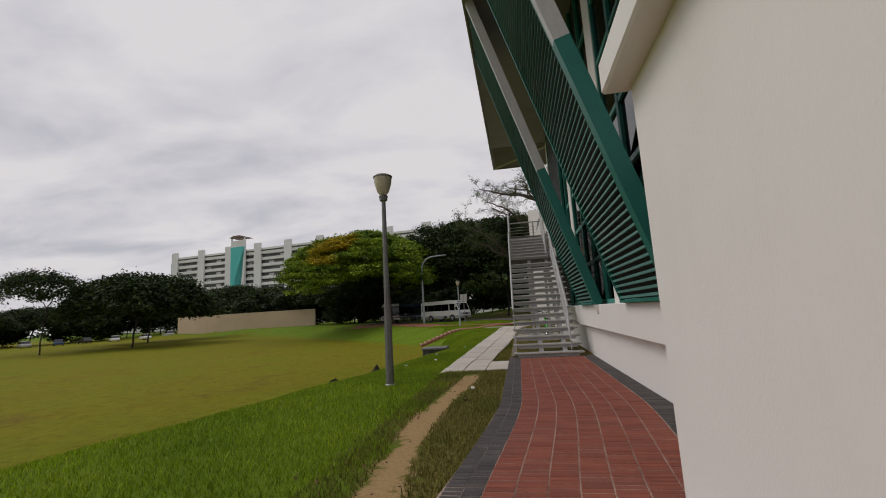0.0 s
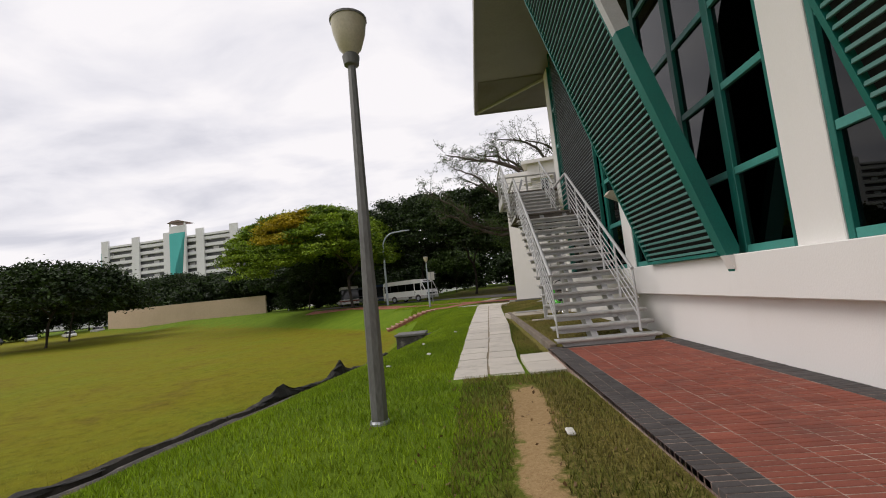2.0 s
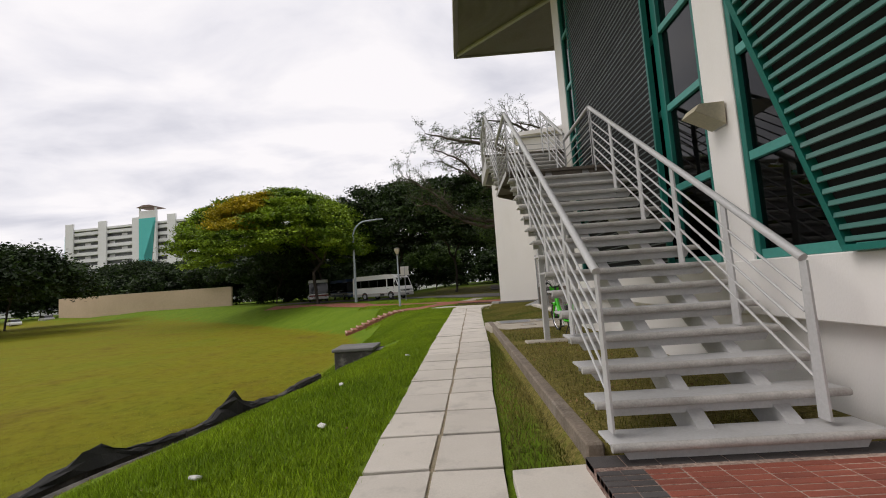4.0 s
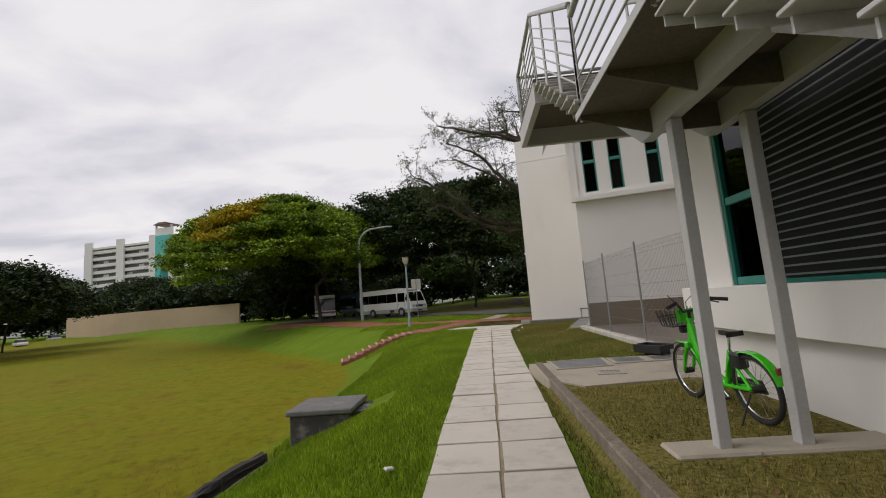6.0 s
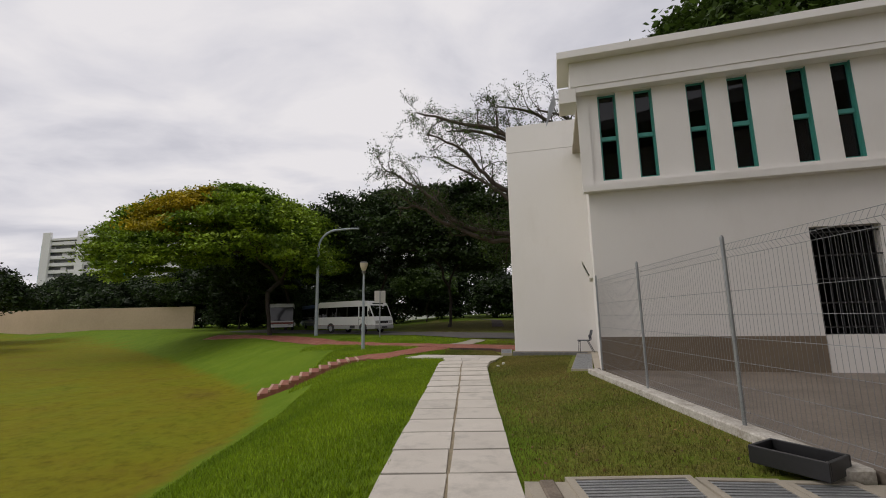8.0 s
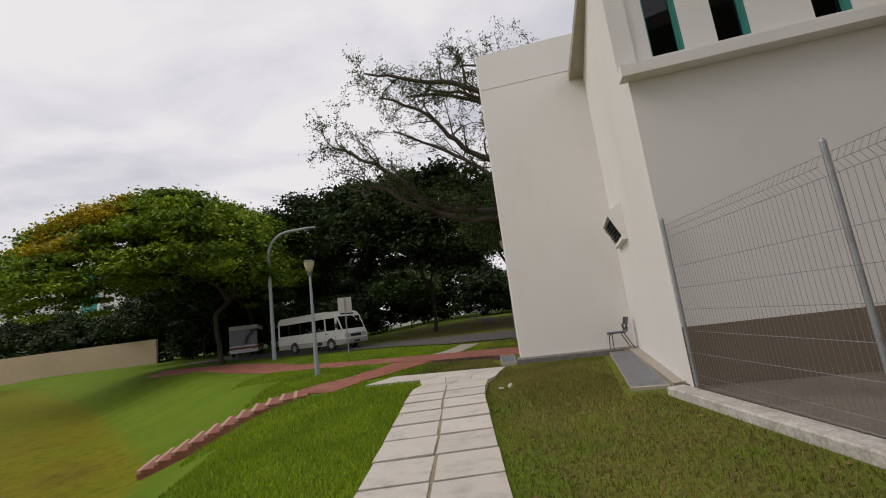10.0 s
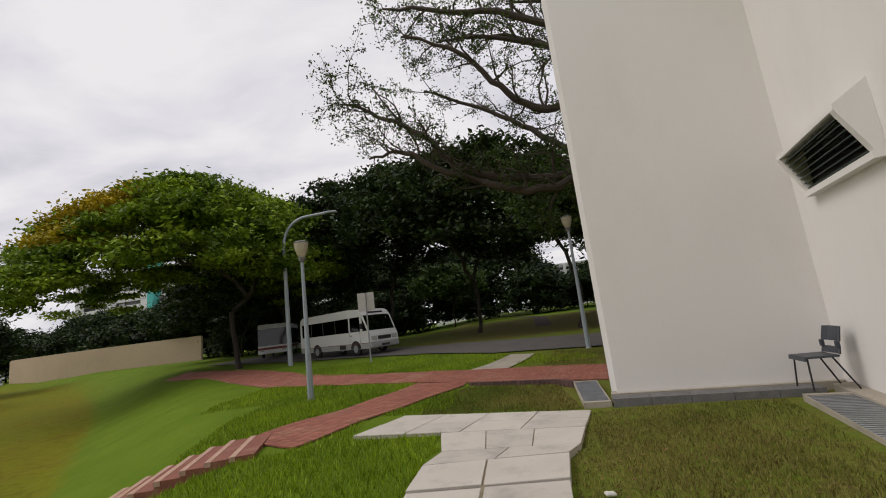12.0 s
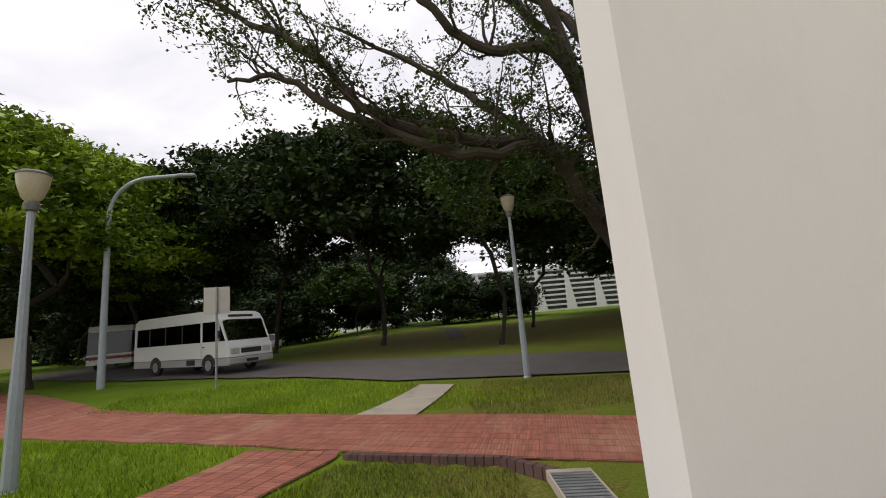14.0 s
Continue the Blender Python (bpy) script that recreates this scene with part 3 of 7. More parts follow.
def hall_structure():
    k = Kit().box(1.90, 3.34, -0.3, 2.2, 21.1, 0.80)
    k.box(2.2, 20.68, -0.3, 12.0, 20.98, 9.4)
    structure("wall_west", k, M_WHITE, "white rendered base wall of the hall with faint stains", "wall")
    k = Kit().soft_box(1.73, 3.345, 0.75, 2.3, 21.32, SILL_Z, 0.012)
    structure("window_ledge", k, M_WHITE, "white projecting concrete ledge below the louvred windows", "ledge")
    # the wing wall at the start of the walk
    k = Kit().soft_box(0.97, -6.0, -0.3, 3.5, 3.34, 3.02, 0.015)
    structure("wall_near", k, M_WHITE, "plain off-white rendered wall with a small crack mark", "wall")
    k = Kit().soft_box(0.76, -6.0, 2.97, 3.5, 3.40, 3.24, 0.02)
    structure("canopy_slab", k, M_WHITE, "white concrete canopy slab over the rendered wall", "canopy")
    # columns
    for i, (y0, y1) in enumerate(((8.62, 9.24), (13.98, 14.52), (20.30, 20.90))):
        k = Kit().soft_box(WALL_X - 0.02, y0, SILL_Z - 0.02, WALL_X + 0.45, y1, 9.4, 0.01)
        structure("column_%d" % (i + 1), k, M_WHITE, "tall white rendered column between the windows", "column")
    # room added behind the glass, its dimness put into the dark surface colour
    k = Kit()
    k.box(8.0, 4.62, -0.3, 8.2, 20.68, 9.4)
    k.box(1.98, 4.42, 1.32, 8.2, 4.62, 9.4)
    structure("wall_inner", k, M_ROOM, "inner walls of the hall behind glass, coloured dark for dimness", "wall")
    structure("floor_inner", Kit().box(2.05, 4.62, 0.9, 8.0, 20.68, 1.0), M_ROOM, "floor inside the hall, coloured dark for dimness", "floor")
    structure("floor_upper", Kit().box(2.3, 4.62, 4.75, 8.0, 20.68, 4.95), M_ROOM, "upper floor inside the hall, coloured dark for dimness", "floor")
    # roof: sloping eaves with a ribbed soffit
    k = Kit().prism([(-0.80, 9.50), (12.0, 9.75), (12.0, 10.15), (-0.80, 9.78)], -4.0, 24.0, "y")
    roof = structure("roof", k, M_SOFFIT, "broad metal roof with deep ribbed eaves", "roof")
    k = Kit()
    for i in range(66):
        y = 20.95 + i * 0.046
        k.box(-0.7, y, 9.475, 2.6, y + 0.02, 9.51)
    tagged(part("soffit_ribs", k, M_SOFFIT, roof, "narrow metal soffit boards"), kind="stuff")
    part("fascia", Kit().box(-0.86, -4.0, 9.42, -0.803, 24.06, 9.86), M_SOFFIT, roof, "dull metal fascia")
    part("fascia", Kit().box(-0.80, 24.003, 9.42, 12.0, 24.06, 9.86), M_SOFFIT, roof)
    for y in (22.2,):
        part("eaves_beam", Kit().tube([(-0.72, 23.85, 9.44), (2.2, 20.95, 9.40)], 0.07, 6), M_STEEL, roof, "diagonal steel eaves beam")


def raking_beam(y, label):
    """A leaning box beam: teal foot, pale upper length."""
    t = thing("raking_beam", label, "beam", "raking beams of the hall")
    d = Vector((-0.302, 0, 1)).normalized()
    nrm = Vector((d.z, 0, -d.x))
    at = lambda z, w: Vector((LEAN_X(z), y, z)) + nrm * w

    def length(z0, z1, w0, w1):
        k = Kit()
        p = []
        for z, w in ((z0, w0), (z1, w1)):
            for dy, dw in ((-0.07, -0.03), (0.07, -0.03), (0.07, w), (-0.07, w)):
                p.append(at(z, dw) + Vector((0, dy, 0)))
        return k.add(p, [(0, 3, 2, 1), (4, 5, 6, 7), (0, 1, 5, 4), (1, 2, 6, 5), (2, 3, 7, 6), (3, 0, 4, 7)])

    part("foot", length(1.36, 4.60, 0.17, 0.18), M_TEAL, t, "teal painted steel")
    tip = Kit()
    p = [at(1.36, -0.03), at(1.36, 0.17), at(1.10, 0.04), at(1.08, -0.02)]
    tip.add([q + Vector((0, -0.068, 0)) for q in p] + [q + Vector((0, 0.068, 0)) for q in p], [(0, 1, 2, 3), (7, 6, 5, 4), (0, 4, 5, 1), (1, 5, 6, 2), (2, 6, 7, 3), (3, 7, 4, 0)])
    part("pointed_tip", tip, M_TEAL, t)
    part("corbel", Kit().prism([(1.64, SILL_Z - 0.004), (1.728, SILL_Z - 0.004), (1.728, 1.12), (1.71, 1.12)][::-1], y - 0.11, y + 0.05, "y"), M_WHITE, t, "white concrete corbel under the foot")
    part("upper_length", length(4.602, 9.46, 0.18, 0.18), M_STEEL, t, "pale grey painted steel")
    return t


def louvre_panel(y0, y1, lean, label):
    """A screen of horizontal slats, in a teal edge frame."""
    t = thing("louvre_panel", label, "louvre", "louvre panels of the hall")
    pitch, z0, z1 = 0.092, 1.40, 9.40
    slat = Kit().prism([(0.0, -0.020), (0.022, -0.022), (0.026, -0.016), (0.020, 0.018), (0.014, 0.021), (0.010, -0.012), (0.0, -0.013)] if lean else [(0.0, -0.010), (0.012, -0.011), (0.014, 0.008), (0.010, 0.009), (0.006, -0.006), (0.0, -0.006)], y0 + 0.03, y1 - 0.03, "y").mesh("slat", M_SLAT if lean else M_SLAT_DARK)
    x_at = LEAN_X if lean else (lambda z: 1.84)
    for i in range(int((z1 - z0) / pitch)):
        z = z0 + i * pitch
        part("slat", slat, None, t, m=pose(x_at(z), y0 + y1, z, 0, 0, 180))
    # added sheet behind the slats; its black stands for shade in the gaps
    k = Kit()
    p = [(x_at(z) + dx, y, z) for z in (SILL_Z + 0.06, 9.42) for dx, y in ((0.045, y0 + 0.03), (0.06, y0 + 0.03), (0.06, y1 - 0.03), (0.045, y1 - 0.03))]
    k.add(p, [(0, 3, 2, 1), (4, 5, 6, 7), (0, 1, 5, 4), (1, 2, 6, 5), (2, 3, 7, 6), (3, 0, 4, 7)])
    part("backing", k, M_GAP_SHADE, t, "added black sheet for the shade between the slats")
    for y in (y0, y1):
        k = Kit()
        p = [(x_at(z) + dx, y + dy, z) for z in (SILL_Z + 0.02, 9.44) for dx, dy in ((-0.03, -0.025), (0.05, -0.025), (0.05, 0.025), (-0.03, 0.025))]
        k.add(p, [(0, 3, 2, 1), (4, 5, 6, 7), (0, 1, 5, 4), (1, 2, 6, 5), (2, 3, 7, 6), (3, 0, 4, 7)])
        part("edge_frame", k, M_TEAL, t)
    part("bottom_rail", Kit().box(x_at(1.33) - 0.05, y0, SILL_Z + 0.004, x_at(1.33) + 0.06, y1, SILL_Z + 0.05), M_TEAL, t)
    return t


def hall_window(y0, y1, cross, posts=()):
    """Dark glass in a teal frame on the wall line, with posts and cross bars."""
    t = tagged(thing("window_bay", "tall dark tinted window in a teal metal frame", "window", "hall windows"), kind="structure")
    x = WALL_X + 0.06
    ys = [y0, *posts, y1]
    for y in ys:
        w = 0.075
        part("window_post", Kit().soft_box(x - 0.06, max(y0, y - w), SILL_Z + 0.003, x + 0.06, min(y1, y + w), 9.4, 0.006), M_TEAL, t)
    for a, b in zip(ys, ys[1:]):
        for z in (SILL_Z + 0.055, *cross):
            part("cross_bar", Kit().soft_box(x - 0.05, a + 0.076, z - 0.05, x + 0.05, b - 0.076, z + 0.05, 0.006), M_TEAL_LIGHT, t)
        zs = [SILL_Z + 0.055, *cross, 9.4]
        for lo, hi in zip(zs, zs[1:]):
            pane = part("pane", Kit().box(x + 0.0, a + 0.07, lo + 0.045, x + 0.012, b - 0.07, hi - 0.045), M_GLASS, t)


hall_structure()
for y, lb in ((5.10, "leaning steel beam, teal below and grey above, beside the window"), (10.20, "leaning steel beam, teal below and grey above, carrying the eaves")):
    raking_beam(y, lb)
louvre_panel(5.19, 7.56, True, "leaning screen of dusty teal metal slats")
louvre_panel(10.29, 12.63, True, "leaning screen of dusty teal metal slats")
louvre_panel(15.62, 19.34, False, "upright screen of dark teal metal slats above the stair")
hall_window(4.66, 8.62, (2.42, 3.6, 4.8, 6.2, 7.6), (6.2, 7.4))
hall_window(9.24, 13.98, (2.42, 3.6, 4.8, 6.2, 7.6), (10.22, 11.3, 12.5))
hall_window(14.52, 20.30, (2.42, 3.6, 4.8, 6.2, 7.6), (15.5, 16.8, 18.1, 19.45))


def wall_lamp(m):
    t = thing("wall_lamp", "beige wedge-shaped wall lamp on a white column", "wall lamp", m=m)
    part("back_plate", Kit().soft_box(-0.02, -0.10, -0.14, 0.0, 0.10, 0.14, 0.004), M_STEEL, t)
    part("shade", Kit().prism([(-0.36, 0.04), (-0.021, -0.13), (-0.021, 0.13), (-0.30, 0.12)], -0.14, 0.14, "y"), M_LANTERN, t, "beige shade")
    return t


wall_lamp(pose(WALL_X - 0.021, 14.25, 3.0))

# ---- the second building, turned a little from the hall ----
B2 = radians(-13.5)
U2 = Vector((math.cos(B2), math.sin(B2), 0))
V2 = Vector((-math.sin(B2), math.cos(B2), 0))
C2 = Vector((2.66, 30.75, 0))
FRAME2 = Matrix.Translation(C2) @ Matrix.Rotation(B2, 4, "Z")
WINDOWS2 = [(0.42, 0.90), (1.37, 1.83), (2.67, 3.14), (3.65, 4.12), (4.99, 5.42), (5.93, 6.36)]


def second_building():
    # front wall with slot windows and yard openings
    holes = [(a, b, 5.08, 7.60) for a, b in WINDOWS2] + [(4.95, 6.38, 0.9, 3.45), (7.4, 8.5, 5.0, 6.95), (7.15, 8.9, 0.25, 3.5)]
    structure("wall_front", holed_wall(16.0, -0.3, 8.5, 0.35, holes, FRAME2), M_WHITE, "white rendered front wall with slot windows", "wall")
    m = FRAME2
    structure("dado_band", Kit().box(0.0, -0.012, -0.3, 4.95, -0.003, 0.88, m).box(6.38, -0.012, -0.3, 7.15, -0.003, 0.88, m), M_TAUPE, "taupe painted band along the wall foot", "wall")
    structure("string_course", Kit().box(-0.14, -0.26, 4.74, 9.5, -0.003, 4.92, m), M_WHITE, "white concrete band below the windows", "ledge")
    structure("cornice", Kit().box(-0.16, -0.30, 7.62, 16, -0.003, 7.78, m), M_WHITE, "white concrete band above the windows", "ledge")
    structure("window_surround", Kit().box(-0.14, -0.05, 4.92, 0.16, -0.003, 7.62, m), M_WHITE, "white end pier of the window strip", "wall")
    structure("parapet", Kit().box(-0.30, -0.32, 7.782, 16, 0.6, 8.52, m), M_WHITE, "white parapet wall", "wall")
    structure("roof_edge", Kit().box(-0.62, -0.62, 8.522, 16, 1.0, 8.72, m), M_WHITE, "white projecting roof slab edge", "roof")
    structure("side_fin", Kit().box(-0.62, -0.30, 7.35, -0.165, 0.5, 7.78, m), M_WHITE, "small white concrete bracket at the roof corner", "ledge")
    # side wall towards the tall wing
    a, b = Vector((2.66, 30.75, 0)), Vector((4.56, 36.78, 0))
    d = (b - a).normalized()
    nrm = Vector((d.y, -d.x, 0))
    k = Kit().prism([(p.x, p.y) for p in (a + d * 0.36 - nrm * 0.002, a + d * 0.36 + nrm * 0.35, b + nrm * 0.35 + d * 0.4, b + d * 0.4)], -0.3, 8.5)
    structure("wall_side", k, M_WHITE, "white rendered side wall above a drain", "wall")
    # tall windowless wing
    f0, f1 = Vector((1.41, 37.44, 0)), Vector((7.5, 36.08, 0))
    back = Vector((0.07, 0.70, 0))
    poly = [(p.x, p.y) for p in (f0, f1, f1 + back, f0 + back)]
    structure("wall_wing_lower", Kit().prism(poly, -0.3, 8.62), M_WHITE, "tall blank white rendered wing wall", "wall")
    structure("wall_wing_upper", Kit().prism([(x - 0.004, y - 0.006) for x, y in poly[:2]] + poly[2:], 8.635, 9.86), M_WHITE, "upper band of the blank white wing", "wall")
    # closing volumes and roof
    structure("roof_flat", Kit().box(0, 0.35, 8.3, 16, 12, 8.5, m), M_CONC, "flat concrete roof", "roof")
    # added inner walls, coloured dark so the openings look dim
    structure("wall_back_rooms", Kit().box(0.4, 3.6, -0.3, 16, 3.8, 8.3, m).box(15.8, 0.35, -0.3, 16, 3.6, 8.3, m).box(0.4, 0.352, 3.9, 15.8, 3.6, 4.1, m).box(6.6, 0.352, -0.2, 6.8, 3.6, 3.9, m), M_ROOM, "walls inside the second building, coloured dark for dimness", "wall")


def slot_window(a, b):
    t = tagged(thing("slot_window", "narrow dark window in a teal frame set deep in the wall", "window", "slot windows"), kind="structure")
    m = FRAME2
    y0, y1, z0, z1 = 0.10, 0.17, 5.083, 7.597
    w = 0.05
    part("window_frame", Kit().box(a + 0.003, y0, z0, a + w, y1, z1, m).box(b - w, y0, z0, b - 0.003, y1, z1, m).box(a + w, y0, z0, b - w, y1, z0 + w, m).box(a + w, y0, z1 - w, b - w, y1, z1, m), M_TEAL_LIGHT, t)
    part("transom", Kit().soft_box(a + w, y0 - 0.03, 6.24, b - w, y1, 6.36, 0.01, m), M_TEAL_LIGHT, t)
    for lo, hi in ((z0 + w, 6.24), (6.36, z1 - w)):
        part("pane", Kit().box(a + w, 0.13, lo, b - w, 0.14, hi, m), M_GLASS, t)
    # side lining of the reveal
    part("lining", Kit().box(b - 0.016, 0.004, z0, b - 0.003, y0, z1, m), M_TEAL_LIGHT, t, "teal reveal lining")


second_building()
for a, b in WINDOWS2:
    slot_window(a, b)


def upper_door():
    t = tagged(thing("door_upper", "closed teal metal door on the upper floor", "door"), kind="structure")
    part("door_leaf", Kit().soft_box(7.45, 0.05, 5.02, 8.45, 0.10, 6.9, 0.006, FRAME2), M_FLAT_TEAL, t)
    part("door_frame", Kit().box(7.403, 0.03, 5.003, 7.447, 0.12, 6.947, FRAME2).box(8.453, 0.03, 5.003, 8.497, 0.12, 6.947, FRAME2).box(7.447, 0.03, 6.903, 8.453, 0.12, 6.947, FRAME2), M_WHITE, t)
    part("door_closer", Kit().box(7.7, -0.05, 6.72, 7.95, 0.048, 6.80, FRAME2), M_BLACK, t)


def barred_gate(s0, s1, z0, z1):
    t = thing("barred_opening", "black barred grille in the yard wall opening", "grille", "yard grilles")
    for i in range(int((s1 - s0) / 0.14) + 1):
        s = s0 + 0.03 + i * 0.14
        part("bar", Kit().box(s, 0.10, z0 + 0.004, s + 0.02, 0.12, z1 - 0.004, FRAME2), M_BLACK, t)
    for i in range(5):
        z = z0 + 0.15 + i * (z1 - z0 - 0.3) / 4
        part("cross_bar", Kit().box(s0, 0.122, z, s1, 0.135, z + 0.04, FRAME2), M_BLACK, t)


upper_door()
barred_gate(4.95, 6.38, 0.9, 3.45)
barred_gate(7.15, 8.9, 0.25, 3.5)
structure("yard_floor", Kit().prism([(2.62, 21.2), (12, 21.2), (12, 31), (2.7, 31.2)], -0.2, 0.05), M_YARD, "damp stained concrete yard floor behind the fence", "floor")


def wall_vent():
    """A sloping louvred vent hood on the side wall."""
    a, b = Vector((2.66, 30.75, 0)), Vector((4.56, 36.78, 0))
    d = (b - a).normalized()
    nrm = Vector((-d.y, d.x, 0))
    m = Matrix(((d.x, nrm.x, 0, b.x), (d.y, nrm.y, 0, b.y), (0, 0, 1, 0), (0, 0, 0, 1)))
    t = thing("wall_vent", "white concrete vent hood with blackish louvre blades", "vent")
    # profile in (out from wall, height); blades in the sloping front
    s0, s1 = -2.72, -0.78
    part("hood", Kit().prism([(0.0, 2.72), (0.13, 2.72), (0.13, 2.80), (0.0, 2.80)], s0, s1, "x", m).prism([(0.0, 3.40), (0.34, 3.34), (0.34, 3.40), (0.0, 3.62)], s0, s1, "x", m)
         .prism([(0.003, 2.80), (0.10, 2.80), (0.34, 3.34), (0.003, 3.40)], s0, s0 + 0.10, "x", m).prism([(0.003, 2.80), (0.10, 2.80), (0.34, 3.34), (0.003, 3.40)], s1 - 0.10, s1, "x", m), M_WHITE, t, "white rendered hood")
    part("backing", Kit().prism([(0.004, 2.82), (0.03, 2.82), (0.03, 3.40), (0.004, 3.40)], s0 + 0.1, s1 - 0.1, "x", m), M_BLACK, t)
    for i in range(7):
        z = 2.85 + i * 0.072
        o = 0.10 + (z - 2.80) / 0.54 * 0.24 - 0.05
        part("blade", Kit().prism([(o - 0.09, z + 0.03), (o + 0.02, z - 0.02), (o + 0.025, z - 0.005), (o - 0.085, z + 0.042)], s0 + 0.102, s1 - 0.102, "x", m), M_VENT_BLADE, t)
    return t


wall_vent()


def roof_bracket():
    t = thing("speaker_horn", "small grey bracket lamp fixed at the roof corner", "bracket lamp")
    p = FRAME2 @ Vector((-0.62, 0.0, 7.55))
    part("arm", Kit().tube([p + Vector((0.0, 0.0, 0.1)), p + Vector((-0.22, 0.0, 0.1))], 0.025, 6), M_GALV, t)
    part("head", Kit().prism([(-0.42, -0.75), (-0.30, -0.15), (-0.14, 0.25), (-0.10, -0.05), (-0.2, -0.3)], -0.05, 0.05, "y", Matrix.Translation(p)), M_GALV, t)


roof_bracket()

# ---- outside stair ----
def stair():
    t = thing("steel_stair", "grey painted steel outside stair with open treads and tube rails", "stairs")
    RISE, GO, Y0, Z0, XL, XR = 0.2105, 0.2925, 12.46, 0.07, -0.27, 1.64
    tread = Kit().soft_box(XL, 0.0, -0.022, XR, 0.30, 0.0, 0.004).box(XL + 0.05, 0.288, -0.09, XR - 0.05, 0.30, -0.023).mesh("tread", M_STEEL)
    nosing = Kit().tube([(XL, 0.004, -0.026), (XR, 0.004, -0.026)], 0.031, 10).mesh("nosing", M_NOSE, True)
    lip = Kit().prism([(XL + 0.06, -0.023), (XL + 0.13, -0.13), (XR - 0.13, -0.13), (XR - 0.06, -0.023)], 0.06, 0.07, "y").mesh("riser_plate", M_STEEL)
    landing1, landing2 = Z0 + 15 * RISE, 4.81
    GO2, RISE2 = 0.27, (landing2 - landing1) / 9
    ya, yb = Y0 + 15 * GO, 18.75
    yc = yb + 8 * GO2
    for i in range(15):
        y, z = Y0 + i * GO, Z0 + RISE * i
        part("tread", tread, None, t, m=pose(0, y, z))
        part("nosing", nosing, None, t, m=pose(0, y, z))
        part("riser_plate", lip, None, t, m=pose(0, y, z))
    for i in range(8):
        y, z = yb + i * GO2, landing1 + RISE2 * (i + 1)
        part("tread", tread, None, t, m=pose(0, y, z))
        part("nosing", nosing, None, t, m=pose(0, y, z))
        part("riser_plate", lip, None, t, m=pose(0, y, z))
    # stringers: two sloping box beams under each flight
    for x in (0.50, 1.16):
        part("stringer", Kit().prism([(Y0 + 0.16, -0.07), (Y0 + 0.45, -0.07), (ya + 0.1, landing1 - 0.36), (ya + 0.1, landing1 - 0.06), (ya - 0.1, landing1 - 0.30), (Y0 + 0.16, Z0 - 0.03)], x - 0.06, x + 0.06, "x"), M_STEEL, t)
        part("stringer", Kit().prism([(yb - 0.1, landing1 - 0.30), (yb + 0.2, landing1 - 0.30), (yc + 0.1, landing2 - 0.42), (yc + 0.1, landing2 - 0.10), (yb - 0.1, landing1 - 0.06)], x - 0.06, x + 0.06, "x"), M_STEEL, t)
    # landing and cross beams: dark brown stands for shade on grey painted steel
    part("landing", Kit().soft_box(XL, ya, landing1 - 0.05, XR, yb, landing1, 0.006), M_DECK, t)
    part("edge_plate", Kit().box(XL - 0.008, ya, landing1 - 0.07, XL, yb, landing1 + 0.004), M_STEEL, t)
    # tapered cross beams carry the landing out over the twin box beams
    for y in (ya + 0.06, (ya + yb) / 2 - 0.02, yb - 0.10):
        part("cross_beam", Kit().prism([(XL + 0.02, landing1 - 0.051), (XL + 0.02, landing1 - 0.09), (0.439, landing1 - 0.30), (0.439, landing1 - 0.051)], y, y + 0.02, "y"), M_DECK, t)
        part("cross_beam", Kit().prism([(1.221, landing1 - 0.30), (XR - 0.02, landing1 - 0.09), (XR - 0.02, landing1 - 0.051), (1.221, landing1 - 0.051)], y, y + 0.02, "y"), M_DECK, t)
        part("cross_beam", Kit().box(0.561, y, landing1 - 0.30, 1.099, y + 0.02, landing1 - 0.051), M_DECK, t)
    # upper platform running round the end of the hall, underside shade in its brown
    part("platform", Kit().box(XL, yc, landing2 - 0.06, 7.5, 22.95, landing2), M_DECK, t)
    part("platform_frame", Kit().box(XL, 22.85, landing2 - 0.40, 7.5, 22.95, landing2 - 0.062).box(XL, yc, landing2 - 0.40, XL + 0.10, 22.85, landing2 - 0.062).box(XL + 0.1, yc, landing2 - 0.40, 1.64, yc + 0.10, landing2 - 0.062)
         .box(1.7, 21.1, landing2 - 0.40, 7.5, 21.2, landing2 - 0.062), M_STEEL, t)
    part("brace_beam", Kit().prism([(2.38, 22.849), (2.64, 21.21), (2.80, 21.21), (2.54, 22.849)], landing2 - 0.36, landing2 - 0.062), M_STEEL, t)
    part("brace_beam", Kit().box(4.2, 21.2, landing2 - 0.36, 4.32, 22.85, landing2 - 0.062), M_STEEL, t)
    # square posts on a concrete pad
    for x in (0.50, 1.16):
        part("post", Kit().soft_box(x - 0.055, 18.30, -0.02, x + 0.055, 18.41, landing1 - 0.31, 0.008), M_STEEL, t)
        part("box_beam", Kit().box(x - 0.06, ya + 0.101, landing1 - 0.30, x + 0.06, yb - 0.101, landing1 - 0.051), M_STEEL, t)
    # rails

    def post(x, y, z, h):
        part("rail_post", Kit().prism([(y - 0.055, z - 0.1), (y + 0.055, z - 0.1), (y + 0.035, z + h), (y - 0.035, z + h)], x - 0.009, x + 0.009, "x"), M_STEEL, t)

    def run(x, y0, z0, y1, z1, posts, first=0.0):
        part("handrail", Kit().tube([(x, y0, z0 + 1.08), (x, y1, z1 + 1.08)], 0.034, 10), M_STEEL, t, smooth=True)
        for h in (0.20, 0.36, 0.52, 0.68, 0.84):
            part("rail_bar", Kit().tube([(x, y0 + 0.05, z0 + h), (x, y1, z1 + h)], 0.012, 6), M_STEEL, t)
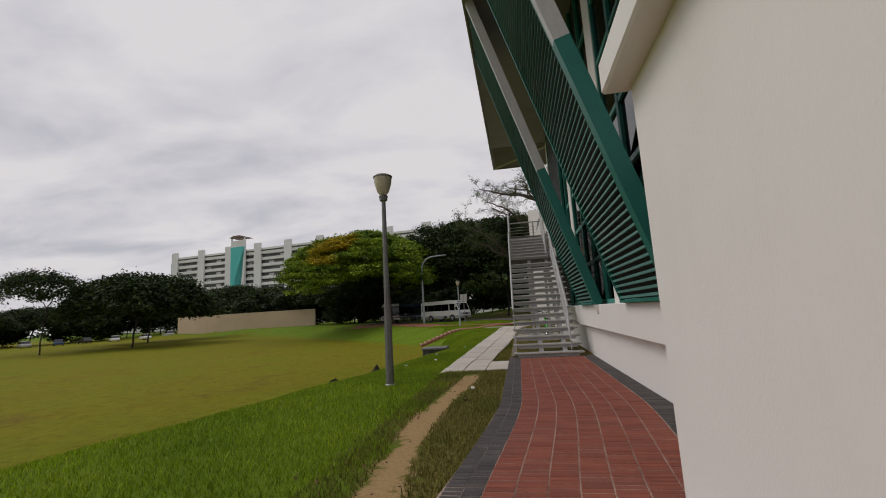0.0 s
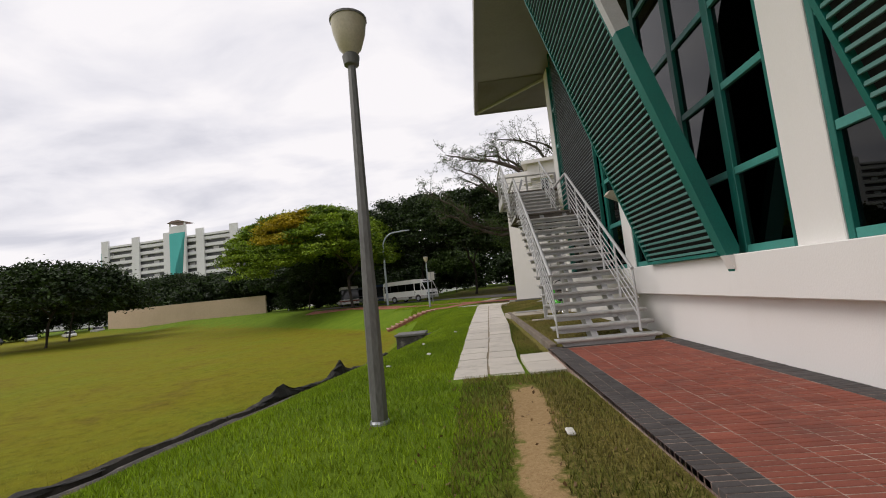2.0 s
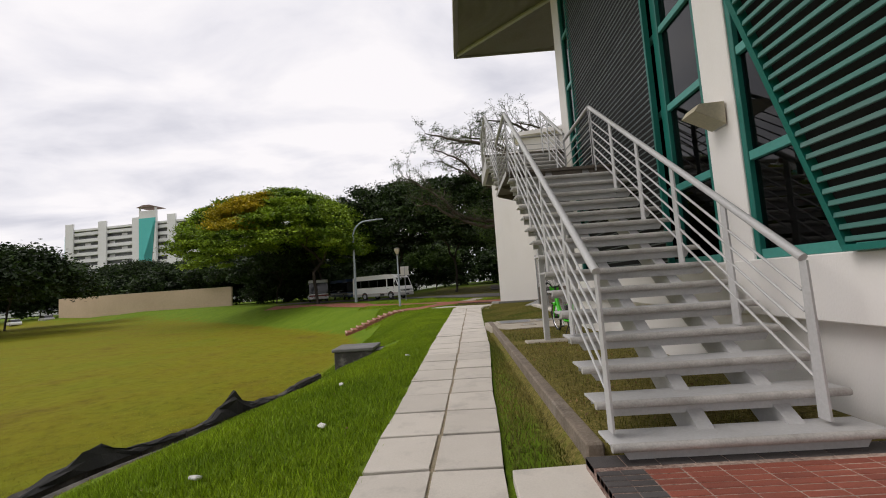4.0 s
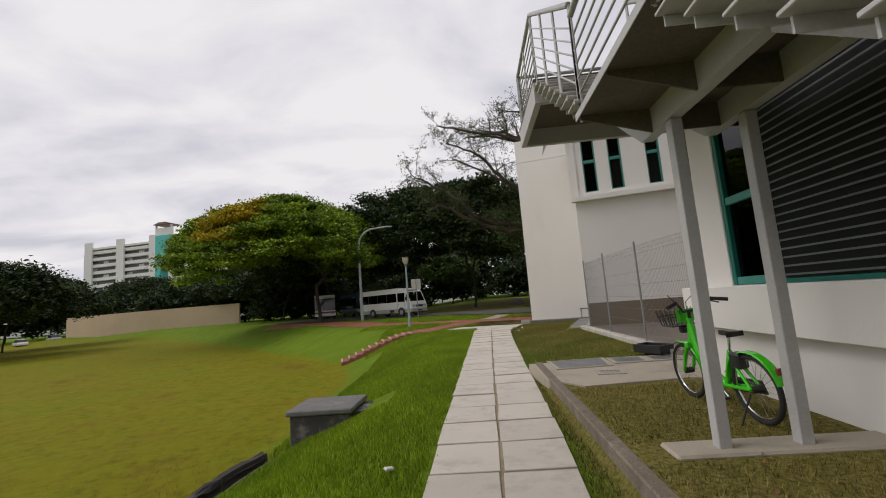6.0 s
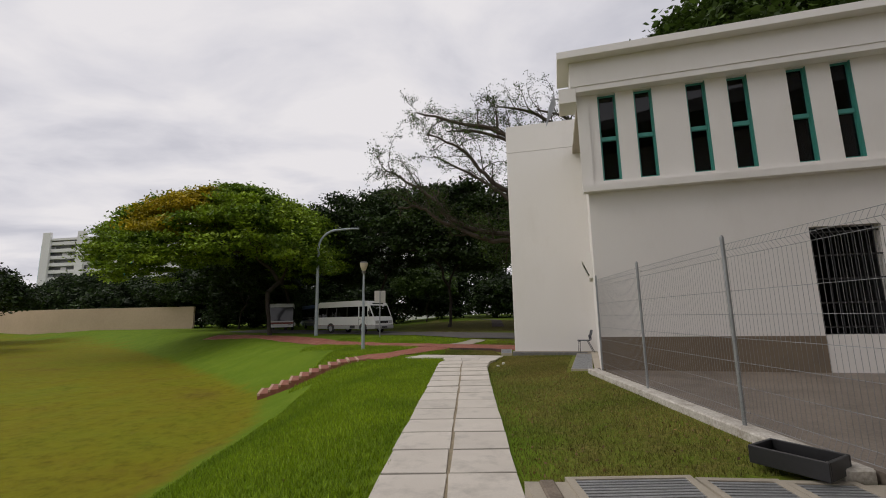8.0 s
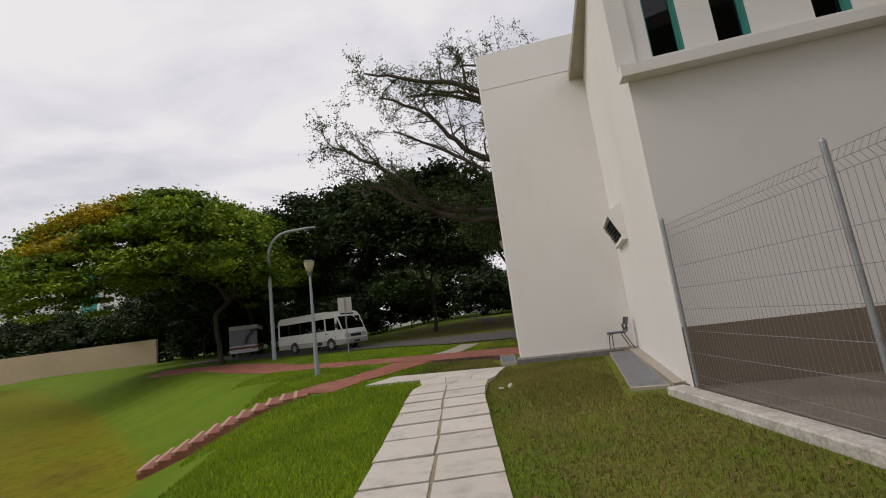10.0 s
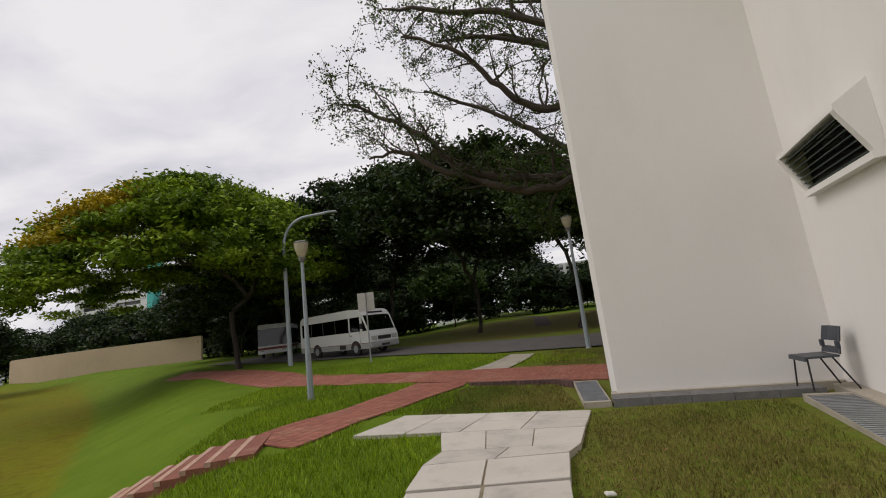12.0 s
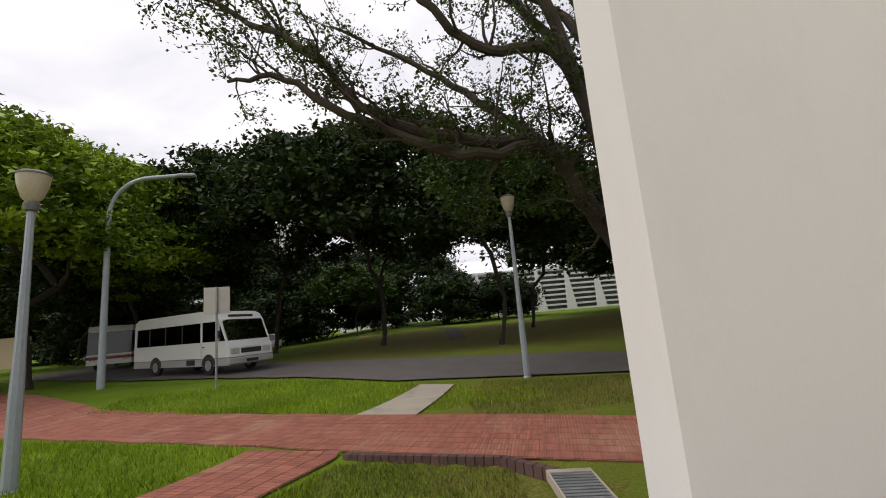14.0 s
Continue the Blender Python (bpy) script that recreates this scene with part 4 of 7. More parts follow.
        for i in range(posts):
            k = i / max(1, posts - 1)
            post(x, y0 + (y1 - y0) * k, z0 + (z1 - z0) * k, 1.06)

    for x in (-0.21, 1.33):
        run(x, 12.62, 0.205, ya + 0.05, landing1 + 0.0, 6)
        run(x, ya + 0.08, landing1 + 0.03, yb - 0.02, landing1 + 0.03, 2)
        run(x, yb, landing1 + RISE2, yc, landing2 + 0.03, 4)
    run(-0.21, yc + 0.05, landing2 + 0.03, 22.88, landing2 + 0.03, 3)
    for z in (0.20, 0.36, 0.52, 0.68, 0.84):
        part("rail_bar", Kit().tube([(-0.2, 22.89, landing2 + z), (7.4, 22.89, landing2 + z)], 0.012, 6), M_STEEL, t)
    part("handrail", Kit().tube([(-0.2, 22.89, landing2 + 1.1), (7.4, 22.89, landing2 + 1.1)], 0.034, 10), M_STEEL, t, smooth=True)
    for i in range(7):
        x = -0.2 + i * 1.25
        part("rail_post", Kit().box(x - 0.04, 22.88, landing2 - 0.05, x + 0.04, 22.9, landing2 + 1.08), M_STEEL, t)


stair()
structure("post_pad", Kit().soft_box(0.05, 18.18, -0.2, 1.895, 18.55, -0.005, 0.02), M_CONC, "weathered concrete footing strip under the stair posts", "footing")


# ---- lamps and signs along the way ----
def garden_lamp(x, y, h, pole, label):
    z = float(ground_height(x, y)) - 0.03
    t = thing("street_lamp", label, "street lamp", "garden lamps", m=pose(x, y, z))
    part("pole", Kit().lathe([(0.090, 0), (0.084, 1.2), (0.066, 1.9), (0.047, h - 0.62)], 8), pole, t)
    part("base_sleeve", Kit().lathe([(0.115, 0.0), (0.11, 0.05), (0.095, 0.07)], 14), M_GALV, t)
    part("collar", Kit().lathe([(0.05, h - 0.62), (0.085, h - 0.60), (0.10, h - 0.50), (0.075, h - 0.47)], 16), M_POLE, t, smooth=True)
    part("bowl", Kit().lathe([(0.075, h - 0.47), (0.13, h - 0.40), (0.185, h - 0.22), (0.205, h - 0.06)], 20), M_LANTERN, t, "beige translucent lantern bowl", smooth=True)
    part("cap", Kit().lathe([(0.215, h - 0.07), (0.215, h - 0.045), (0.16, h - 0.01), (0.06, h), (0.02, h + 0.01)], 20), M_POLE, t, "flat dark lantern cap", smooth=True)
    return t


garden_lamp(-2.82, 8.85, 4.62, M_POLE, "grey lamp post with an inverted cone lantern on the grass bank")
garden_lamp(-5.76, 41.12, 4.50, M_POLE_PALE, "pale grey lamp post with cone lantern by the brick path")
garden_lamp(2.76, 45.75, 5.0, M_POLE_PALE, "pale grey lamp post with a cone lantern beside the road")


def road_lamp(x, y, h, turn):
    z = float(ground_height(x, y)) - 0.03
    t = thing("road_lamp", "tall pale road lamp with a curved arm", "street lamp", m=pose(x, y, z, 0, 0, turn))
    arc = [(0, 0, 0), (0, 0, h * 0.80)] + [(1.5 - 1.5 * math.cos(a), 0, h * 0.80 + (h * 0.19) * math.sin(a)) for a in np.linspace(0.2, math.pi / 2, 8)] + [(2.6, 0, h)]
    part("pole", Kit().tube(arc, [0.14, 0.10] + [0.085] * 9, 10), M_POLE_PALE, t, smooth=True)
    part("lamp_head", Kit().soft_box(2.5, -0.14, h - 0.06, 3.2, 0.14, h + 0.06, 0.03), M_POLE_PALE, t)


road_lamp(-11.8, 52.3, 8.4, 4)


def road_sign(x, y):
    z = float(ground_height(x, y)) - 0.02
    t = thing("road_sign", "blank back of a rectangular road sign on a post", "road sign", m=pose(x, y, z, 0, 0, 10))
    part("post", Kit().tube([(0, 0, 0), (0, 0, 3.2)], 0.035, 8), M_GALV, t)
    part("plate", Kit().soft_box(-0.38, 0.036, 2.35, 0.38, 0.05, 3.2, 0.004), M_SIGN, t, "pale grey sign plate")


M_SIGN = mat("pale_sign_back", (0.55, 0.53, 0.49), (0.48, 0.46, 0.43), rough=0.6, bump=0)
road_sign(-6.25, 48.8)


# ---- fence ----
def fence():
    t = thing("mesh_fence", "galvanised welded mesh fence with folded top on a white kerb", "fence")
    pts = [Vector((2.60, 22.27, 0)), Vector((2.49, 25.05, 0)), Vector((2.52, 27.80, 0)), Vector((2.64, 30.62, 0))]
    for p in pts:
        part("post", Kit().lathe([(0.025, 0.0), (0.025, 2.42), (0.01, 2.45)], 10, (p.x, p.y, 0.04)), M_GALV, t)
    for a, b in zip(pts, pts[1:]):
        d, n = (b - a).normalized(), (b - a).length
        out = Vector((-d.y, d.x, 0))
        k = Kit()
        w = 0.0018
        count = int(n / 0.062)
        for i in range(1, count):
            p = a + d * (n * i / count)
            prof = [(0.05, 0.14), (0.0, 0.24), (0.0, 2.18), (0.06, 2.26), (0.0, 2.36)]
            for (o0, z0), (o1, z1) in zip(prof, prof[1:]):
                q0, q1 = p + out * o0, p + out * o1
                k.add([(q0.x - w, q0.y - w, z0), (q0.x + w, q0.y - w, z0), (q0.x, q0.y + w, z0), (q1.x - w, q1.y - w, z1), (q1.x + w, q1.y - w, z1), (q1.x, q1.y + w, z1)], [(0, 1, 4, 3), (1, 2, 5, 4), (2, 0, 3, 5)])
        tagged(part("mesh_infill", k, M_GALV, t), kind="stuff")
        for z, o in ((0.14, 0.05), (0.24, 0.0), (0.54, 0.0), (0.84, 0.0), (1.14, 0.0), (1.44, 0.0), (1.74, 0.0), (2.18, 0.0), (2.26, 0.06), (2.36, 0.0)):
            part("wire", Kit().tube([a + d * 0.03 + out * o + Vector((0, 0, z)), b - d * 0.03 + out * o + Vector((0, 0, z))], 0.003, 5), M_GALV, t)
    return t


fence()


def fence_gate():
    t = thing("mesh_gate", "galvanised pipe gate with welded mesh and rounded corners", "gate")
    a, b = Vector((2.66, 22.10, 0)), Vector((2.75, 21.12, 0))
    part("post", Kit().lathe([(0.05, 0.0), (0.05, 2.50), (0.02, 2.54)], 12, (2.62, 22.2, 0.03)), M_GALV, t, smooth=True)
    q = lambda k, z: a + (b - a) * k + Vector((0, 0, z))
    part("pipe_frame", Kit().tube([q(0.03, 0.35), q(0, 0.5), q(0, 2.25), q(0.03, 2.38), q(0.12, 2.45), q(1, 2.45), q(1, 0.22), q(0.12, 0.22), q(0.03, 0.3)], 0.032, 10), M_GALV, t, smooth=True)
    k = Kit()
    for i in range(1, 17):
        p = q(i / 17, 0)
        k.box(p.x - 0.003, p.y - 0.003, 0.24, p.x + 0.003, p.y + 0.003, 2.43)
    tagged(part("mesh_infill", k, M_GALV, t), kind="stuff")
    for z in np.arange(0.4, 2.4, 0.2):
        part("wire", Kit().tube([q(0.02, z), q(0.98, z)], 0.004, 5), M_GALV, t)


fence_gate()
M_KERB = mat("peeling_white_kerb", (0.66, 0.63, 0.57), (0.30, 0.26, 0.21), scale=5, fine=30, rough=0.9, bump=0.4, bump_scale=40, contrast=0.6)
structure("fence_kerb", Kit().soft_box(2.34, 23.5, -0.25, 2.615, 30.9, 0.07, 0.02), M_KERB, "peeling white painted concrete kerb under the fence", "kerb")


# ---- bicycle ----
def bicycle(m):
    t = thing("bicycle", "bright green bicycle with a black basket parked by the wall", "bicycle", m=m)
    R = 0.33
    for y, nm in ((1.14, "front_wheel"), (0.0, "rear_wheel")):
        w = part(nm, Kit().ring((0, y, R), (1, 0, 0), R - 0.025, 0.024, 36, 8), M_RUBBER, t, "black tyre", smooth=True)
        part("rim", Kit().ring((0, y, R), (1, 0, 0), R - 0.055, 0.011, 36, 6), M_CHROME, w)
        k = Kit()
        for i in range(24):
            a = 2 * math.pi * i / 24
            k.tube([(0.02 * (-1) ** i, y, R), (0, y + math.cos(a) * (R - 0.06), R + math.sin(a) * (R - 0.06))], 0.0016, 4, False)
        tagged(part("spokes", k, M_CHROME, w), kind="stuff")
        part("hub", Kit().tube([(-0.05, y, R), (0.05, y, R)], 0.035, 10), M_BLACK, w)
    # frame: low swept tube from head to bottom bracket, seat tube, stays
    head0, head1, bb, seat, rear = Vector((0, 0.96, 0.66)), Vector((0, 0.885, 0.98)), Vector((0, 0.44, 0.29)), Vector((0, 0.28, 0.66)), Vector((0, 0, R))
    part("main_tube", Kit().tube([head1 + Vector((0, 0.01, -0.07)), (0, 0.86, 0.66), (0, 0.74, 0.46), (0, 0.60, 0.36), bb], [0.04, 0.045, 0.048, 0.045, 0.04], 12), M_GREEN_BIKE, t, smooth=True)
    part("head_tube", Kit().tube([head0, head1], 0.034, 12), M_GREEN_BIKE, t, smooth=True)
    part("seat_tube", Kit().tube([bb, seat], 0.026, 10), M_GREEN_BIKE, t, smooth=True)
    for s in (-0.055, 0.055):
        part("chain_stay", Kit().tube([bb + Vector((s * 0.5, 0, 0)), rear + Vector((s, 0, 0))], 0.02, 8), M_GREEN_BIKE, t)
        part("seat_stay", Kit().tube([seat + Vector((s * 0.4, 0, -0.05)), rear + Vector((s, 0, 0))], 0.016, 8), M_GREEN_BIKE, t)
        part("fork_blade", Kit().tube([head0 + Vector((s, 0, 0)), (s, 1.05, 0.52), (s, 1.14, R)], [0.024, 0.022, 0.016], 8), M_GREEN_BIKE, t, smooth=True)
    part("fork_crown", Kit().soft_box(-0.075, 0.93, 0.62, 0.075, 1.0, 0.70, 0.015), M_GREEN_BIKE, t)
    for y, a0, a1 in ((1.14, 60, 175), (0.0, 10, 165)):
        k, pts = Kit(), []
        for a in np.linspace(radians(a0), radians(a1), 14):
            c = Vector((0, y + math.cos(a) * (R + 0.02), R + math.sin(a) * (R + 0.02)))
            pts.append(c)
        for p, q in zip(pts, pts[1:]):
            k.add([p + Vector((-0.045, 0, 0)), p + Vector((0.045, 0, 0)), q + Vector((0.045, 0, 0)), q + Vector((-0.045, 0, 0)), p * 1.0 + Vector((-0.03, 0, 0.012)), p + Vector((0.03, 0, 0.012)), q + Vector((0.03, 0, 0.012)), q + Vector((-0.03, 0, 0.012))], [(0, 3, 2, 1), (4, 5, 6, 7), (0, 1, 5, 4), (2, 3, 7, 6), (1, 2, 6, 5), (3, 0, 4, 7)])
        part("mudguard", k, M_GREEN_BIKE, t)
    part("seat_post", Kit().tube([seat, (0, 0.24, 0.82)], 0.014, 8), M_CHROME, t)
    part("saddle", Kit().prism([(-0.09, 0.10), (-0.03, 0.10), (0.0, 0.36), (0.03, 0.10), (0.09, 0.10)][::-1], 0.0, 0.05, "z", pose(0, 0.04, 0.82)), M_BLACK, t, "black saddle")
    part("stem", Kit().tube([head1, (0, 0.865, 1.06)], 0.02, 8), M_BLACK, t)
    part("handlebar", Kit().tube([(-0.34, 0.66, 1.15), (-0.20, 0.74, 1.18), (-0.13, 0.82, 1.14), (-0.07, 0.865, 1.06), (0.07, 0.865, 1.06), (0.13, 0.82, 1.14), (0.20, 0.74, 1.18), (0.34, 0.66, 1.15)], 0.015, 8), M_BLACK, t, smooth=True)
    for s in (-1, 1):
        part("grip", Kit().tube([(s * 0.20, 0.74, 1.18), (s * 0.35, 0.655, 1.148)], 0.021, 8), M_RUBBER, t)
        part("brake_lever", Kit().tube([(s * 0.18, 0.77, 1.165), (s * 0.30, 0.75, 1.12)], 0.008, 6), M_BLACK, t)
        part("brake_cable", Kit().tube([(s * 0.2, 0.76, 1.175), (s * 0.17, 0.95, 1.27), (s * 0.06, 1.0, 1.16), (s * 0.02, 0.96, 0.98)], 0.005, 5), M_BLACK, t)
    b = part("basket", Kit().soft_box(-0.17, 0.98, 0.88, 0.17, 1.24, 0.892, 0.005), M_BLACK, t, "black wire basket")
    for x in np.linspace(-0.18, 0.18, 7):
        part("basket_wire", Kit().tube([(x * 0.9, 1.24, 0.885), (x * 1.05, 1.30, 1.08)], 0.005, 5), M_BLACK, b)
        part("basket_wire", Kit().tube([(x * 0.9, 0.98, 0.885), (x * 1.05, 0.95, 1.08)], 0.005, 5), M_BLACK, b)
    for y in np.linspace(0.98, 1.24, 5):
        for s in (-1, 1):
            part("basket_wire", Kit().tube([(s * 0.16, y, 0.885), (s * 0.20, y, 1.08)], 0.005, 5), M_BLACK, b)
    part("basket_rim", Kit().tube([(-0.20, 0.97, 1.0), (-0.19, 1.275, 1.0), (0.19, 1.275, 1.0), (0.20, 0.97, 1.0), (-0.20, 0.97, 1.0)], 0.007, 6), M_BLACK, b)
    part("basket_panel", Kit().soft_box(-0.11, 0.955, 0.93, 0.11, 0.967, 1.08, 0.004), M_GREEN_BIKE, b)
    part("front_lamp", Kit().soft_box(-0.045, 1.02, 0.79, 0.045, 1.10, 0.876, 0.015), M_BLACK, t, "black front lamp")
    part("lock_unit", Kit().soft_box(-0.06, 0.10, 0.50, 0.06, 0.24, 0.66, 0.02), M_BLACK, t)
    part("chain_case", Kit().prism([(-0.05, 0.28), (0.44, 0.22), (0.50, 0.28), (0.44, 0.37), (0.0, 0.40)], 0.05, 0.07, "x"), M_BLACK, t)
    for s, a in ((1, 0.6), (-1, 0.6 + math.pi)):
        e = bb + Vector((s * 0.09, math.cos(a) * 0.16, math.sin(a) * 0.16))
        part("crank", Kit().tube([bb + Vector((s * 0.08, 0, 0)), e], 0.012, 6), M_CHROME, t)
        part("pedal", Kit().soft_box(-0.05, -0.04, -0.012, 0.05, 0.04, 0.012, 0.004, Matrix.Translation(e + Vector((s * 0.06, 0, 0)))), M_BLACK, t)
    part("rear_lamp", Kit().soft_box(-0.03, -0.36, 0.52, 0.03, -0.33, 0.58, 0.006), M_RED, t, "red rear lamp")
    part("kick_stand", Kit().tube([(-0.07, 0.0, 0.30), (-0.2, 0.03, 0.01)], 0.01, 6), M_BLACK, t)
    return t


bicycle(pose(1.22, 18.94, -0.035, 0, -4, 4) @ Matrix.Scale(1.03, 4))


# ---- chair ----
def chair(m):
    t = thing("plastic_chair", "dark slate moulded plastic chair with black metal legs", "chair", m=m)
    part("seat", Kit().soft_box(-0.21, -0.21, 0.43, 0.21, 0.22, 0.46, 0.012).prism([(-0.225, 0.40), (-0.20, 0.40), (-0.19, 0.46), (-0.215, 0.46)], -0.21, 0.21, "y"), M_NAVY, t)
    k = Kit()
    for z0, z1, x0, x1 in ((0.46, 0.55, 0.205, 0.225), (0.63, 0.83, 0.235, 0.285)):
        k.add([(x0, -0.205, z0), (x0 + 0.03, -0.12, z0), (x0 + 0.035, 0.12, z0), (x0, 0.205, z0), (x1, -0.20, z1), (x1 + 0.03, -0.12, z1), (x1 + 0.035, 0.12, z1), (x1, 0.20, z1)]
              + [(x0 + 0.02, -0.205, z0), (x0 + 0.05, -0.12, z0), (x0 + 0.055, 0.12, z0), (x0 + 0.02, 0.205, z0), (x1 + 0.02, -0.20, z1), (x1 + 0.05, -0.12, z1), (x1 + 0.055, 0.12, z1), (x1 + 0.02, 0.20, z1)],
              [(0, 1, 5, 4), (1, 2, 6, 5), (2, 3, 7, 6), (8, 12, 13, 9), (9, 13, 14, 10), (10, 14, 15, 11), (4, 5, 13, 12), (5, 6, 14, 13), (6, 7, 15, 14), (1, 0, 8, 9), (2, 1, 9, 10), (3, 2, 10, 11), (0, 4, 12, 8), (7, 3, 11, 15)])
    k.soft_box(0.20, -0.205, 0.54, 0.25, -0.15, 0.64, 0.01).soft_box(0.20, 0.15, 0.54, 0.25, 0.205, 0.64, 0.01)
    part("backrest", k, M_NAVY, t)
    for sx, ex in ((-0.17, -0.20), (0.13, 0.34)):
        for sy in (-0.17, 0.17):
            part("leg", Kit().tube([(sx, sy, 0.43), (ex, sy * 1.25, 0.0)], 0.012, 8), M_BLACK, t)
    return t


chair(pose(3.90, 36.28, 0.03, 0, 0, -8))


# ---- concrete box at the foot of the bank ----
def drain_box():
    t = thing("drain_box", "stained concrete drain sump with a flat slab lid", "drain sump")
    part("body", Kit().soft_box(-5.34, 22.78, -1.7, -4.12, 23.86, -0.60, 0.03), M_DARK_CONC, t, "blackened concrete body")
    part("lid", Kit().soft_box(-5.40, 22.72, -0.60, -4.06, 23.92, -0.50, 0.02), M_LID, t, "grey slab lid")
    part("apron", Kit().prism([(-4.12, 22.9), (-3.3, 23.25), (-3.35, 23.75), (-4.12, 23.8)], -1.2, -0.62), M_DARK_CONC, t)


M_LID = mat("grey_slab_lid", (0.19, 0.185, 0.18), (0.12, 0.115, 0.11), scale=4, fine=50, rough=0.9, bump=0.3, stain=(0.3, 0.29, 0.27), stain_scale=3)
drain_box()


def ditch_line(step=0.22):
    """Points along the ditch with the direction towards the bank, ending at the sump."""
    pts = [Vector((x, y, 0)) for x, y in DITCH]
    out = []
    for a, b in zip(pts, pts[1:]):
        d = b - a
        n = int(d.length / step)
        out += [(a + d * (i / n), Vector((d.y, -d.x, 0)).normalized()) for i in range(n)]
    return out


def field_drain():
    """A stained concrete channel along the toe of the bank, with joints and uneven lips."""
    rng = random.Random(31)
    k = Kit()
    line = ditch_line()
    v = []
    lift = 0.0
    for i, (p, o) in enumerate(line):
        if i % 4 == 0:
            lift = rng.uniform(-0.02, 0.02)
        z = float(ground_base(p.x, p.y)) + lift
        for off, up in ((-0.46, -0.03), (-0.30, 0.03 + rng.uniform(-0.02, 0.05)), (-0.22, 0.02 + rng.uniform(-0.02, 0.02)), (-0.19, -0.21), (0.16, -0.22), (0.19, 0.035), (0.25, 0.04), (0.42, 0.0)):
            q = p + o * (off + rng.uniform(-0.01, 0.01))
            v.append((q.x, q.y, z + up))
    k.add(v, [(8 * i + j, 8 * i + j + 1, 8 * i + j + 9, 8 * i + j + 8) for i in range(len(line) - 1) for j in range(7)])
    for i in range(0, len(line), 4):
        p, o = line[i]
        d = Vector((-o.y, o.x, 0)) * 0.02
        z = float(ground_base(p.x, p.y))
        q = p - o * 0.215
        k.add([(q.x - d.x, q.y - d.y, z - 0.2), (q.x + d.x, q.y + d.y, z - 0.2), (q.x + d.x, q.y + d.y, z + 0.04), (q.x - d.x, q.y - d.y, z + 0.04),
               *[(w.x, w.y, h) for w, h in ((q + o * 0.05 - d, z - 0.2), (q + o * 0.05 + d, z - 0.2), (q + o * 0.02 + d, z + 0.04), (q + o * 0.02 - d, z + 0.04))]], [(4, 5, 6, 7), (0, 4, 7, 3), (1, 2, 6, 5), (3, 7, 6, 2)])
    structure("field_drain", k, M_DITCH, "blackened concrete drain channel at the edge of the pitch", "drain")


M_DITCH = mat("black_ditch_concrete", (0.10, 0.088, 0.075), (0.03, 0.026, 0.022), scale=4, fine=50, rough=0.9, bump=0.6, bump_scale=35, contrast=0.9, stain=(0.20, 0.18, 0.15), stain_scale=2.5, stain_amount=0.6)
field_drain()


def torn_fabric(start, count, peak, seed):
    """Crumpled ground fabric standing up along the pitch side of the ditch."""
    rng = random.Random(seed)
    line = ditch_line()[start:start + count]
    v, n = [], 7
    for i, (p, o) in enumerate(line):
        s = i / (len(line) - 1)
        h = peak * (0.22 + 0.78 * math.sin(math.pi * min(1.0, s * 1.25)) ** 3) * (0.75 + 0.5 * rng.random())
        h = h if 0 < i < len(line) - 1 else 0.02
        for j in range(n):
            a = j / (n - 1)
            q = p + o * (-0.42 + 0.26 * a + rng.uniform(-0.025, 0.025)) + Vector((rng.uniform(-0.04, 0.04), rng.uniform(-0.04, 0.04), 0))
            v.append((q.x, q.y, float(ground_base(q.x, q.y)) + 0.01 + h * math.sin(math.pi * a) ** 0.7 * rng.uniform(0.8, 1.15)))
    k = Kit().add(v, [(n * i + j, n * i + j + 1, n * i + j + 1 + n, n * i + j + n) for i in range(len(line) - 1) for j in range(n - 1)])
    tagged(part("torn_drain_fabric", k, M_CLOTH), "torn black ground fabric standing up beside the ditch", "fabric", "torn fabric pieces")


torn_fabric(20, 9, 0.12, 4)
torn_fabric(44, 13, 0.30, 1)
torn_fabric(58, 10, 0.46, 2)
torn_fabric(69, 8, 0.12, 3)


# ---- paved bits by the path ----
def grate(name_label, corners, z, bars, along):
    """A steel grating over a drain, laid in a concrete rim."""
    t = thing("drain_grate", name_label, "drain grate", "drain grates")
    a, b, c, d = [Vector((x, y, z)) for x, y in corners]
    for i in range(bars):
        s0, s1 = (i + 0.15) / bars, (i + 0.75) / bars
        if along:
            q = [a.lerp(b, s0), a.lerp(b, s1), d.lerp(c, s1), d.lerp(c, s0)]
        else:
            q = [a.lerp(d, s0), b.lerp(c, s0), b.lerp(c, s1), a.lerp(d, s1)]
        part("bar", Kit().add([p - Vector((0, 0, 0.03)) for p in q] + q, [(0, 3, 2, 1), (4, 5, 6, 7), (0, 1, 5, 4), (1, 2, 6, 5), (2, 3, 7, 6), (3, 0, 4, 7)]), M_GALV, t)
    ctr = (a + b + c + d) / 4
    k = Kit()
    o = [ctr + (p - ctr) * 1.0 for p in (a, b, c, d)]
    w = [p + (p - ctr).normalized() * 0.10 for p in o]
    for i in range(4):
        j = (i + 1) % 4
        q = [o[i], o[j], w[j], w[i]]
        k.add([p + Vector((0, 0, 0.006)) for p in q] + [p - Vector((0, 0, 0.1)) for p in q], [(0, 1, 2, 3), (7, 6, 5, 4), (0, 4, 5, 1), (1, 5, 6, 2), (2, 6, 7, 3), (3, 7, 4, 0)])
    part("rim", k, M_CONC, t)
    part("pit", Kit().add([p - Vector((0, 0, 0.06)) for p in (a, b, c, d)], [(0, 1, 2, 3)]), M_BLACK, t)


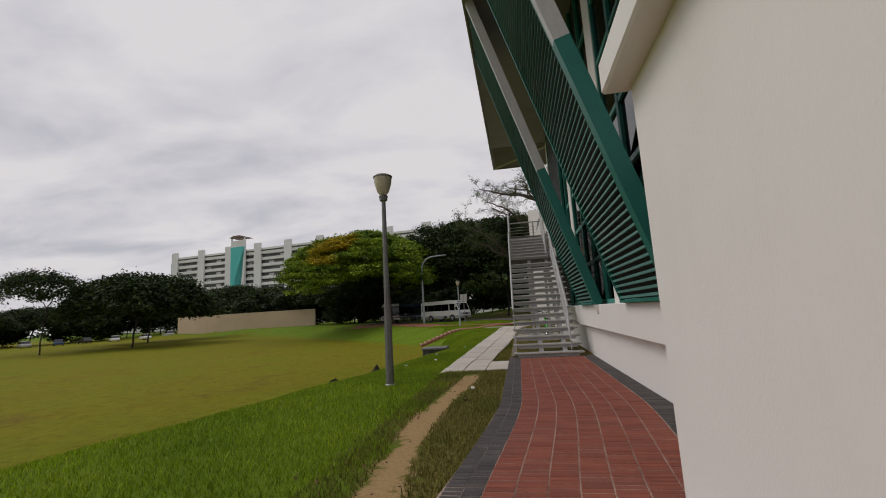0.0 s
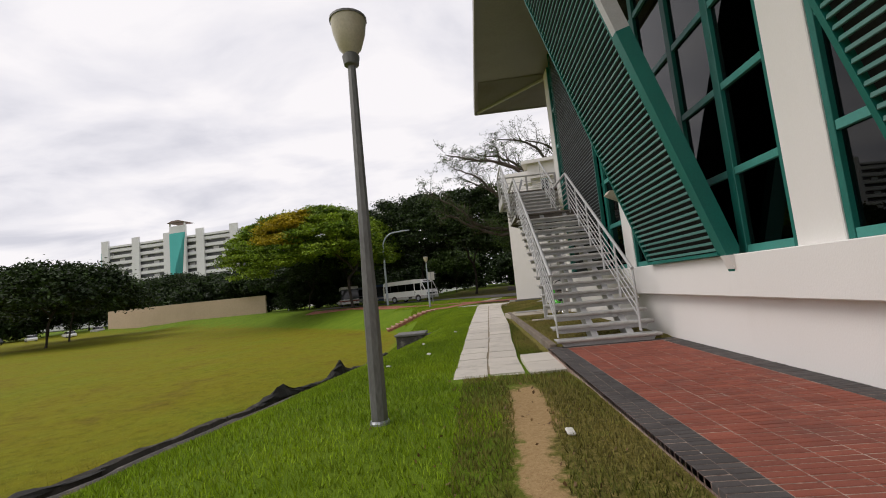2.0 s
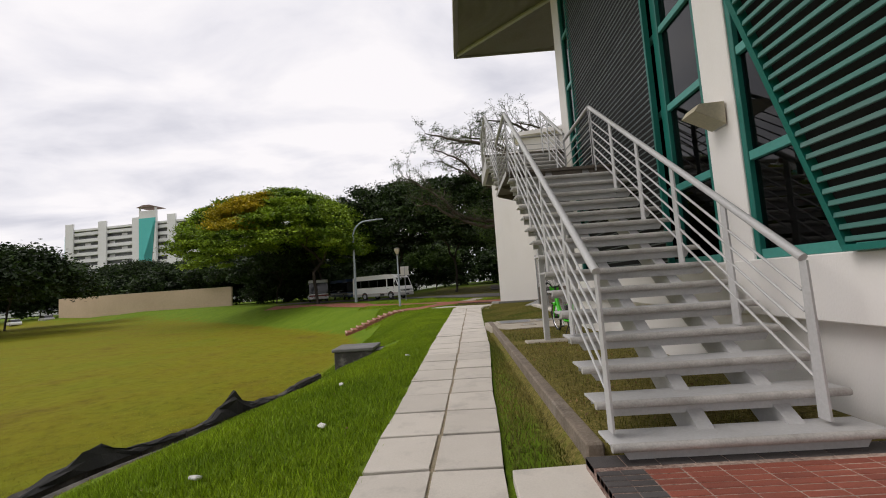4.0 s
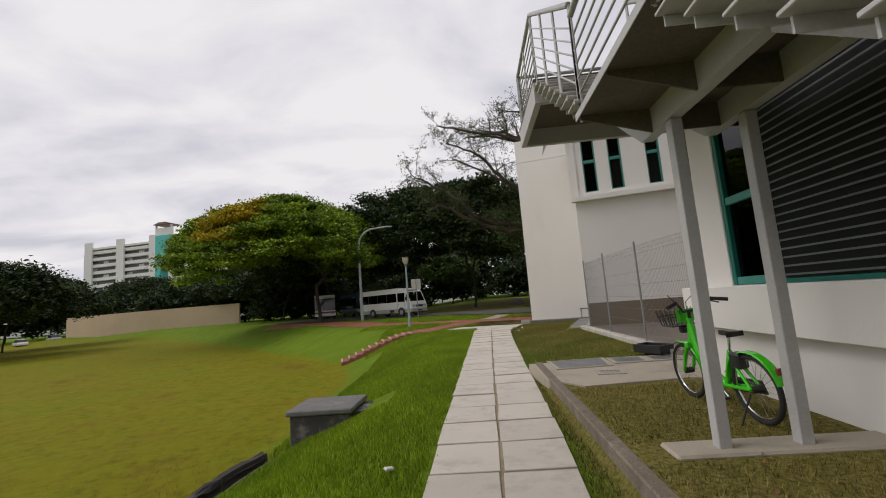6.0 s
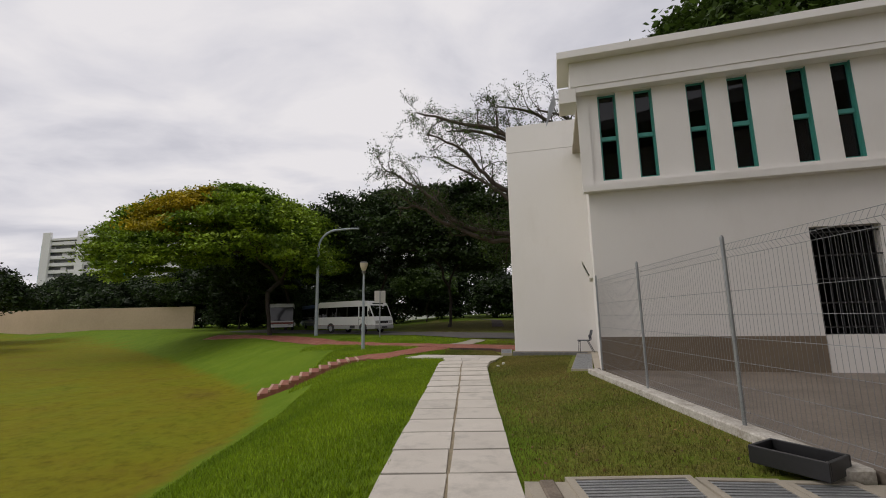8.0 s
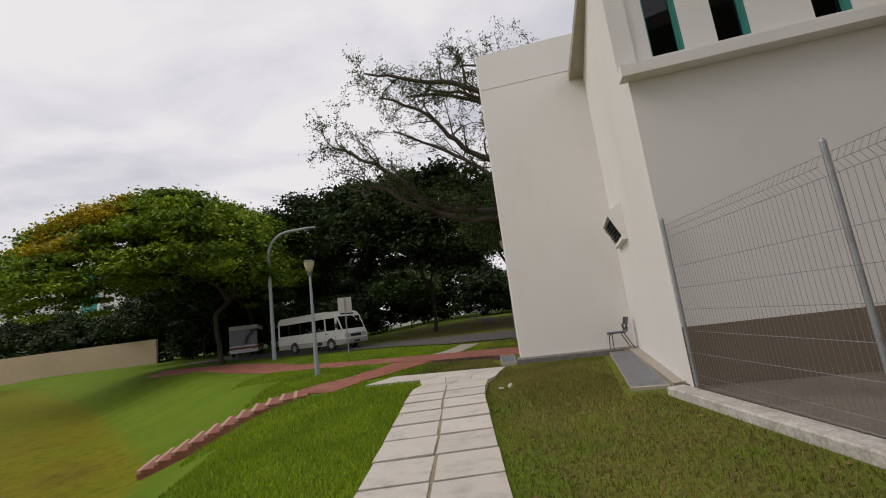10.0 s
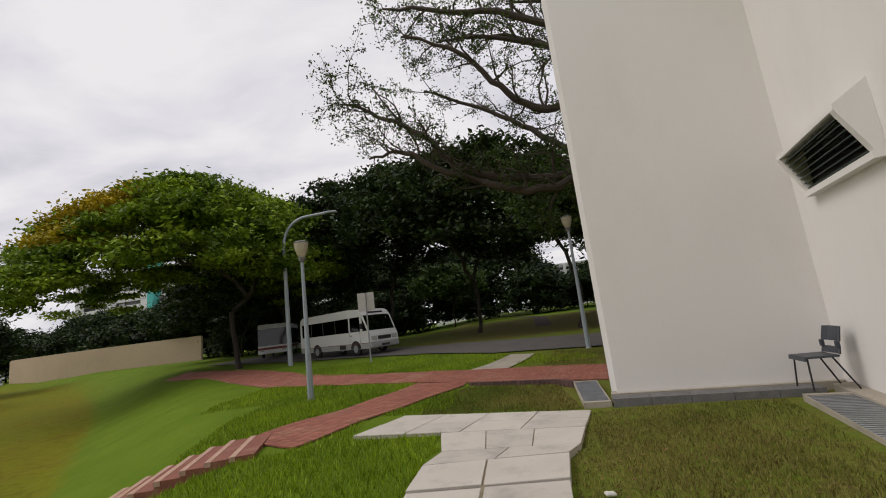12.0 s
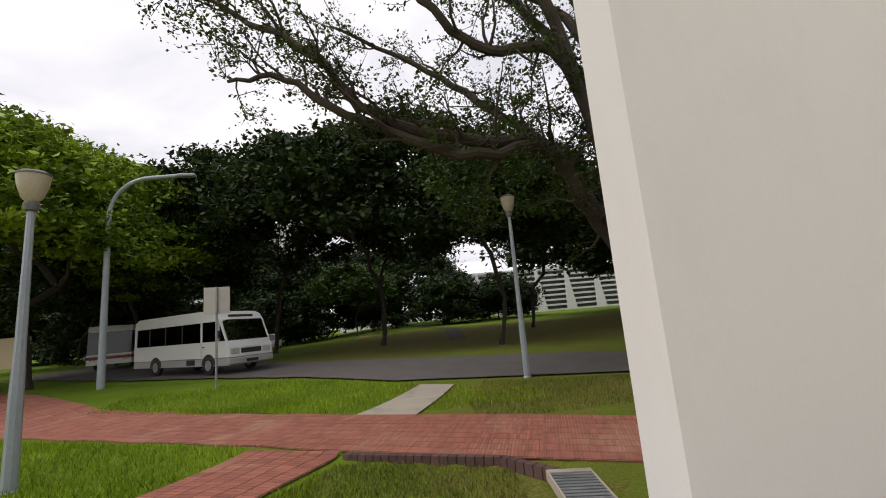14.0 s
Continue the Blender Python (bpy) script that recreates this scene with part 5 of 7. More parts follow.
structure("apron", Kit().prism([(-0.50, 23.62), (-0.40, 21.9), (0.06, 21.2), (1.68, 21.35), (2.62, 21.05), (2.62, 23.45)], -0.25, -0.045), M_CONC, "pale worn concrete apron by the gate", "pavement")
grate("wide steel drain grate set in the concrete apron", [(-0.02, 22.75), (0.90, 22.80), (0.98, 23.62), (-0.04, 23.6)], -0.03, 14, False)
grate("steel drain grate set in the concrete apron", [(1.12, 22.98), (1.66, 22.98), (1.70, 23.5), (1.14, 23.55)], -0.03, 9, False)
grate("steel drain grate near the fence foot", [(1.82, 22.98), (2.30, 22.96), (2.32, 23.42), (1.84, 23.46)], -0.03, 8, False)
grate("small cover in the concrete apron", [(0.55, 22.02), (0.86, 21.98), (0.90, 22.24), (0.58, 22.3)], -0.035, 5, True)
# drains at the foot of the second building
grate("long steel drain grate along the side wall", [(2.10, 31.55), (2.62, 31.38), (4.05, 35.95), (3.55, 36.1)], -0.01, 60, False)
grate("steel drain grate at the corner of the wing", [(0.80, 37.30), (1.20, 37.22), (1.45, 39.2), (1.02, 39.3)], -0.05, 26, False)
for i in range(5):
    s0, s1 = i / 5, (i + 0.985) / 5
    a, b = Vector((1.22, 37.05, 0)), Vector((4.05, 36.40, 0))
    p, q = a.lerp(b, s0), a.lerp(b, s1)
    k = Kit().prism([(p.x, p.y), (q.x, q.y), (q.x + 0.07, q.y + 0.30), (p.x + 0.07, p.y + 0.30)], -0.25, 0.0)
    tagged(part("drain_cover", k, M_LID), "dark grey drain cover slab along the wing wall", "drain cover", "wing drain covers", "structure")
structure("wall_footing", Kit().prism([(1.28, 37.38), (4.5, 36.66), (4.6, 36.9), (1.35, 37.6)], -0.2, 0.015).prism([(2.66, 31.3), (2.98, 31.3), (4.62, 36.5), (4.2, 36.5)], -0.2, 0.02), M_CONC, "exposed sandy concrete footing along the wall", "footing")
M_EDGE = mat("mossy_edging", (0.26, 0.21, 0.16), (0.10, 0.08, 0.06), scale=4, fine=40, rough=0.95, bump=0.5, bump_scale=40, contrast=0.7, stain=(0.36, 0.32, 0.27), stain_scale=2.5)
structure("kerb", Kit().soft_box(-0.37, 12.75, -0.35, -0.23, 23.6, -0.02, 0.015), M_EDGE, "weathered concrete edging beside the path", "kerb")


def tray(m):
    t = thing("plastic_tray", "black plastic tray lying beside the fence", "tray", m=m)
    part("base", Kit().soft_box(-0.3, -0.2, 0.0, 0.3, 0.2, 0.02, 0.005), M_BLACK, t)
    for x0, y0, x1, y1 in ((-0.32, -0.22, 0.32, -0.19), (-0.32, 0.19, 0.32, 0.22), (-0.32, -0.19, -0.29, 0.19), (0.29, -0.19, 0.32, 0.19)):
        part("side", Kit().soft_box(x0, y0, 0.005, x1, y1, 0.17, 0.005), M_BLACK, t)
    part("contents", Kit().soft_box(-0.2, -0.12, 0.021, 0.1, 0.1, 0.09, 0.02), M_LID, t)


tray(pose(2.12, 23.75, 0.0, 0, 0, -60))


def litter():
    rng = random.Random(5)
    spots = [(-3.3, 16.4), (-2.9, 14.2), (-3.6, 13.0), (-2.5, 18.8), (0.3, 33.9), (-0.25, 7.4), (-1.0, 8.1)]
    for x, y in spots:
        z = float(ground_height(x, y))
        k = Kit().soft_box(-0.05, -0.035, 0.0, 0.05, 0.035, 0.03, 0.012)
        tagged(part("litter_scrap", k, M_BONE, m=pose(x, y, z + 0.03, rng.uniform(-15, 15), rng.uniform(-15, 15), rng.uniform(0, 360))), "small pale scrap of litter on the grass", "litter", "litter scraps")
    t = thing("plastic_bottle", "empty clear plastic bottle lying on the lawn", "bottle", m=pose(0.36, 33.0, 0.0, 0, 90, 70))
    part("bottle_body", Kit().lathe([(0.012, 0.0), (0.034, 0.01), (0.034, 0.15), (0.014, 0.20), (0.014, 0.225)], 12, (0.0, 0, 0)), M_BONE, t, smooth=True)


litter()

# ---- road, vehicles, far things ----
def ribbon(left, right, lift, n=40, cross=4):
    """A strip draped on the ground between two edge lines."""
    def at(line, s):
        seg = s * (len(line) - 1)
        i = min(int(seg), len(line) - 2)
        return Vector((*line[i], 0)).lerp(Vector((*line[i + 1], 0)), seg - i)
    k = Kit()
    v = []
    for i in range(n + 1):
        a, b = at(left, i / n), at(right, i / n)
        for j in range(cross + 1):
            p = a.lerp(b, j / cross)
            v.append((p.x, p.y, float(ground_height(p.x, p.y)) + lift))
    w = cross + 1
    k.add(v, [(i * w + j, i * w + j + 1, (i + 1) * w + j + 1, (i + 1) * w + j) for i in range(n) for j in range(cross)])
    return k


structure("road", ribbon([(60, 40), (20, 41.5), (5.2, 45.1), (-0.7, 46.8), (-4.5, 49.7), (-14, 56), (-27, 66.5)], [(60, 46), (20, 46), (6.6, 47.6), (1.5, 51.3), (-5.5, 56.5), (-14, 64), (-26, 76)], 0.05, 120, 6), M_ASPHALT, "grey asphalt service road", "road")
structure("link_path", ribbon([(-1.6, 43.3), (-0.05, 46.1)], [(-0.46, 42.5), (0.8, 45.7)], 0.03, 10, 3), M_CONC, "short worn concrete path to the road", "pavement")
structure("dirt_track", ribbon([(2.6, 62), (3.4, 72), (2.0, 84)], [(3.8, 62), (4.6, 72), (3.0, 84)], 0.03, 16, 2), M_MUD, "bare earth track over the grass mound", "path")


def wheel(parent, x, y, z, r, w=0.2):
    t = part("wheel", Kit().lathe([(r * 0.6, -w / 2), (r, -w / 2 + 0.03), (r, w / 2 - 0.03), (r * 0.6, w / 2)], 20).mesh("wheel", M_RUBBER, True), None, parent, m=pose(x, y, z, 90, 0, 0))
    part("rim", Kit().lathe([(r * 0.58, -w / 2 - 0.004), (r * 0.5, -w / 2 + 0.03), (r * 0.5, w / 2 - 0.03), (r * 0.58, w / 2 + 0.004)], 16).mesh("rim", M_GALV), None, t)


def minibus(m):
    """Local frame: front towards +x, z up, origin under the front right corner."""
    t = thing("minibus", "white minibus with a grey skirt parked on the road", "minibus", m=m)
    L, W, H = 7.2, 2.06, 2.62
    prof = [(-L, 0.42), (-0.02, 0.40), (0.0, 0.62), (-0.05, 1.05), (-0.20, 1.32), (-0.62, 2.22), (-0.95, 2.52), (-1.6, 2.60), (-L + 0.3, 2.58), (-L + 0.02, 2.30), (-L, 1.2)]
    # shell: lower body, roof, pillars; glass set in between
    part("lower_body", Kit().prism([(-L, 0.66), (0.0, 0.66), (-0.05, 1.05), (-0.20, 1.32), (-L + 0.01, 1.32)], 0, W, "y"), M_BUS_WHITE, t)
    part("skirt", Kit().prism([(-L, 0.36), (-0.04, 0.34), (0.01, 0.64), (-L, 0.64)], 0.01, W - 0.01, "y"), M_BUS_GREY, t, "grey lower skirt")
    part("roof", Kit().prism([(-0.62, 2.20), (-0.80, 2.42), (-1.15, 2.56), (-1.9, 2.62), (-L + 0.4, 2.60), (-L + 0.08, 2.45), (-L + 0.04, 2.14), (-0.64, 2.14)], 0, W, "y"), M_BUS_WHITE, t)
    for x0, x1, mt in ((-0.86, -0.70, M_BUS_WHITE), (-1.92, -1.80, M_BUS_WHITE), (-3.3, -3.22, M_BLACK), (-4.6, -4.52, M_BLACK), (-5.9, -5.82, M_BLACK), (-L + 0.02, -L + 0.22, M_BUS_WHITE)):
        for y in (0.004, W - 0.064):
            part("pillar", Kit().box(x0, y, 1.32, x1, y + 0.06, 2.14), mt, t)
    for x0, x1 in ((-1.80, -0.86), (-3.22, -1.92), (-4.52, -3.3), (-5.82, -4.6), (-L + 0.22, -5.9)):
        for y in (0.02, W - 0.03):
            part("side_window", Kit().box(x0, y, 1.33, x1, y + 0.01, 2.135), M_CAR_GLASS, t)
    part("windscreen", Kit().prism([(-0.215, 1.325), (-0.195, 1.325), (-0.61, 2.19), (-0.63, 2.19)], 0.07, W - 0.07, "y"), M_CAR_GLASS, t)
    for y in (0.0, W - 0.07):
        part("windscreen_post", Kit().prism([(-0.24, 1.32), (-0.18, 1.32), (-0.60, 2.2), (-0.72, 2.2)], y, y + 0.07, "y"), M_BUS_WHITE, t)
    part("grille", Kit().soft_box(-0.06, 0.55, 0.78, 0.005, W - 0.55, 0.98, 0.01), M_BLACK, t, "black grille")
    part("bumper", Kit().soft_box(-0.25, -0.02, 0.36, 0.05, W + 0.02, 0.62, 0.04), M_BUS_GREY, t)
    part("number_plate", Kit().box(0.051, 0.75, 0.42, 0.058, W - 0.75, 0.54), M_BLACK, t)
    part("dome_vent", Kit().box(-0.75, 0.45, 2.30, -0.70, W - 0.45, 2.40), M_BLACK, t)
    for y in (0.10, W - 0.48):
        part("headlight", Kit().soft_box(-0.10, y, 0.76, 0.0, y + 0.38, 1.0, 0.02), M_HEADLIGHT, t, "clear headlight")
    part("trim_line", Kit().box(-L, -0.006, 0.645, -0.1, 0.0, 0.665), M_RED, t)
    part("door_line", Kit().box(-1.86, -0.005, 0.7, -1.84, 0.0, 1.32).box(-0.9, -0.005, 0.7, -0.885, 0.0, 1.32), M_BLACK, t)
    part("door_handle", Kit().soft_box(-1.75, -0.03, 1.1, -1.62, 0.0, 1.15, 0.005), M_BLACK, t)
    part("mirror", Kit().soft_box(-0.6, -0.22, 1.45, -0.48, -0.04, 1.75, 0.02).tube([(-0.55, -0.1, 1.6), (-0.5, 0.0, 1.4)], 0.015, 6), M_BLACK, t)
    part("vent_grille", Kit().box(-2.9, -0.004, 0.40, -2.3, 0.012, 0.62), M_BLACK, t)
    k = Kit()
    for i in range(5):
        for y in (0.35, 1.25):
            x = -2.2 - i * 0.95
            k.soft_box(x - 0.35, y, 0.9, x, y + 0.5, 1.05, 0.03).soft_box(x - 0.42, y, 1.0, x - 0.32, y + 0.5, 1.75, 0.03)
    tagged(part("seats", k, M_NAVY, t), kind="stuff")
    part("floor_pan", Kit().box(-L + 0.05, 0.05, 0.67, -0.25, W - 0.05, 0.9), M_BLACK, t)
    for x in (-1.35, -5.3):
        for y in (0.09, W - 0.09):
            wheel(t, x, y, 0.37, 0.37)
        part("wheel_arch", Kit().prism([(x + 0.46 * math.cos(a), 0.37 + 0.46 * math.sin(a)) for a in np.linspace(0, math.pi, 10)], -0.004, 0.01, "y"), M_BLACK, t)
    return t


gz = float(ground_height(-9, 55)) + 0.05
minibus(pose(-7.3, 52.6, gz, 0, 0, -35))


def coach(m, paint, stripe, label):
    t = thing("coach", label, "coach", m=m)
    L, W = 10.5, 2.5
    part("body", Kit().prism([(-L, 0.4), (0, 0.4), (0.02, 1.1), (-L, 1.1)], 0, W, "y"), paint, t)
    part("stripe", Kit().box(-L, -0.012, 0.75, 0.022, W + 0.012, 0.95), stripe, t, "coloured side stripe")
    part("window_band", Kit().prism([(-L + 0.02, 1.1), (0.0, 1.1), (-0.12, 2.6), (-L + 0.02, 2.6)], 0.02, W - 0.02, "y"), M_CAR_DARK, t, "dark glazing")
    part("roof", Kit().prism([(-L, 2.6), (-0.12, 2.6), (-0.3, 3.0), (-L + 0.2, 3.05)], 0, W, "y"), paint, t)
    for y in (0.15, W - 0.5):
        part("headlight", Kit().soft_box(0.0, y, 0.62, 0.04, y + 0.35, 0.74, 0.01), M_HEADLIGHT, t)
    for x in (-2.2, -8.0):
        for y in (0.1, W - 0.1):
            wheel(t, x, y, 0.48, 0.48, 0.25)
    return t


M_CAR_DARK = mat("dark_vehicle_glazing", (0.02, 0.022, 0.025), rough=0.08, bump=0)
coach(pose(-21.5, 66.0, float(ground_height(-22, 68)) + 0.03, 0, 0, -70), M_BUS_WHITE, M_RED, "white and red coach parked under the trees")
coach(pose(-17.5, 70.5, float(ground_height(-18, 72)) + 0.03, 0, 0, -60), M_BLUE, M_BUS_GREY, "dark blue coach parked under the trees")


def car(m, paint, label):
    t = thing("parked_car", label, "car", "parked cars", m=m)
    part("body", Kit().prism([(-2.1, 0.28), (2.1, 0.28), (2.15, 0.6), (1.9, 0.78), (0.95, 0.88), (-1.9, 0.9), (-2.15, 0.6)], -0.85, 0.85, "y"), paint, t)
    part("cabin", Kit().prism([(0.95, 0.88), (0.35, 1.4), (-1.2, 1.42), (-1.8, 0.9)], -0.74, 0.74, "y"), M_CAR_DARK, t, "dark glazed cabin")
    part("roof", Kit().prism([(0.38, 1.40), (0.3, 1.46), (-1.15, 1.47), (-1.25, 1.41)], -0.72, 0.72, "y"), paint, t)
    for x in (-1.3, 1.3):
        for y in (-0.78, 0.78):
            wheel(t, x, y, 0.31, 0.31, 0.18)
    return t


rng = random.Random(3)
for i in range(9):
    x, y = -112 + 3 * i + rng.uniform(-1, 1), 74 + 4.5 * i
    car(pose(x, y, float(ground_height(x, y)) + 0.02, 0, 0, 150 + rng.uniform(-12, 12)), (M_BUS_WHITE, M_BUS_GREY, M_BLUE, M_CAR_DARK, M_BUS_WHITE)[i % 5], ("white car", "silver car", "blue car", "black car", "white car")[i % 5] + " parked beyond the far edge of the pitch")
for x, y, a in ((-13, 78, 100), (-26, 82, 95), (6.5, 108, 80), (12, 109, 82)):
    car(pose(x, y, float(ground_height(x, y)) + 0.02, 0, 0, a), M_BUS_WHITE, "white car parked beyond the trees")


def practice_wall():
    """The long low beige wall across the pitch; slightly bowed."""
    k = Kit()
    n = 14
    p = []
    for i in range(n + 1):
        s = i / n
        x, y = -91 + 42.5 * s, 101.5 - 5.6 * s - 2.2 * math.sin(s * math.pi)
        p.append((x, y))
    for (a, b), (c, d) in zip(p, p[1:]):
        k.prism([(a, b), (c, d), (c + 0.05, d + 0.4), (a + 0.05, b + 0.4)], -1.8, 4.15)
    structure("practice_wall", k, M_BEIGE, "long beige rendered wall with faint stains at the far edge of the pitch", "wall")


practice_wall()
for x, y, h in ((-82, 118, 12), (-68, 114, 10), (-63, 112, 13), (-55, 110, 9.5), (-47, 104, 8.5), (-38, 98, 9)):
    t = thing("floodlight_mast", "slim grey floodlight mast behind the beige wall", "floodlight", "floodlight masts", m=pose(x, y, -1.0))
    part("mast", Kit().tube([(0, 0, 0), (0, 0, h)], [0.14, 0.07], 8), M_POLE_PALE, t)
    part("lamp_bar", Kit().box(-0.9, -0.1, h - 0.02, 0.9, 0.1, h + 0.14), M_POLE_PALE, t)


def housing_block(origin, along, length, height, storeys, label, tower_at, teal):
    """A long slab of flats: white parapet bands, a core coloured as shaded corridors, white stair towers, aqua panels.
    """
    d = Vector((*along, 0)).normalized()
    nrm = Vector((d.y, -d.x, 0))
    m = Matrix(((d.x, -nrm.x, 0, origin[0]), (d.y, -nrm.y, 0, origin[1]), (0, 0, 1, -2), (0, 0, 0, 1)))
    t = thing("apartment_block", label, "apartment building")
    # solid core; its dark colour stands for the shade in the corridors
    part("core", Kit().box(0, 2.0, 0, length, 14, height - 1.2, m), M_FLAT_DARK, t, "core coloured dark for the shade of recessed corridors")
    fh = height / storeys
    for i in range(storeys):
        part("parapet_band", Kit().box(0.0, 0.0, i * fh, length, 1.99, i * fh + 1.5, m), M_FLAT_WHITE, t)
    for i in range(1, storeys):
        for j in range(int(length / 7)):
            part("window", Kit().box(j * 7 + 1.5, 1.9, i * fh + 1.8, j * 7 + 4.6, 1.995, i * fh + 3.0, m), M_FLAT_WHITE, t) if (i + j) % 2 else None
    part("roof", Kit().box(-0.3, -0.3, height - 1.19, length + 0.3, 14.3, height - 0.2, m), M_FLAT_WHITE, t)
    for s in range(0, int(length), 19):
        part("stair_tower", Kit().box(s, -0.8, 0, s + 4.4, -0.01, height + 2.6, m), M_FLAT_WHITE, t)
    for s, w in tower_at:
        tw = part("lift_tower", Kit().box(s, -2.0, 0, s + w, -0.81, height + 5, m), M_FLAT_WHITE, t)
        part("aqua_panel", Kit().prism([(s, height * 0.25), (s + w * 0.62, height * 0.25), (s + w * 0.62, height * 0.8), (s + w * 0.3, height * 0.62), (s + w, height * 0.98), (s + w, height + 1.5), (s, height + 1.5)], -2.1, -2.01, "y", m), M_FLAT_TEAL, tw, "aqua painted panel")
        part("lantern_roof", Kit().prism([(s - 0.5, height + 6.6), (s + w + 0.5, height + 6.6), (s + w * 0.7, height + 7.6), (s + w * 0.3, height + 7.6)], -3.0, 4.0, "y", m), M_TILE, tw, "small tiled roof")
        for px in (s, s + w - 0.6):
            part("lantern_post", Kit().box(px, -2.0, height + 5, px + 0.6, -1.4, height + 6.6, m), M_FLAT_WHITE, tw)
    part("aqua_end", Kit().box(-2.5, 1.0, 0, -0.01, 12, height - 3, m), M_FLAT_TEAL, t, "aqua end wall")


housing_block((-192, 209), (60, -8), 165, 43, 13, "long white block of flats with aqua panels and recessed corridors", ((43, 9),), True)


def finned_block():
    t = thing("finned_building", "low white building with long horizontal sunshade fins", "building")
    m = pose(13, 118, 0.8, 0, 0, -4)
    # core coloured dark as the shade behind the fins
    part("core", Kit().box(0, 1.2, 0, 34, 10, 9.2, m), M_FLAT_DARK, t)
    for i in range(9):
        part("fin", Kit().box(-1.0 + 0.55 * i * 0.3, 0.0, 0.9 + i, 34, 1.19, 1.25 + i, m), M_FLAT_WHITE, t)
    for s in range(6):
        part("raking_fin", Kit().prism([(2 + s * 6, 0), (4.2 + s * 6, 0), (2.6 + s * 6, 9.4), (2.2 + s * 6, 9.4)], -0.4, -0.01, "y", m), M_FLAT_WHITE, t)
    part("roof", Kit().box(-0.5, -0.2, 9.21, 34.5, 10.2, 9.6, m), M_FLAT_WHITE, t)


finned_block()
for (x, y, w, h, a) in ((-44, 128, 22, 9, 5), (-16, 150, 16, 10, 0), (-170, 150, 40, 5, 30)):
    t = thing("far_building", "pale low building far behind the trees", "building", "far buildings", m=pose(x, y, 0.3, 0, 0, a))
    # dark core colour gives the shade between the white bands
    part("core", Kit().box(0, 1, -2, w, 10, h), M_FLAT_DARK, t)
    for i in range(int(h / 3.2)):
        part("band", Kit().box(-0.2, 0, i * 3.2 + 0.2, w + 0.2, 0.99, i * 3.2 + 1.7), M_FLAT_WHITE, t)
    part("roof", Kit().box(-0.4, -0.4, h + 0.001, w + 0.4, 10.4, h + 0.5), M_FLAT_WHITE, t)

# ---- trees ----
def clump_points(rng, shape, c, rx, ry, rz, n):
    """Centres of leaf clumps: over an umbrella shell, or through a rounded crown."""
    out = []
    while len(out) < n:
        a = rng.uniform(0, 2 * math.pi)
        if shape == "umbrella":
            r = math.sqrt(rng.random())
            wob = 1 + 0.10 * math.sin(3 * a + rx) + 0.07 * math.sin(5 * a + 2 * ry)
            top = math.sqrt(max(0, 1 - r ** 2.5))
            z = top * (1 - 0.32 * rng.random() ** 1.6) if rng.random() < 0.82 else top * rng.uniform(0.15, 0.7)
            z += 0.10 * math.sin(4 * a) * r
            out.append(Vector((c[0] + rx * r * wob * math.cos(a), c[1] + ry * r * wob * math.sin(a), c[2] + rz * z)))
        else:
            u = rng.uniform(-0.75, 1)
            r = rng.random() ** 0.4
            s = math.sqrt(1 - u * u)
            wob = 1 + 0.18 * math.sin(3 * a + 2 * u)
            out.append(Vector((c[0] + rx * r * s * wob * math.cos(a), c[1] + ry * r * s * wob * math.sin(a), c[2] + rz * r * u)))
    return out


def leaf_mesh(name, centres, per, spread, size, material, seed, flat=0.55):
    """Many small folded leaves round the clump centres."""
    g = np.random.default_rng(seed)
    c = np.repeat(np.array([tuple(p) for p in centres]), per, 0)
    n = len(c)
    big = np.repeat(g.uniform(0.6, 1.35, len(centres)), per)[:, None]
    off = g.normal(0, 1, (n, 3)) * np.array([spread, spread, spread * flat]) * big * 0.55
    p = c + off
    nrm = g.normal(0, 0.6, (n, 3)) + np.array([0, 0, 0.9])
    nrm /= np.linalg.norm(nrm, axis=1, keepdims=True)
    t = np.cross(nrm, g.normal(0, 1, (n, 3)))
    t /= np.linalg.norm(t, axis=1, keepdims=True)
    b = np.cross(nrm, t)
    s = g.uniform(0.6, 1.4, (n, 1)) * size
    v = np.stack([p - t * s, p + b * s * 0.55 - nrm * s * 0.15, p + t * s, p - b * s * 0.55 - nrm * s * 0.15], 1).reshape(-1, 3)
    f = np.arange(n * 4).reshape(-1, 4)
    me = bpy.data.meshes.new(name)
    me.vertices.add(n * 4)
    me.vertices.foreach_set("co", v.ravel())
    me.loops.add(n * 4)
    me.loops.foreach_set("vertex_index", f.ravel().astype(np.int32))
    me.polygons.add(n)
    me.polygons.foreach_set("loop_start", np.arange(0, n * 4, 4, dtype=np.int32))
    me.polygons.foreach_set("loop_total", np.full(n, 4, dtype=np.int32))
    me.materials.append(material)
    me.update(calc_edges=True)
    return me


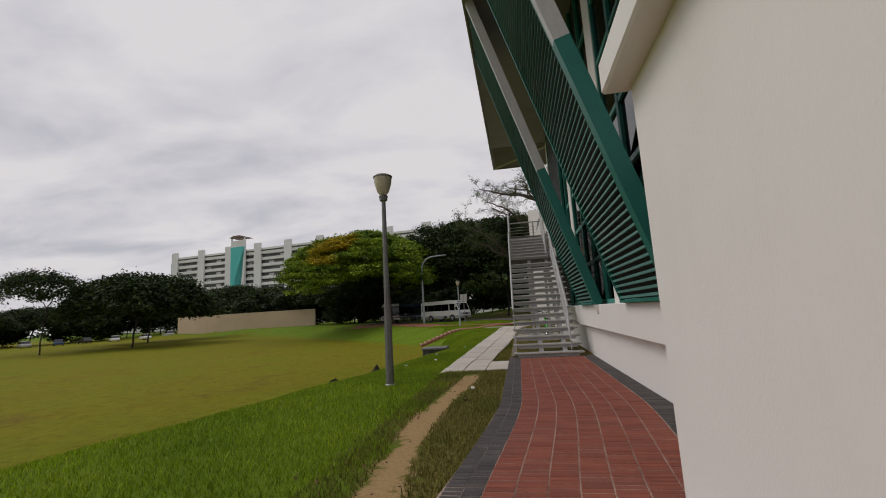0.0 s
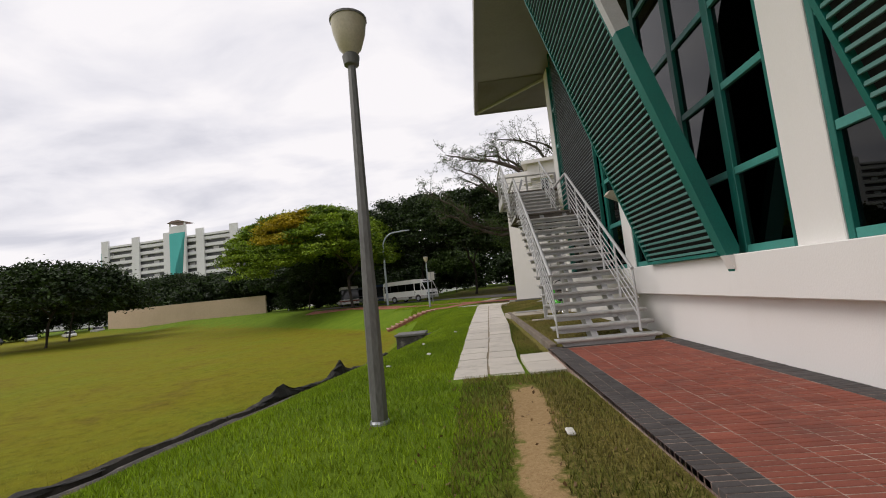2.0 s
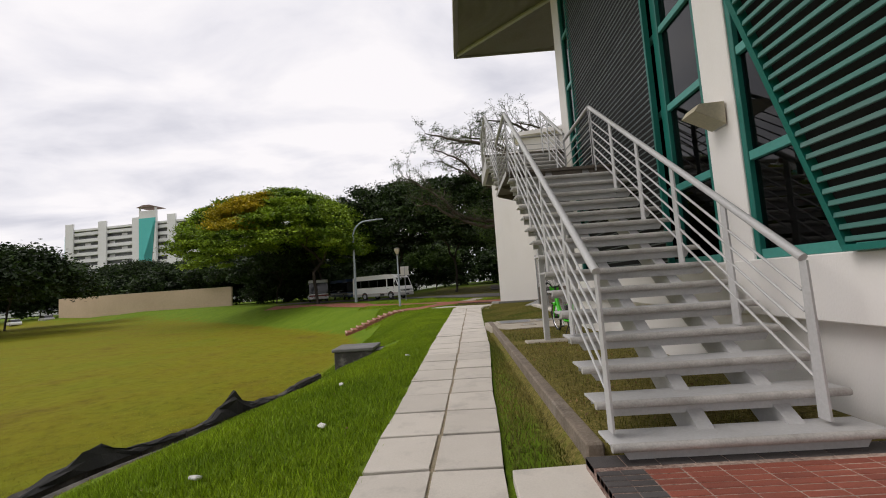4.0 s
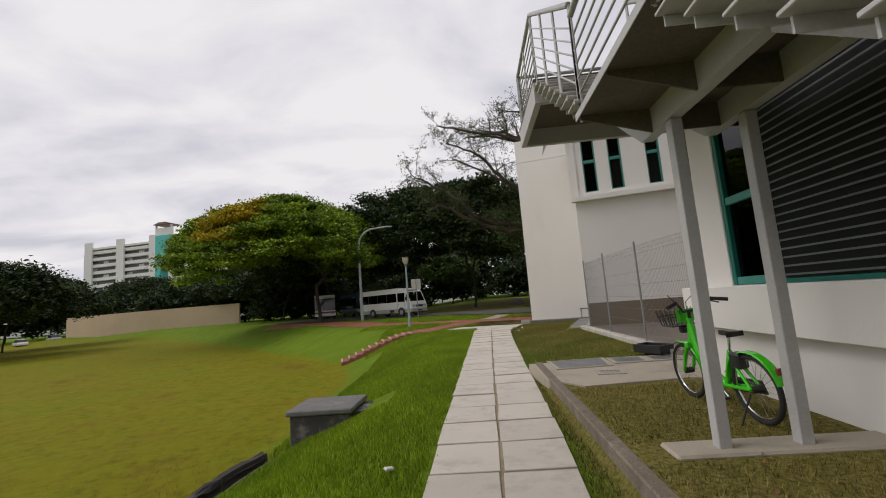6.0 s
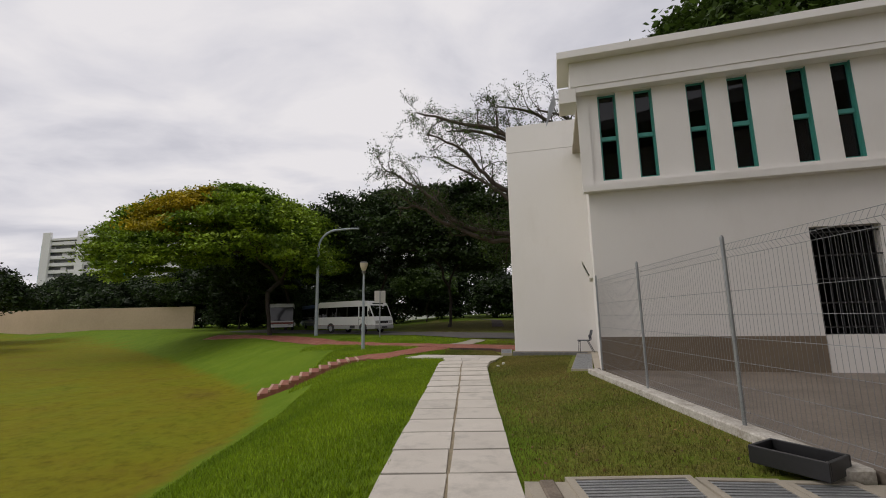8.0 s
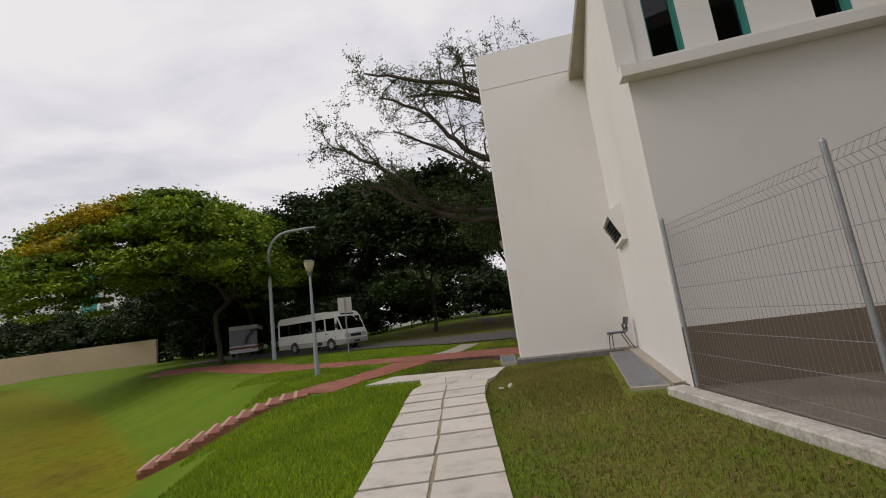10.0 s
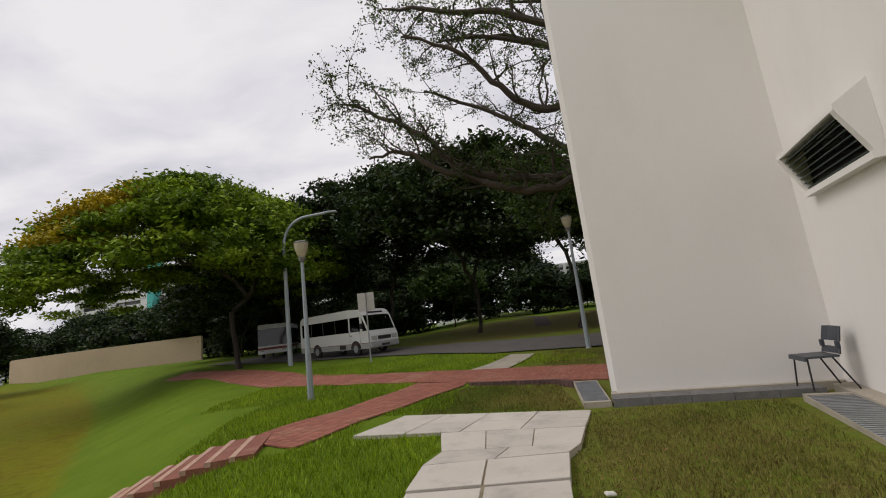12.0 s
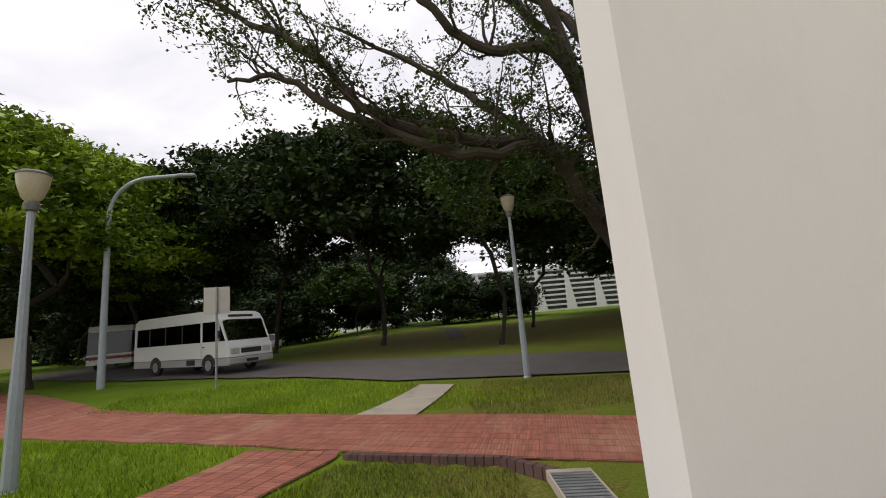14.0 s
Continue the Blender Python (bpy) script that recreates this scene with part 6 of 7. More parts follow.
def grow(base, fork, targets, rng, tip=0.012, power=2.3, step=0.9, wiggle=0.16, max_r=None):
    """A branching skeleton from the base through the fork to every target; returns its tube mesh kit."""
    nodes, parent = [Vector(base)], [-1]
    base, fork = Vector(base), Vector(fork)
    n = max(3, int((fork - base).length / 0.8))
    for i in range(1, n + 1):
        s = i / n
        nodes.append(base.lerp(fork, s) + Vector((rng.uniform(-1, 1), rng.uniform(-1, 1), 0)) * 0.08 * math.sin(s * math.pi))
        parent.append(len(nodes) - 2)
    start = len(nodes) - 1
    order = sorted(targets, key=lambda p: (p - fork).length * rng.uniform(0.7, 1.3))
    arr = np.array([tuple(nodes[start])])
    ids = [start]
    depth = {start: 0.0}
    for p in order:
        d = np.linalg.norm(arr - np.array(tuple(p)), axis=1)
        cost = d + np.array([0.25 * depth[i] for i in ids])
        # branches leave at a forward angle
        q = ids[int(np.argmin(cost))]
        a = nodes[q]
        span = p - a
        k = max(1, int(span.length / step))
        back = (a - nodes[parent[q]]).normalized() if parent[q] >= 0 else Vector((0, 0, 1))
        last = q
        new_rows = []
        for i in range(1, k + 1):
            s = i / k
            bend = back * span.length * 0.25 * s * (1 - s) * 2
            jit = Vector((rng.gauss(0, 1), rng.gauss(0, 1), rng.gauss(0, 0.7))) * wiggle * min(1, span.length / 3) * (1 if i < k else 0)
            nodes.append(a + span * s + bend + jit)
            parent.append(last)
            last = len(nodes) - 1
            depth[last] = depth[q] + span.length * s
            ids.append(last)
            new_rows.append(tuple(nodes[last]))
        arr = np.vstack([arr, new_rows])
    area = [0.0] * len(nodes)
    kids = [0] * len(nodes)
    for i in range(len(nodes) - 1, 0, -1):
        if kids[i] == 0:
            area[i] = tip ** power
        area[parent[i]] += area[i]
        kids[parent[i]] += 1
    rad = [max(tip, a ** (1 / power)) for a in area]
    if max_r:
        top = max(rad)
        rad = [r * min(1.0, max_r / top) if r > tip * 2 else r for r in rad]
    k = Kit()
    for i in range(1, len(nodes)):
        q = parent[i]
        a, b = nodes[q], nodes[i]
        if (b - a).length < 1e-4:
            continue
        r0 = rad[q] if kids[q] == 1 or q == 0 else min(rad[q], rad[i] * 1.25)
        sides = 8 if rad[i] > 0.1 else (5 if rad[i] > 0.03 else 3)
        k.tube([a, b + (b - a) * 0.02], [r0, rad[i]], sides, False)
    if nodes:
        flare = rad[0]
        k.tube([base + Vector((0, 0, -0.3)), base + Vector((0, 0, 0.35))], [flare * 1.7, flare * 1.02], 10, False)
    return k


def tree(label, x, y, centre, radii, clumps, per, spread, size, leaf, seed, fork, shape="umbrella", bark=None, trunk=0.5, yellow=None, group="park trees", flat=0.5, tip=0.014, wiggle=0.2, name="tree"):
    rng = random.Random(seed)
    z = float(ground_height(x, y)) - 0.05
    t = thing(name, label, "tree", group, m=pose(x, y, z))
    pts = clump_points(rng, shape, centre, *radii, clumps)
    part("trunk", grow((0, 0, 0), fork, pts, rng, tip=tip, max_r=trunk, wiggle=wiggle), bark or M_BARK, t, "brown trunk and limbs", smooth=True)
    gold = [p for p in pts if yellow and (p - Vector(yellow[0])).length < yellow[1]]
    green = [p for p in pts if p not in gold]
    part("crown", leaf_mesh("crown", green, per, spread, size, leaf, seed, flat), None, t)
    if gold:
        part("yellow_foliage", leaf_mesh("yellow_foliage", gold, per, spread, size, M_LEAF_YELLOW, seed + 1, flat), None, t, "patch of yellow leaves")
    return t


# the bright umbrella tree with a yellow patch
tree("broad umbrella-crowned tree with bright green leaves and a yellow patch", -16.8, 55.5, (-4.9, 1.9, 5.4), (10.9, 9.0, 7.3), 600, 300, 0.95, 0.14, M_LEAF_BRIGHT, 11, (-0.3, 0, 2.4), trunk=0.48, yellow=((-7.0, -4.6, 11.4), 3.6), flat=0.28)
# dark trees behind the road
tree("large dark green tree with a thick trunk on the mound", -1.6, 63, (0, 0, 6.4), (9.5, 9, 8.0), 430, 100, 0.95, 0.19, M_LEAF_DARK, 21, (0.2, 0, 2.6), trunk=0.6)
tree("large dark green tree behind the minibus", -9.5, 67, (0, 0, 6.0), (9.5, 9, 9.0), 430, 100, 0.95, 0.19, M_LEAF_DARK, 22, (0.2, 0.3, 3.0), trunk=0.55)
tree("dark green tree behind the parked coaches", -22, 72, (0, 0, 5.5), (10, 9, 6.0), 380, 100, 1.1, 0.22, M_LEAF_DARK, 23, (0.3, 0, 2.8), trunk=0.5)
tree("dark green tree at the edge of the park", -33, 82, (0, 0, 4.5), (9, 9, 5.4), 320, 100, 1.15, 0.22, M_LEAF_DARK, 24, (0.3, 0, 2.6), trunk=0.5)
tree("slender dark tree beside the far lamp", 4.6, 56, (0.5, 0, 5.4), (5.0, 5.0, 4.4), 200, 80, 0.9, 0.17, M_LEAF_DARK, 25, (0.4, 0, 2.4), trunk=0.26)
tree("mid-green tree on the mound", 9.5, 66, (0, 0, 6.5), (8, 7, 6), 300, 90, 1.1, 0.2, M_LEAF_DARK, 26, (0.3, 0, 3.0), trunk=0.4)
tree("mid-green young tree beyond the mound", -5.2, 83, (0, 0, 4.2), (4.2, 4, 3.4), 160, 80, 0.9, 0.2, M_LEAF_MID, 27, (0, 0, 2.2), trunk=0.2)
for x, y, r, sd in ((-24, 92, 7, 53), (-38, 92, 6, 54), (30, 70, 6, 56), (6, 90, 5, 57), (-14, 88, 7, 58), (-31, 88, 7, 59), (-4, 96, 6, 60), (-19, 98, 7, 61), (14, 96, 6, 62)):
    low_tree = tree("low bushy dark green tree under the tall trees", x, y, (0, 0, 3.0), (r, 5, 3.6), 170, 90, 1.1, 0.24, M_LEAF_DARK, sd, (0, 0, 1.4), shape="round", trunk=0.2, group="low trees")


# the sparse tree reaching round the wing, with bare limbs and tufts of leaves
def sparse_tree():
    rng = random.Random(77)
    x, y = 7.2, 46.6
    z = float(ground_height(x, y)) - 0.05
    t = thing("sparse_tree", "large thinly leaved tree with long crooked grey-brown limbs", "tree", "park trees", m=pose(x, y, z))
    base = Vector((0, 0, 0))
    limbs = [
        [(-0.6, 0, 3.0), (-1.9, -0.2, 5.0), (-3.1, -0.6, 6.5), (-5.6, -1.0, 6.5), (-8.2, -1.6, 7.0), (-9.6, -1.8, 8.6), (-11.2, -1.6, 9.8), (-12.6, -1.4, 10.8)],
        [(-0.3, 0.0, 3.4), (-1.0, -0.3, 6.6), (-2.4, -0.9, 9.4), (-4.6, -1.2, 9.2), (-6.2, -1.6, 10.2), (-7.6, -1.9, 11.8), (-10.0, -2.2, 12.8)],
        [(0.2, 0.1, 3.6), (0.1, 0.2, 8.0), (-1.4, 0.4, 11.6), (-3.8, 0.6, 13.2), (-6.4, 0.5, 14.0), (-8.6, 0.6, 14.0)],
        [(0.3, 0.1, 3.8), (1.2, 0.5, 8.5), (1.0, 0.9, 12.6), (0.2, 1.0, 15.0), (-2.2, 1.2, 15.8)],
        [(-0.5, 0.3, 3.4), (-2.0, 1.6, 7.0), (-4.2, 2.6, 9.8), (-6.4, 3.0, 11.8), (-9.6, 3.2, 13.4)],
        [(-0.4, -0.2, 3.6), (-1.6, -0.8, 7.6), (-3.2, -1.6, 11.4), (-5.4, -2.0, 13.0), (-8.2, -2.2, 13.6), (-10.4, -2.0, 14.4)],
        [(0.2, 0.1, 3.6), (-0.6, 0.8, 9.0), (-2.6, 1.4, 13.0), (-5.0, 1.7, 14.8), (-7.4, 1.8, 15.2)],
        [(0.3, 0.2, 3.8), (0.5, 1.4, 10.0), (-0.4, 2.0, 14.4), (-2.4, 2.2, 16.2), (-5.0, 2.2, 16.6)],
        [(-0.6, 0, 3.0), (-1.9, -0.3, 5.0), (-3.2, -0.8, 6.3), (-5.8, -1.3, 6.2), (-8.8, -1.7, 7.0), (-10.2, -1.7, 8.1), (-11.6, -1.6, 8.3)],
    ]
    k = Kit()
    k.tube([base + Vector((0, 0, -0.3)), base, (0.0, 0.05, 1.6), (-0.1, 0, 3.3)], [0.75, 0.55, 0.46, 0.44], 12, False)
    ends = []
    for li, limb in enumerate(limbs):
        pts = [Vector((-0.05, 0, 2.6))] + [Vector(p) + Vector((rng.gauss(0, 0.1), rng.gauss(0, 0.1), rng.gauss(0, 0.1))) for p in limb]
        fine = []
        for i in range(len(pts) - 1):
            p0, p1, p2, p3 = pts[max(i - 1, 0)], pts[i], pts[i + 1], pts[min(i + 2, len(pts) - 1)]
            for s in np.linspace(0, 1, 6)[:-1]:
                q = 0.5 * ((2 * p1) + (p2 - p0) * s + (2 * p0 - 5 * p1 + 4 * p2 - p3) * s * s + (3 * p1 - p0 - 3 * p2 + p3) * s ** 3)
                fine.append(q + Vector((rng.gauss(0, 1), rng.gauss(0, 1), rng.gauss(0, 1))) * 0.04)
        fine.append(pts[-1])
        n = len(fine)
        rad = [0.235 * (1 - i / n) ** 0.8 + 0.028 for i in range(n)]
        k.tube(fine, rad, 8, False)
        # side boughs and twigs
        for i in range(8, n, 2):
            for _ in range(2):
                a = fine[i]
                dirn = (fine[min(i + 1, n - 1)] - fine[i - 1]).normalized()
                go = (dirn * rng.uniform(0.3, 1.0) + Vector((rng.gauss(0, 0.6), rng.gauss(0, 0.6), rng.gauss(0.35, 0.5)))).normalized()
                length = rng.uniform(0.9, 2.8)
                b = a
                path = [a]
                for s in range(5):
                    go = (go + Vector((rng.gauss(0, 0.28), rng.gauss(0, 0.28), rng.gauss(0.04, 0.28)))).normalized()
                    b = b + go * length / 5
                    path.append(b)
                r = min(rad[i] * 0.5, 0.06)
                k.tube(path, [r * (1 - 0.16 * j) for j in range(6)], 5, False)
                for j in (2, 3, 4, 5):
                    for _ in range(2):
                        g2 = (go + Vector((rng.gauss(0, 0.8), rng.gauss(0, 0.8), rng.gauss(0.1, 0.7)))).normalized()
                        e = path[j] + g2 * rng.uniform(0.35, 1.0)
                        m = path[j].lerp(e, 0.5) + Vector((rng.gauss(0, 1), rng.gauss(0, 1), rng.gauss(0, 1))) * 0.08
                        k.tube([path[j], m, e], [0.014, 0.010, 0.006], 3, False)
                        ends += [m, e]
    part("trunk", k, M_BARK_PALE, t, "crooked grey-brown limbs", smooth=True)
    rng.shuffle(ends)
    part("crown", leaf_mesh("crown", ends[: int(len(ends) * 0.95)], 9, 0.25, 0.058, M_LEAF_MID, 78, 0.6), None, t, "sparse tufts of leaves")
    low = [Vector((rng.uniform(-6.5, 0.5), rng.uniform(-0.5, 4.0), rng.uniform(5.2, 8.4))) for _ in range(60)]
    part("low_foliage", leaf_mesh("low_foliage", low, 70, 0.6, 0.10, M_LEAF_MID, 79, 0.5), None, t)


sparse_tree()

# trees across the pitch
far_tree = tree("dark umbrella tree at the far edge of the pitch", -60, 58, (1.0, 0, 4.6), (10.5, 9, 6.4), 300, 100, 1.25, 0.25, M_LEAF_DARK, 31, (0.3, 0, 3.0), trunk=0.5, group="far trees")
for x, y, a, s in ((-73, 74, 80, 1.0), (-118, 112, 30, 1.0), (-104, 128, 120, 1.0), (-88, 122, 300, 1.1), (-74, 118, 20, 1.05), (-60, 114, 170, 1.1), (-48, 106, 250, 1.2), (-132, 96, 10, 1.0), (-126, 76, 100, 0.9), (-140, 66, 240, 1.0),
                   (-152, 84, 55, 1.2), (-150, 50, 150, 1.1), (-120, 36, 70, 0.8), (-15, 99, 90, 1.2), (0, 104, 210, 1.2), (26, 80, 140, 1.3), (-28, 104, 310, 1.3), (24, 62, 75, 1.3), (40, 90, 160, 1.2)):
    c = copy_thing(far_tree, pose(x, y, float(ground_height(x, y)) - 0.05, 0, 0, a))
    c.scale = (s, s, s * (0.9 + 0.25 * ((x * 7) % 3) / 3))
    c["label"] = "dark green tree in the far line of trees"
for x, y, a, s in ((-124, 104, 0, 1.6), (-110, 116, 50, 1.7), (-96, 118, 110, 1.6), (-82, 114, 170, 1.5), (-68, 110, 230, 1.6), (-136, 88, 290, 1.6), (-140, 74, 20, 1.5), (-54, 108, 80, 1.5), (-146, 60, 140, 1.5)):
    c = copy_thing(low_tree, pose(x, y, float(ground_height(x, y)) - 0.05, 0, 0, a))
    c.scale = (s, s, s)
    c["label"] = "low bushy dark green tree in the far line of trees"
tree("tall slim tree with an airy flat crown beyond the pitch", -65.5, 49, (-1.0, 0, 7.6), (5.0, 4.4, 4.0), 120, 70, 1.0, 0.17, M_LEAF_DARK, 41, (0.2, 0, 4.4), trunk=0.26, group="far trees", flat=0.6)
tree("round tree behind the second building", 13, 43, (3.6, 0, 12.6), (7.6, 6, 6.9), 300, 110, 1.1, 0.2, M_LEAF_MID, 42, (0, 0, 7), trunk=0.45, group="park trees")


def far_woods():
    """A distant belt of trees all round."""
    g = random.Random(9)
    pts = []
    for i in range(900):
        a = g.uniform(0, 2 * math.pi)
        r = g.uniform(230, 330)
        pts.append(Vector((r * math.cos(a), 30 + r * math.sin(a), g.uniform(0.5, 9))))
    tagged(new("far_woods", leaf_mesh("far_woods", pts, 30, 6.0, 1.3, M_LEAF_DARK, 5, 0.6)), "distant belt of dark green trees", "woods", kind="stuff")


far_woods()


def fallen_leaves():
    """Dry leaves strewn on the lawns and paths."""
    g = random.Random(12)
    pts = [Vector((x, y, float(ground_height(x, y)) + 0.02)) for x, y in [(g.uniform(-0.3, 2.2), g.uniform(24, 36)) for _ in range(900)] + [(g.uniform(-2.4, -0.5), g.uniform(3, 11)) for _ in range(300)] + [(g.uniform(-0.2, 1.8), g.uniform(13, 21)) for _ in range(350)] + [(g.uniform(-6, -2.2), g.uniform(6, 40)) for _ in range(250)]]
    tagged(new("fallen_leaves", leaf_mesh("fallen_leaves", pts, 1, 0.02, 0.022, M_LEAF_DRY, 13, 0.1)), "dry brown fallen leaves scattered on the grass", "leaves", kind="stuff")


fallen_leaves()

# ---- paving pieces ----
def quad_block(c, z0, z1, gap=0.0, wob=0.0, rng=random):
    """A block on four corners, drawn in by half a joint."""
    ctr = sum((Vector((*p, 0)) for p in c), Vector()) / 4
    q = [Vector((*p, 0)) for p in c]
    q = [p + (ctr - p).normalized() * gap for p in q]
    e = 0.006
    dz = [rng.uniform(-wob, wob) for _ in range(4)]
    lo = [(p.x, p.y, z0) for p in q]
    mid = [(p.x, p.y, z1 - e + d) for p, d in zip(q, dz)]
    top = [(*(p + (ctr - p).normalized() * e).to_2d(), z1 + d) for p, d in zip(q, dz)]
    return Kit().add(lo + mid + top, [(0, 1, 5, 4), (1, 2, 6, 5), (2, 3, 7, 6), (3, 0, 4, 7), (4, 5, 9, 8), (5, 6, 10, 9), (6, 7, 11, 10), (7, 4, 8, 11), (8, 9, 10, 11)])


EDGE_Y = [10.55, 12.7, 16.0, 19.3, 22.4, 24.5, 30.6, 33.8, 36.0]
EDGE_L = [-2.20, -2.16, -2.12, -2.08, -2.02, -1.98, -1.82, -1.74, -1.60]
EDGE_M = [-1.62, -1.58, -1.46, -1.36, -1.28, -1.22, -1.02, -0.92, -0.80]
EDGE_R = [-1.03, -1.00, -0.85, -0.64, -0.52, -0.46, -0.22, -0.06, 0.30]


M_JOINT = mat("dirty_slab_joint", (0.10, 0.08, 0.05), (0.035, 0.028, 0.02), scale=3, fine=40, rough=0.95, bump=0.3)

M_SEAM = mat("sandy_seam", (0.34, 0.28, 0.19), (0.20, 0.16, 0.10), scale=4, fine=50, rough=0.95, bump=0.3, stain=(0.10, 0.10, 0.04), stain_scale=3)


def path_slabs():
    rng = random.Random(4)
    ys = [10.45]
    while ys[-1] < 34.6:
        ys.append(ys[-1] + 0.82 + rng.uniform(-0.03, 0.03))
    base = Kit()
    L, M, R = (lambda y, e=e: float(np.interp(y, EDGE_Y, e)) for e in (EDGE_L, EDGE_M, EDGE_R))
    for a, b in zip(ys, ys[1:]):
        base.add([(L(a), a, -0.25), (R(a), a, -0.25), (R(b), b, -0.25), (L(b), b, -0.25)], [(0, 1, 2, 3)])
    path = structure("path", base, M_JOINT, "footpath of pale concrete slabs with narrow joints", "path")
    top = lambda y: -0.20 + 0.085 * float(smoothstep(29, 35, y))
    for a, b in zip(ys, ys[1:]):
        for e0, e1 in ((L, M), (M, R)):
            g0 = 0.006 if e0 is M else 0.0
            g1 = 0.006 if e1 is M else 0.0
            c = [(e0(a) + g0, a + 0.012), (e1(a) - g1, a + 0.012), (e1(b) - g1, b - 0.012), (e0(b) + g0, b - 0.012)]
            c = [(x + rng.uniform(-0.012, 0.012), y + rng.uniform(-0.008, 0.008)) for x, y in c]
            part("slab", quad_block(c, -0.34, top((a + b) / 2) + rng.uniform(-0.005, 0.005), 0.017, 0.004, rng), M_SLAB, path)
    seam = Kit()
    for a, b in zip(ys, ys[1:]):
        seam.add([(M(a) - 0.03, a, top(a) - 0.012), (M(a) + 0.03, a, top(a) - 0.012), (M(b) + 0.03, b, top(b) - 0.012), (M(b) - 0.03, b, top(b) - 0.012)], [(0, 1, 2, 3)])
    part("sandy_seam", seam, M_SEAM, path, "sand-filled seam between the slab rows")
    # two broad slabs beside the start of the path
    part("slab", quad_block([(-0.98, 10.95), (-0.36, 11.0), (-0.24, 11.85), (-0.97, 11.8)], -0.34, -0.15, 0.008, 0.003, rng), M_SLAB, path)
    part("slab", quad_block([(-0.97, 11.82), (-0.24, 11.87), (-0.22, 12.72), (-0.96, 12.68)], -0.34, -0.15, 0.008, 0.003, rng), M_SLAB, path)
    # flared pad at the end of the path
    z = -0.115
    a0, a1 = ys[-1], 36.35
    rows = [((L(a0), a0), (R(a0), a0), (-1.48, 35.5), (0.33, 35.3)), ((-1.48, 35.5), (0.33, 35.3), (-1.60, 36.45), (0.55, 36.05)), ((-3.15, 36.80), (0.55, 36.05), (-2.82, 37.42), (0.70, 36.52)), ((-2.82, 37.42), (0.70, 36.52), (-2.50, 38.03), (0.84, 36.98))]
    pad = Kit()
    for p0, p1, q0, q1 in rows:
        pad.add([(*v, z - 0.014) for v in (p0, p1, q1, q0)], [(0, 1, 2, 3)])
        w = (Vector(q1) - Vector(q0)).length
        n = max(2, round(w / 0.82))
        for i in range(n):
            s0, s1 = i / n, (i + 1) / n
            c = [Vector(p0).lerp(Vector(p1), s0), Vector(p0).lerp(Vector(p1), s1), Vector(q0).lerp(Vector(q1), s1), Vector(q0).lerp(Vector(q1), s0)]
            part("slab", quad_block([tuple(v) for v in c], -0.34, z + rng.uniform(-0.002, 0.002), 0.010, 0.002, rng), M_SLAB, path)

    part("pad_bed", pad, M_SEAM, path, "sand-filled joints of the flared pad")


path_slabs()


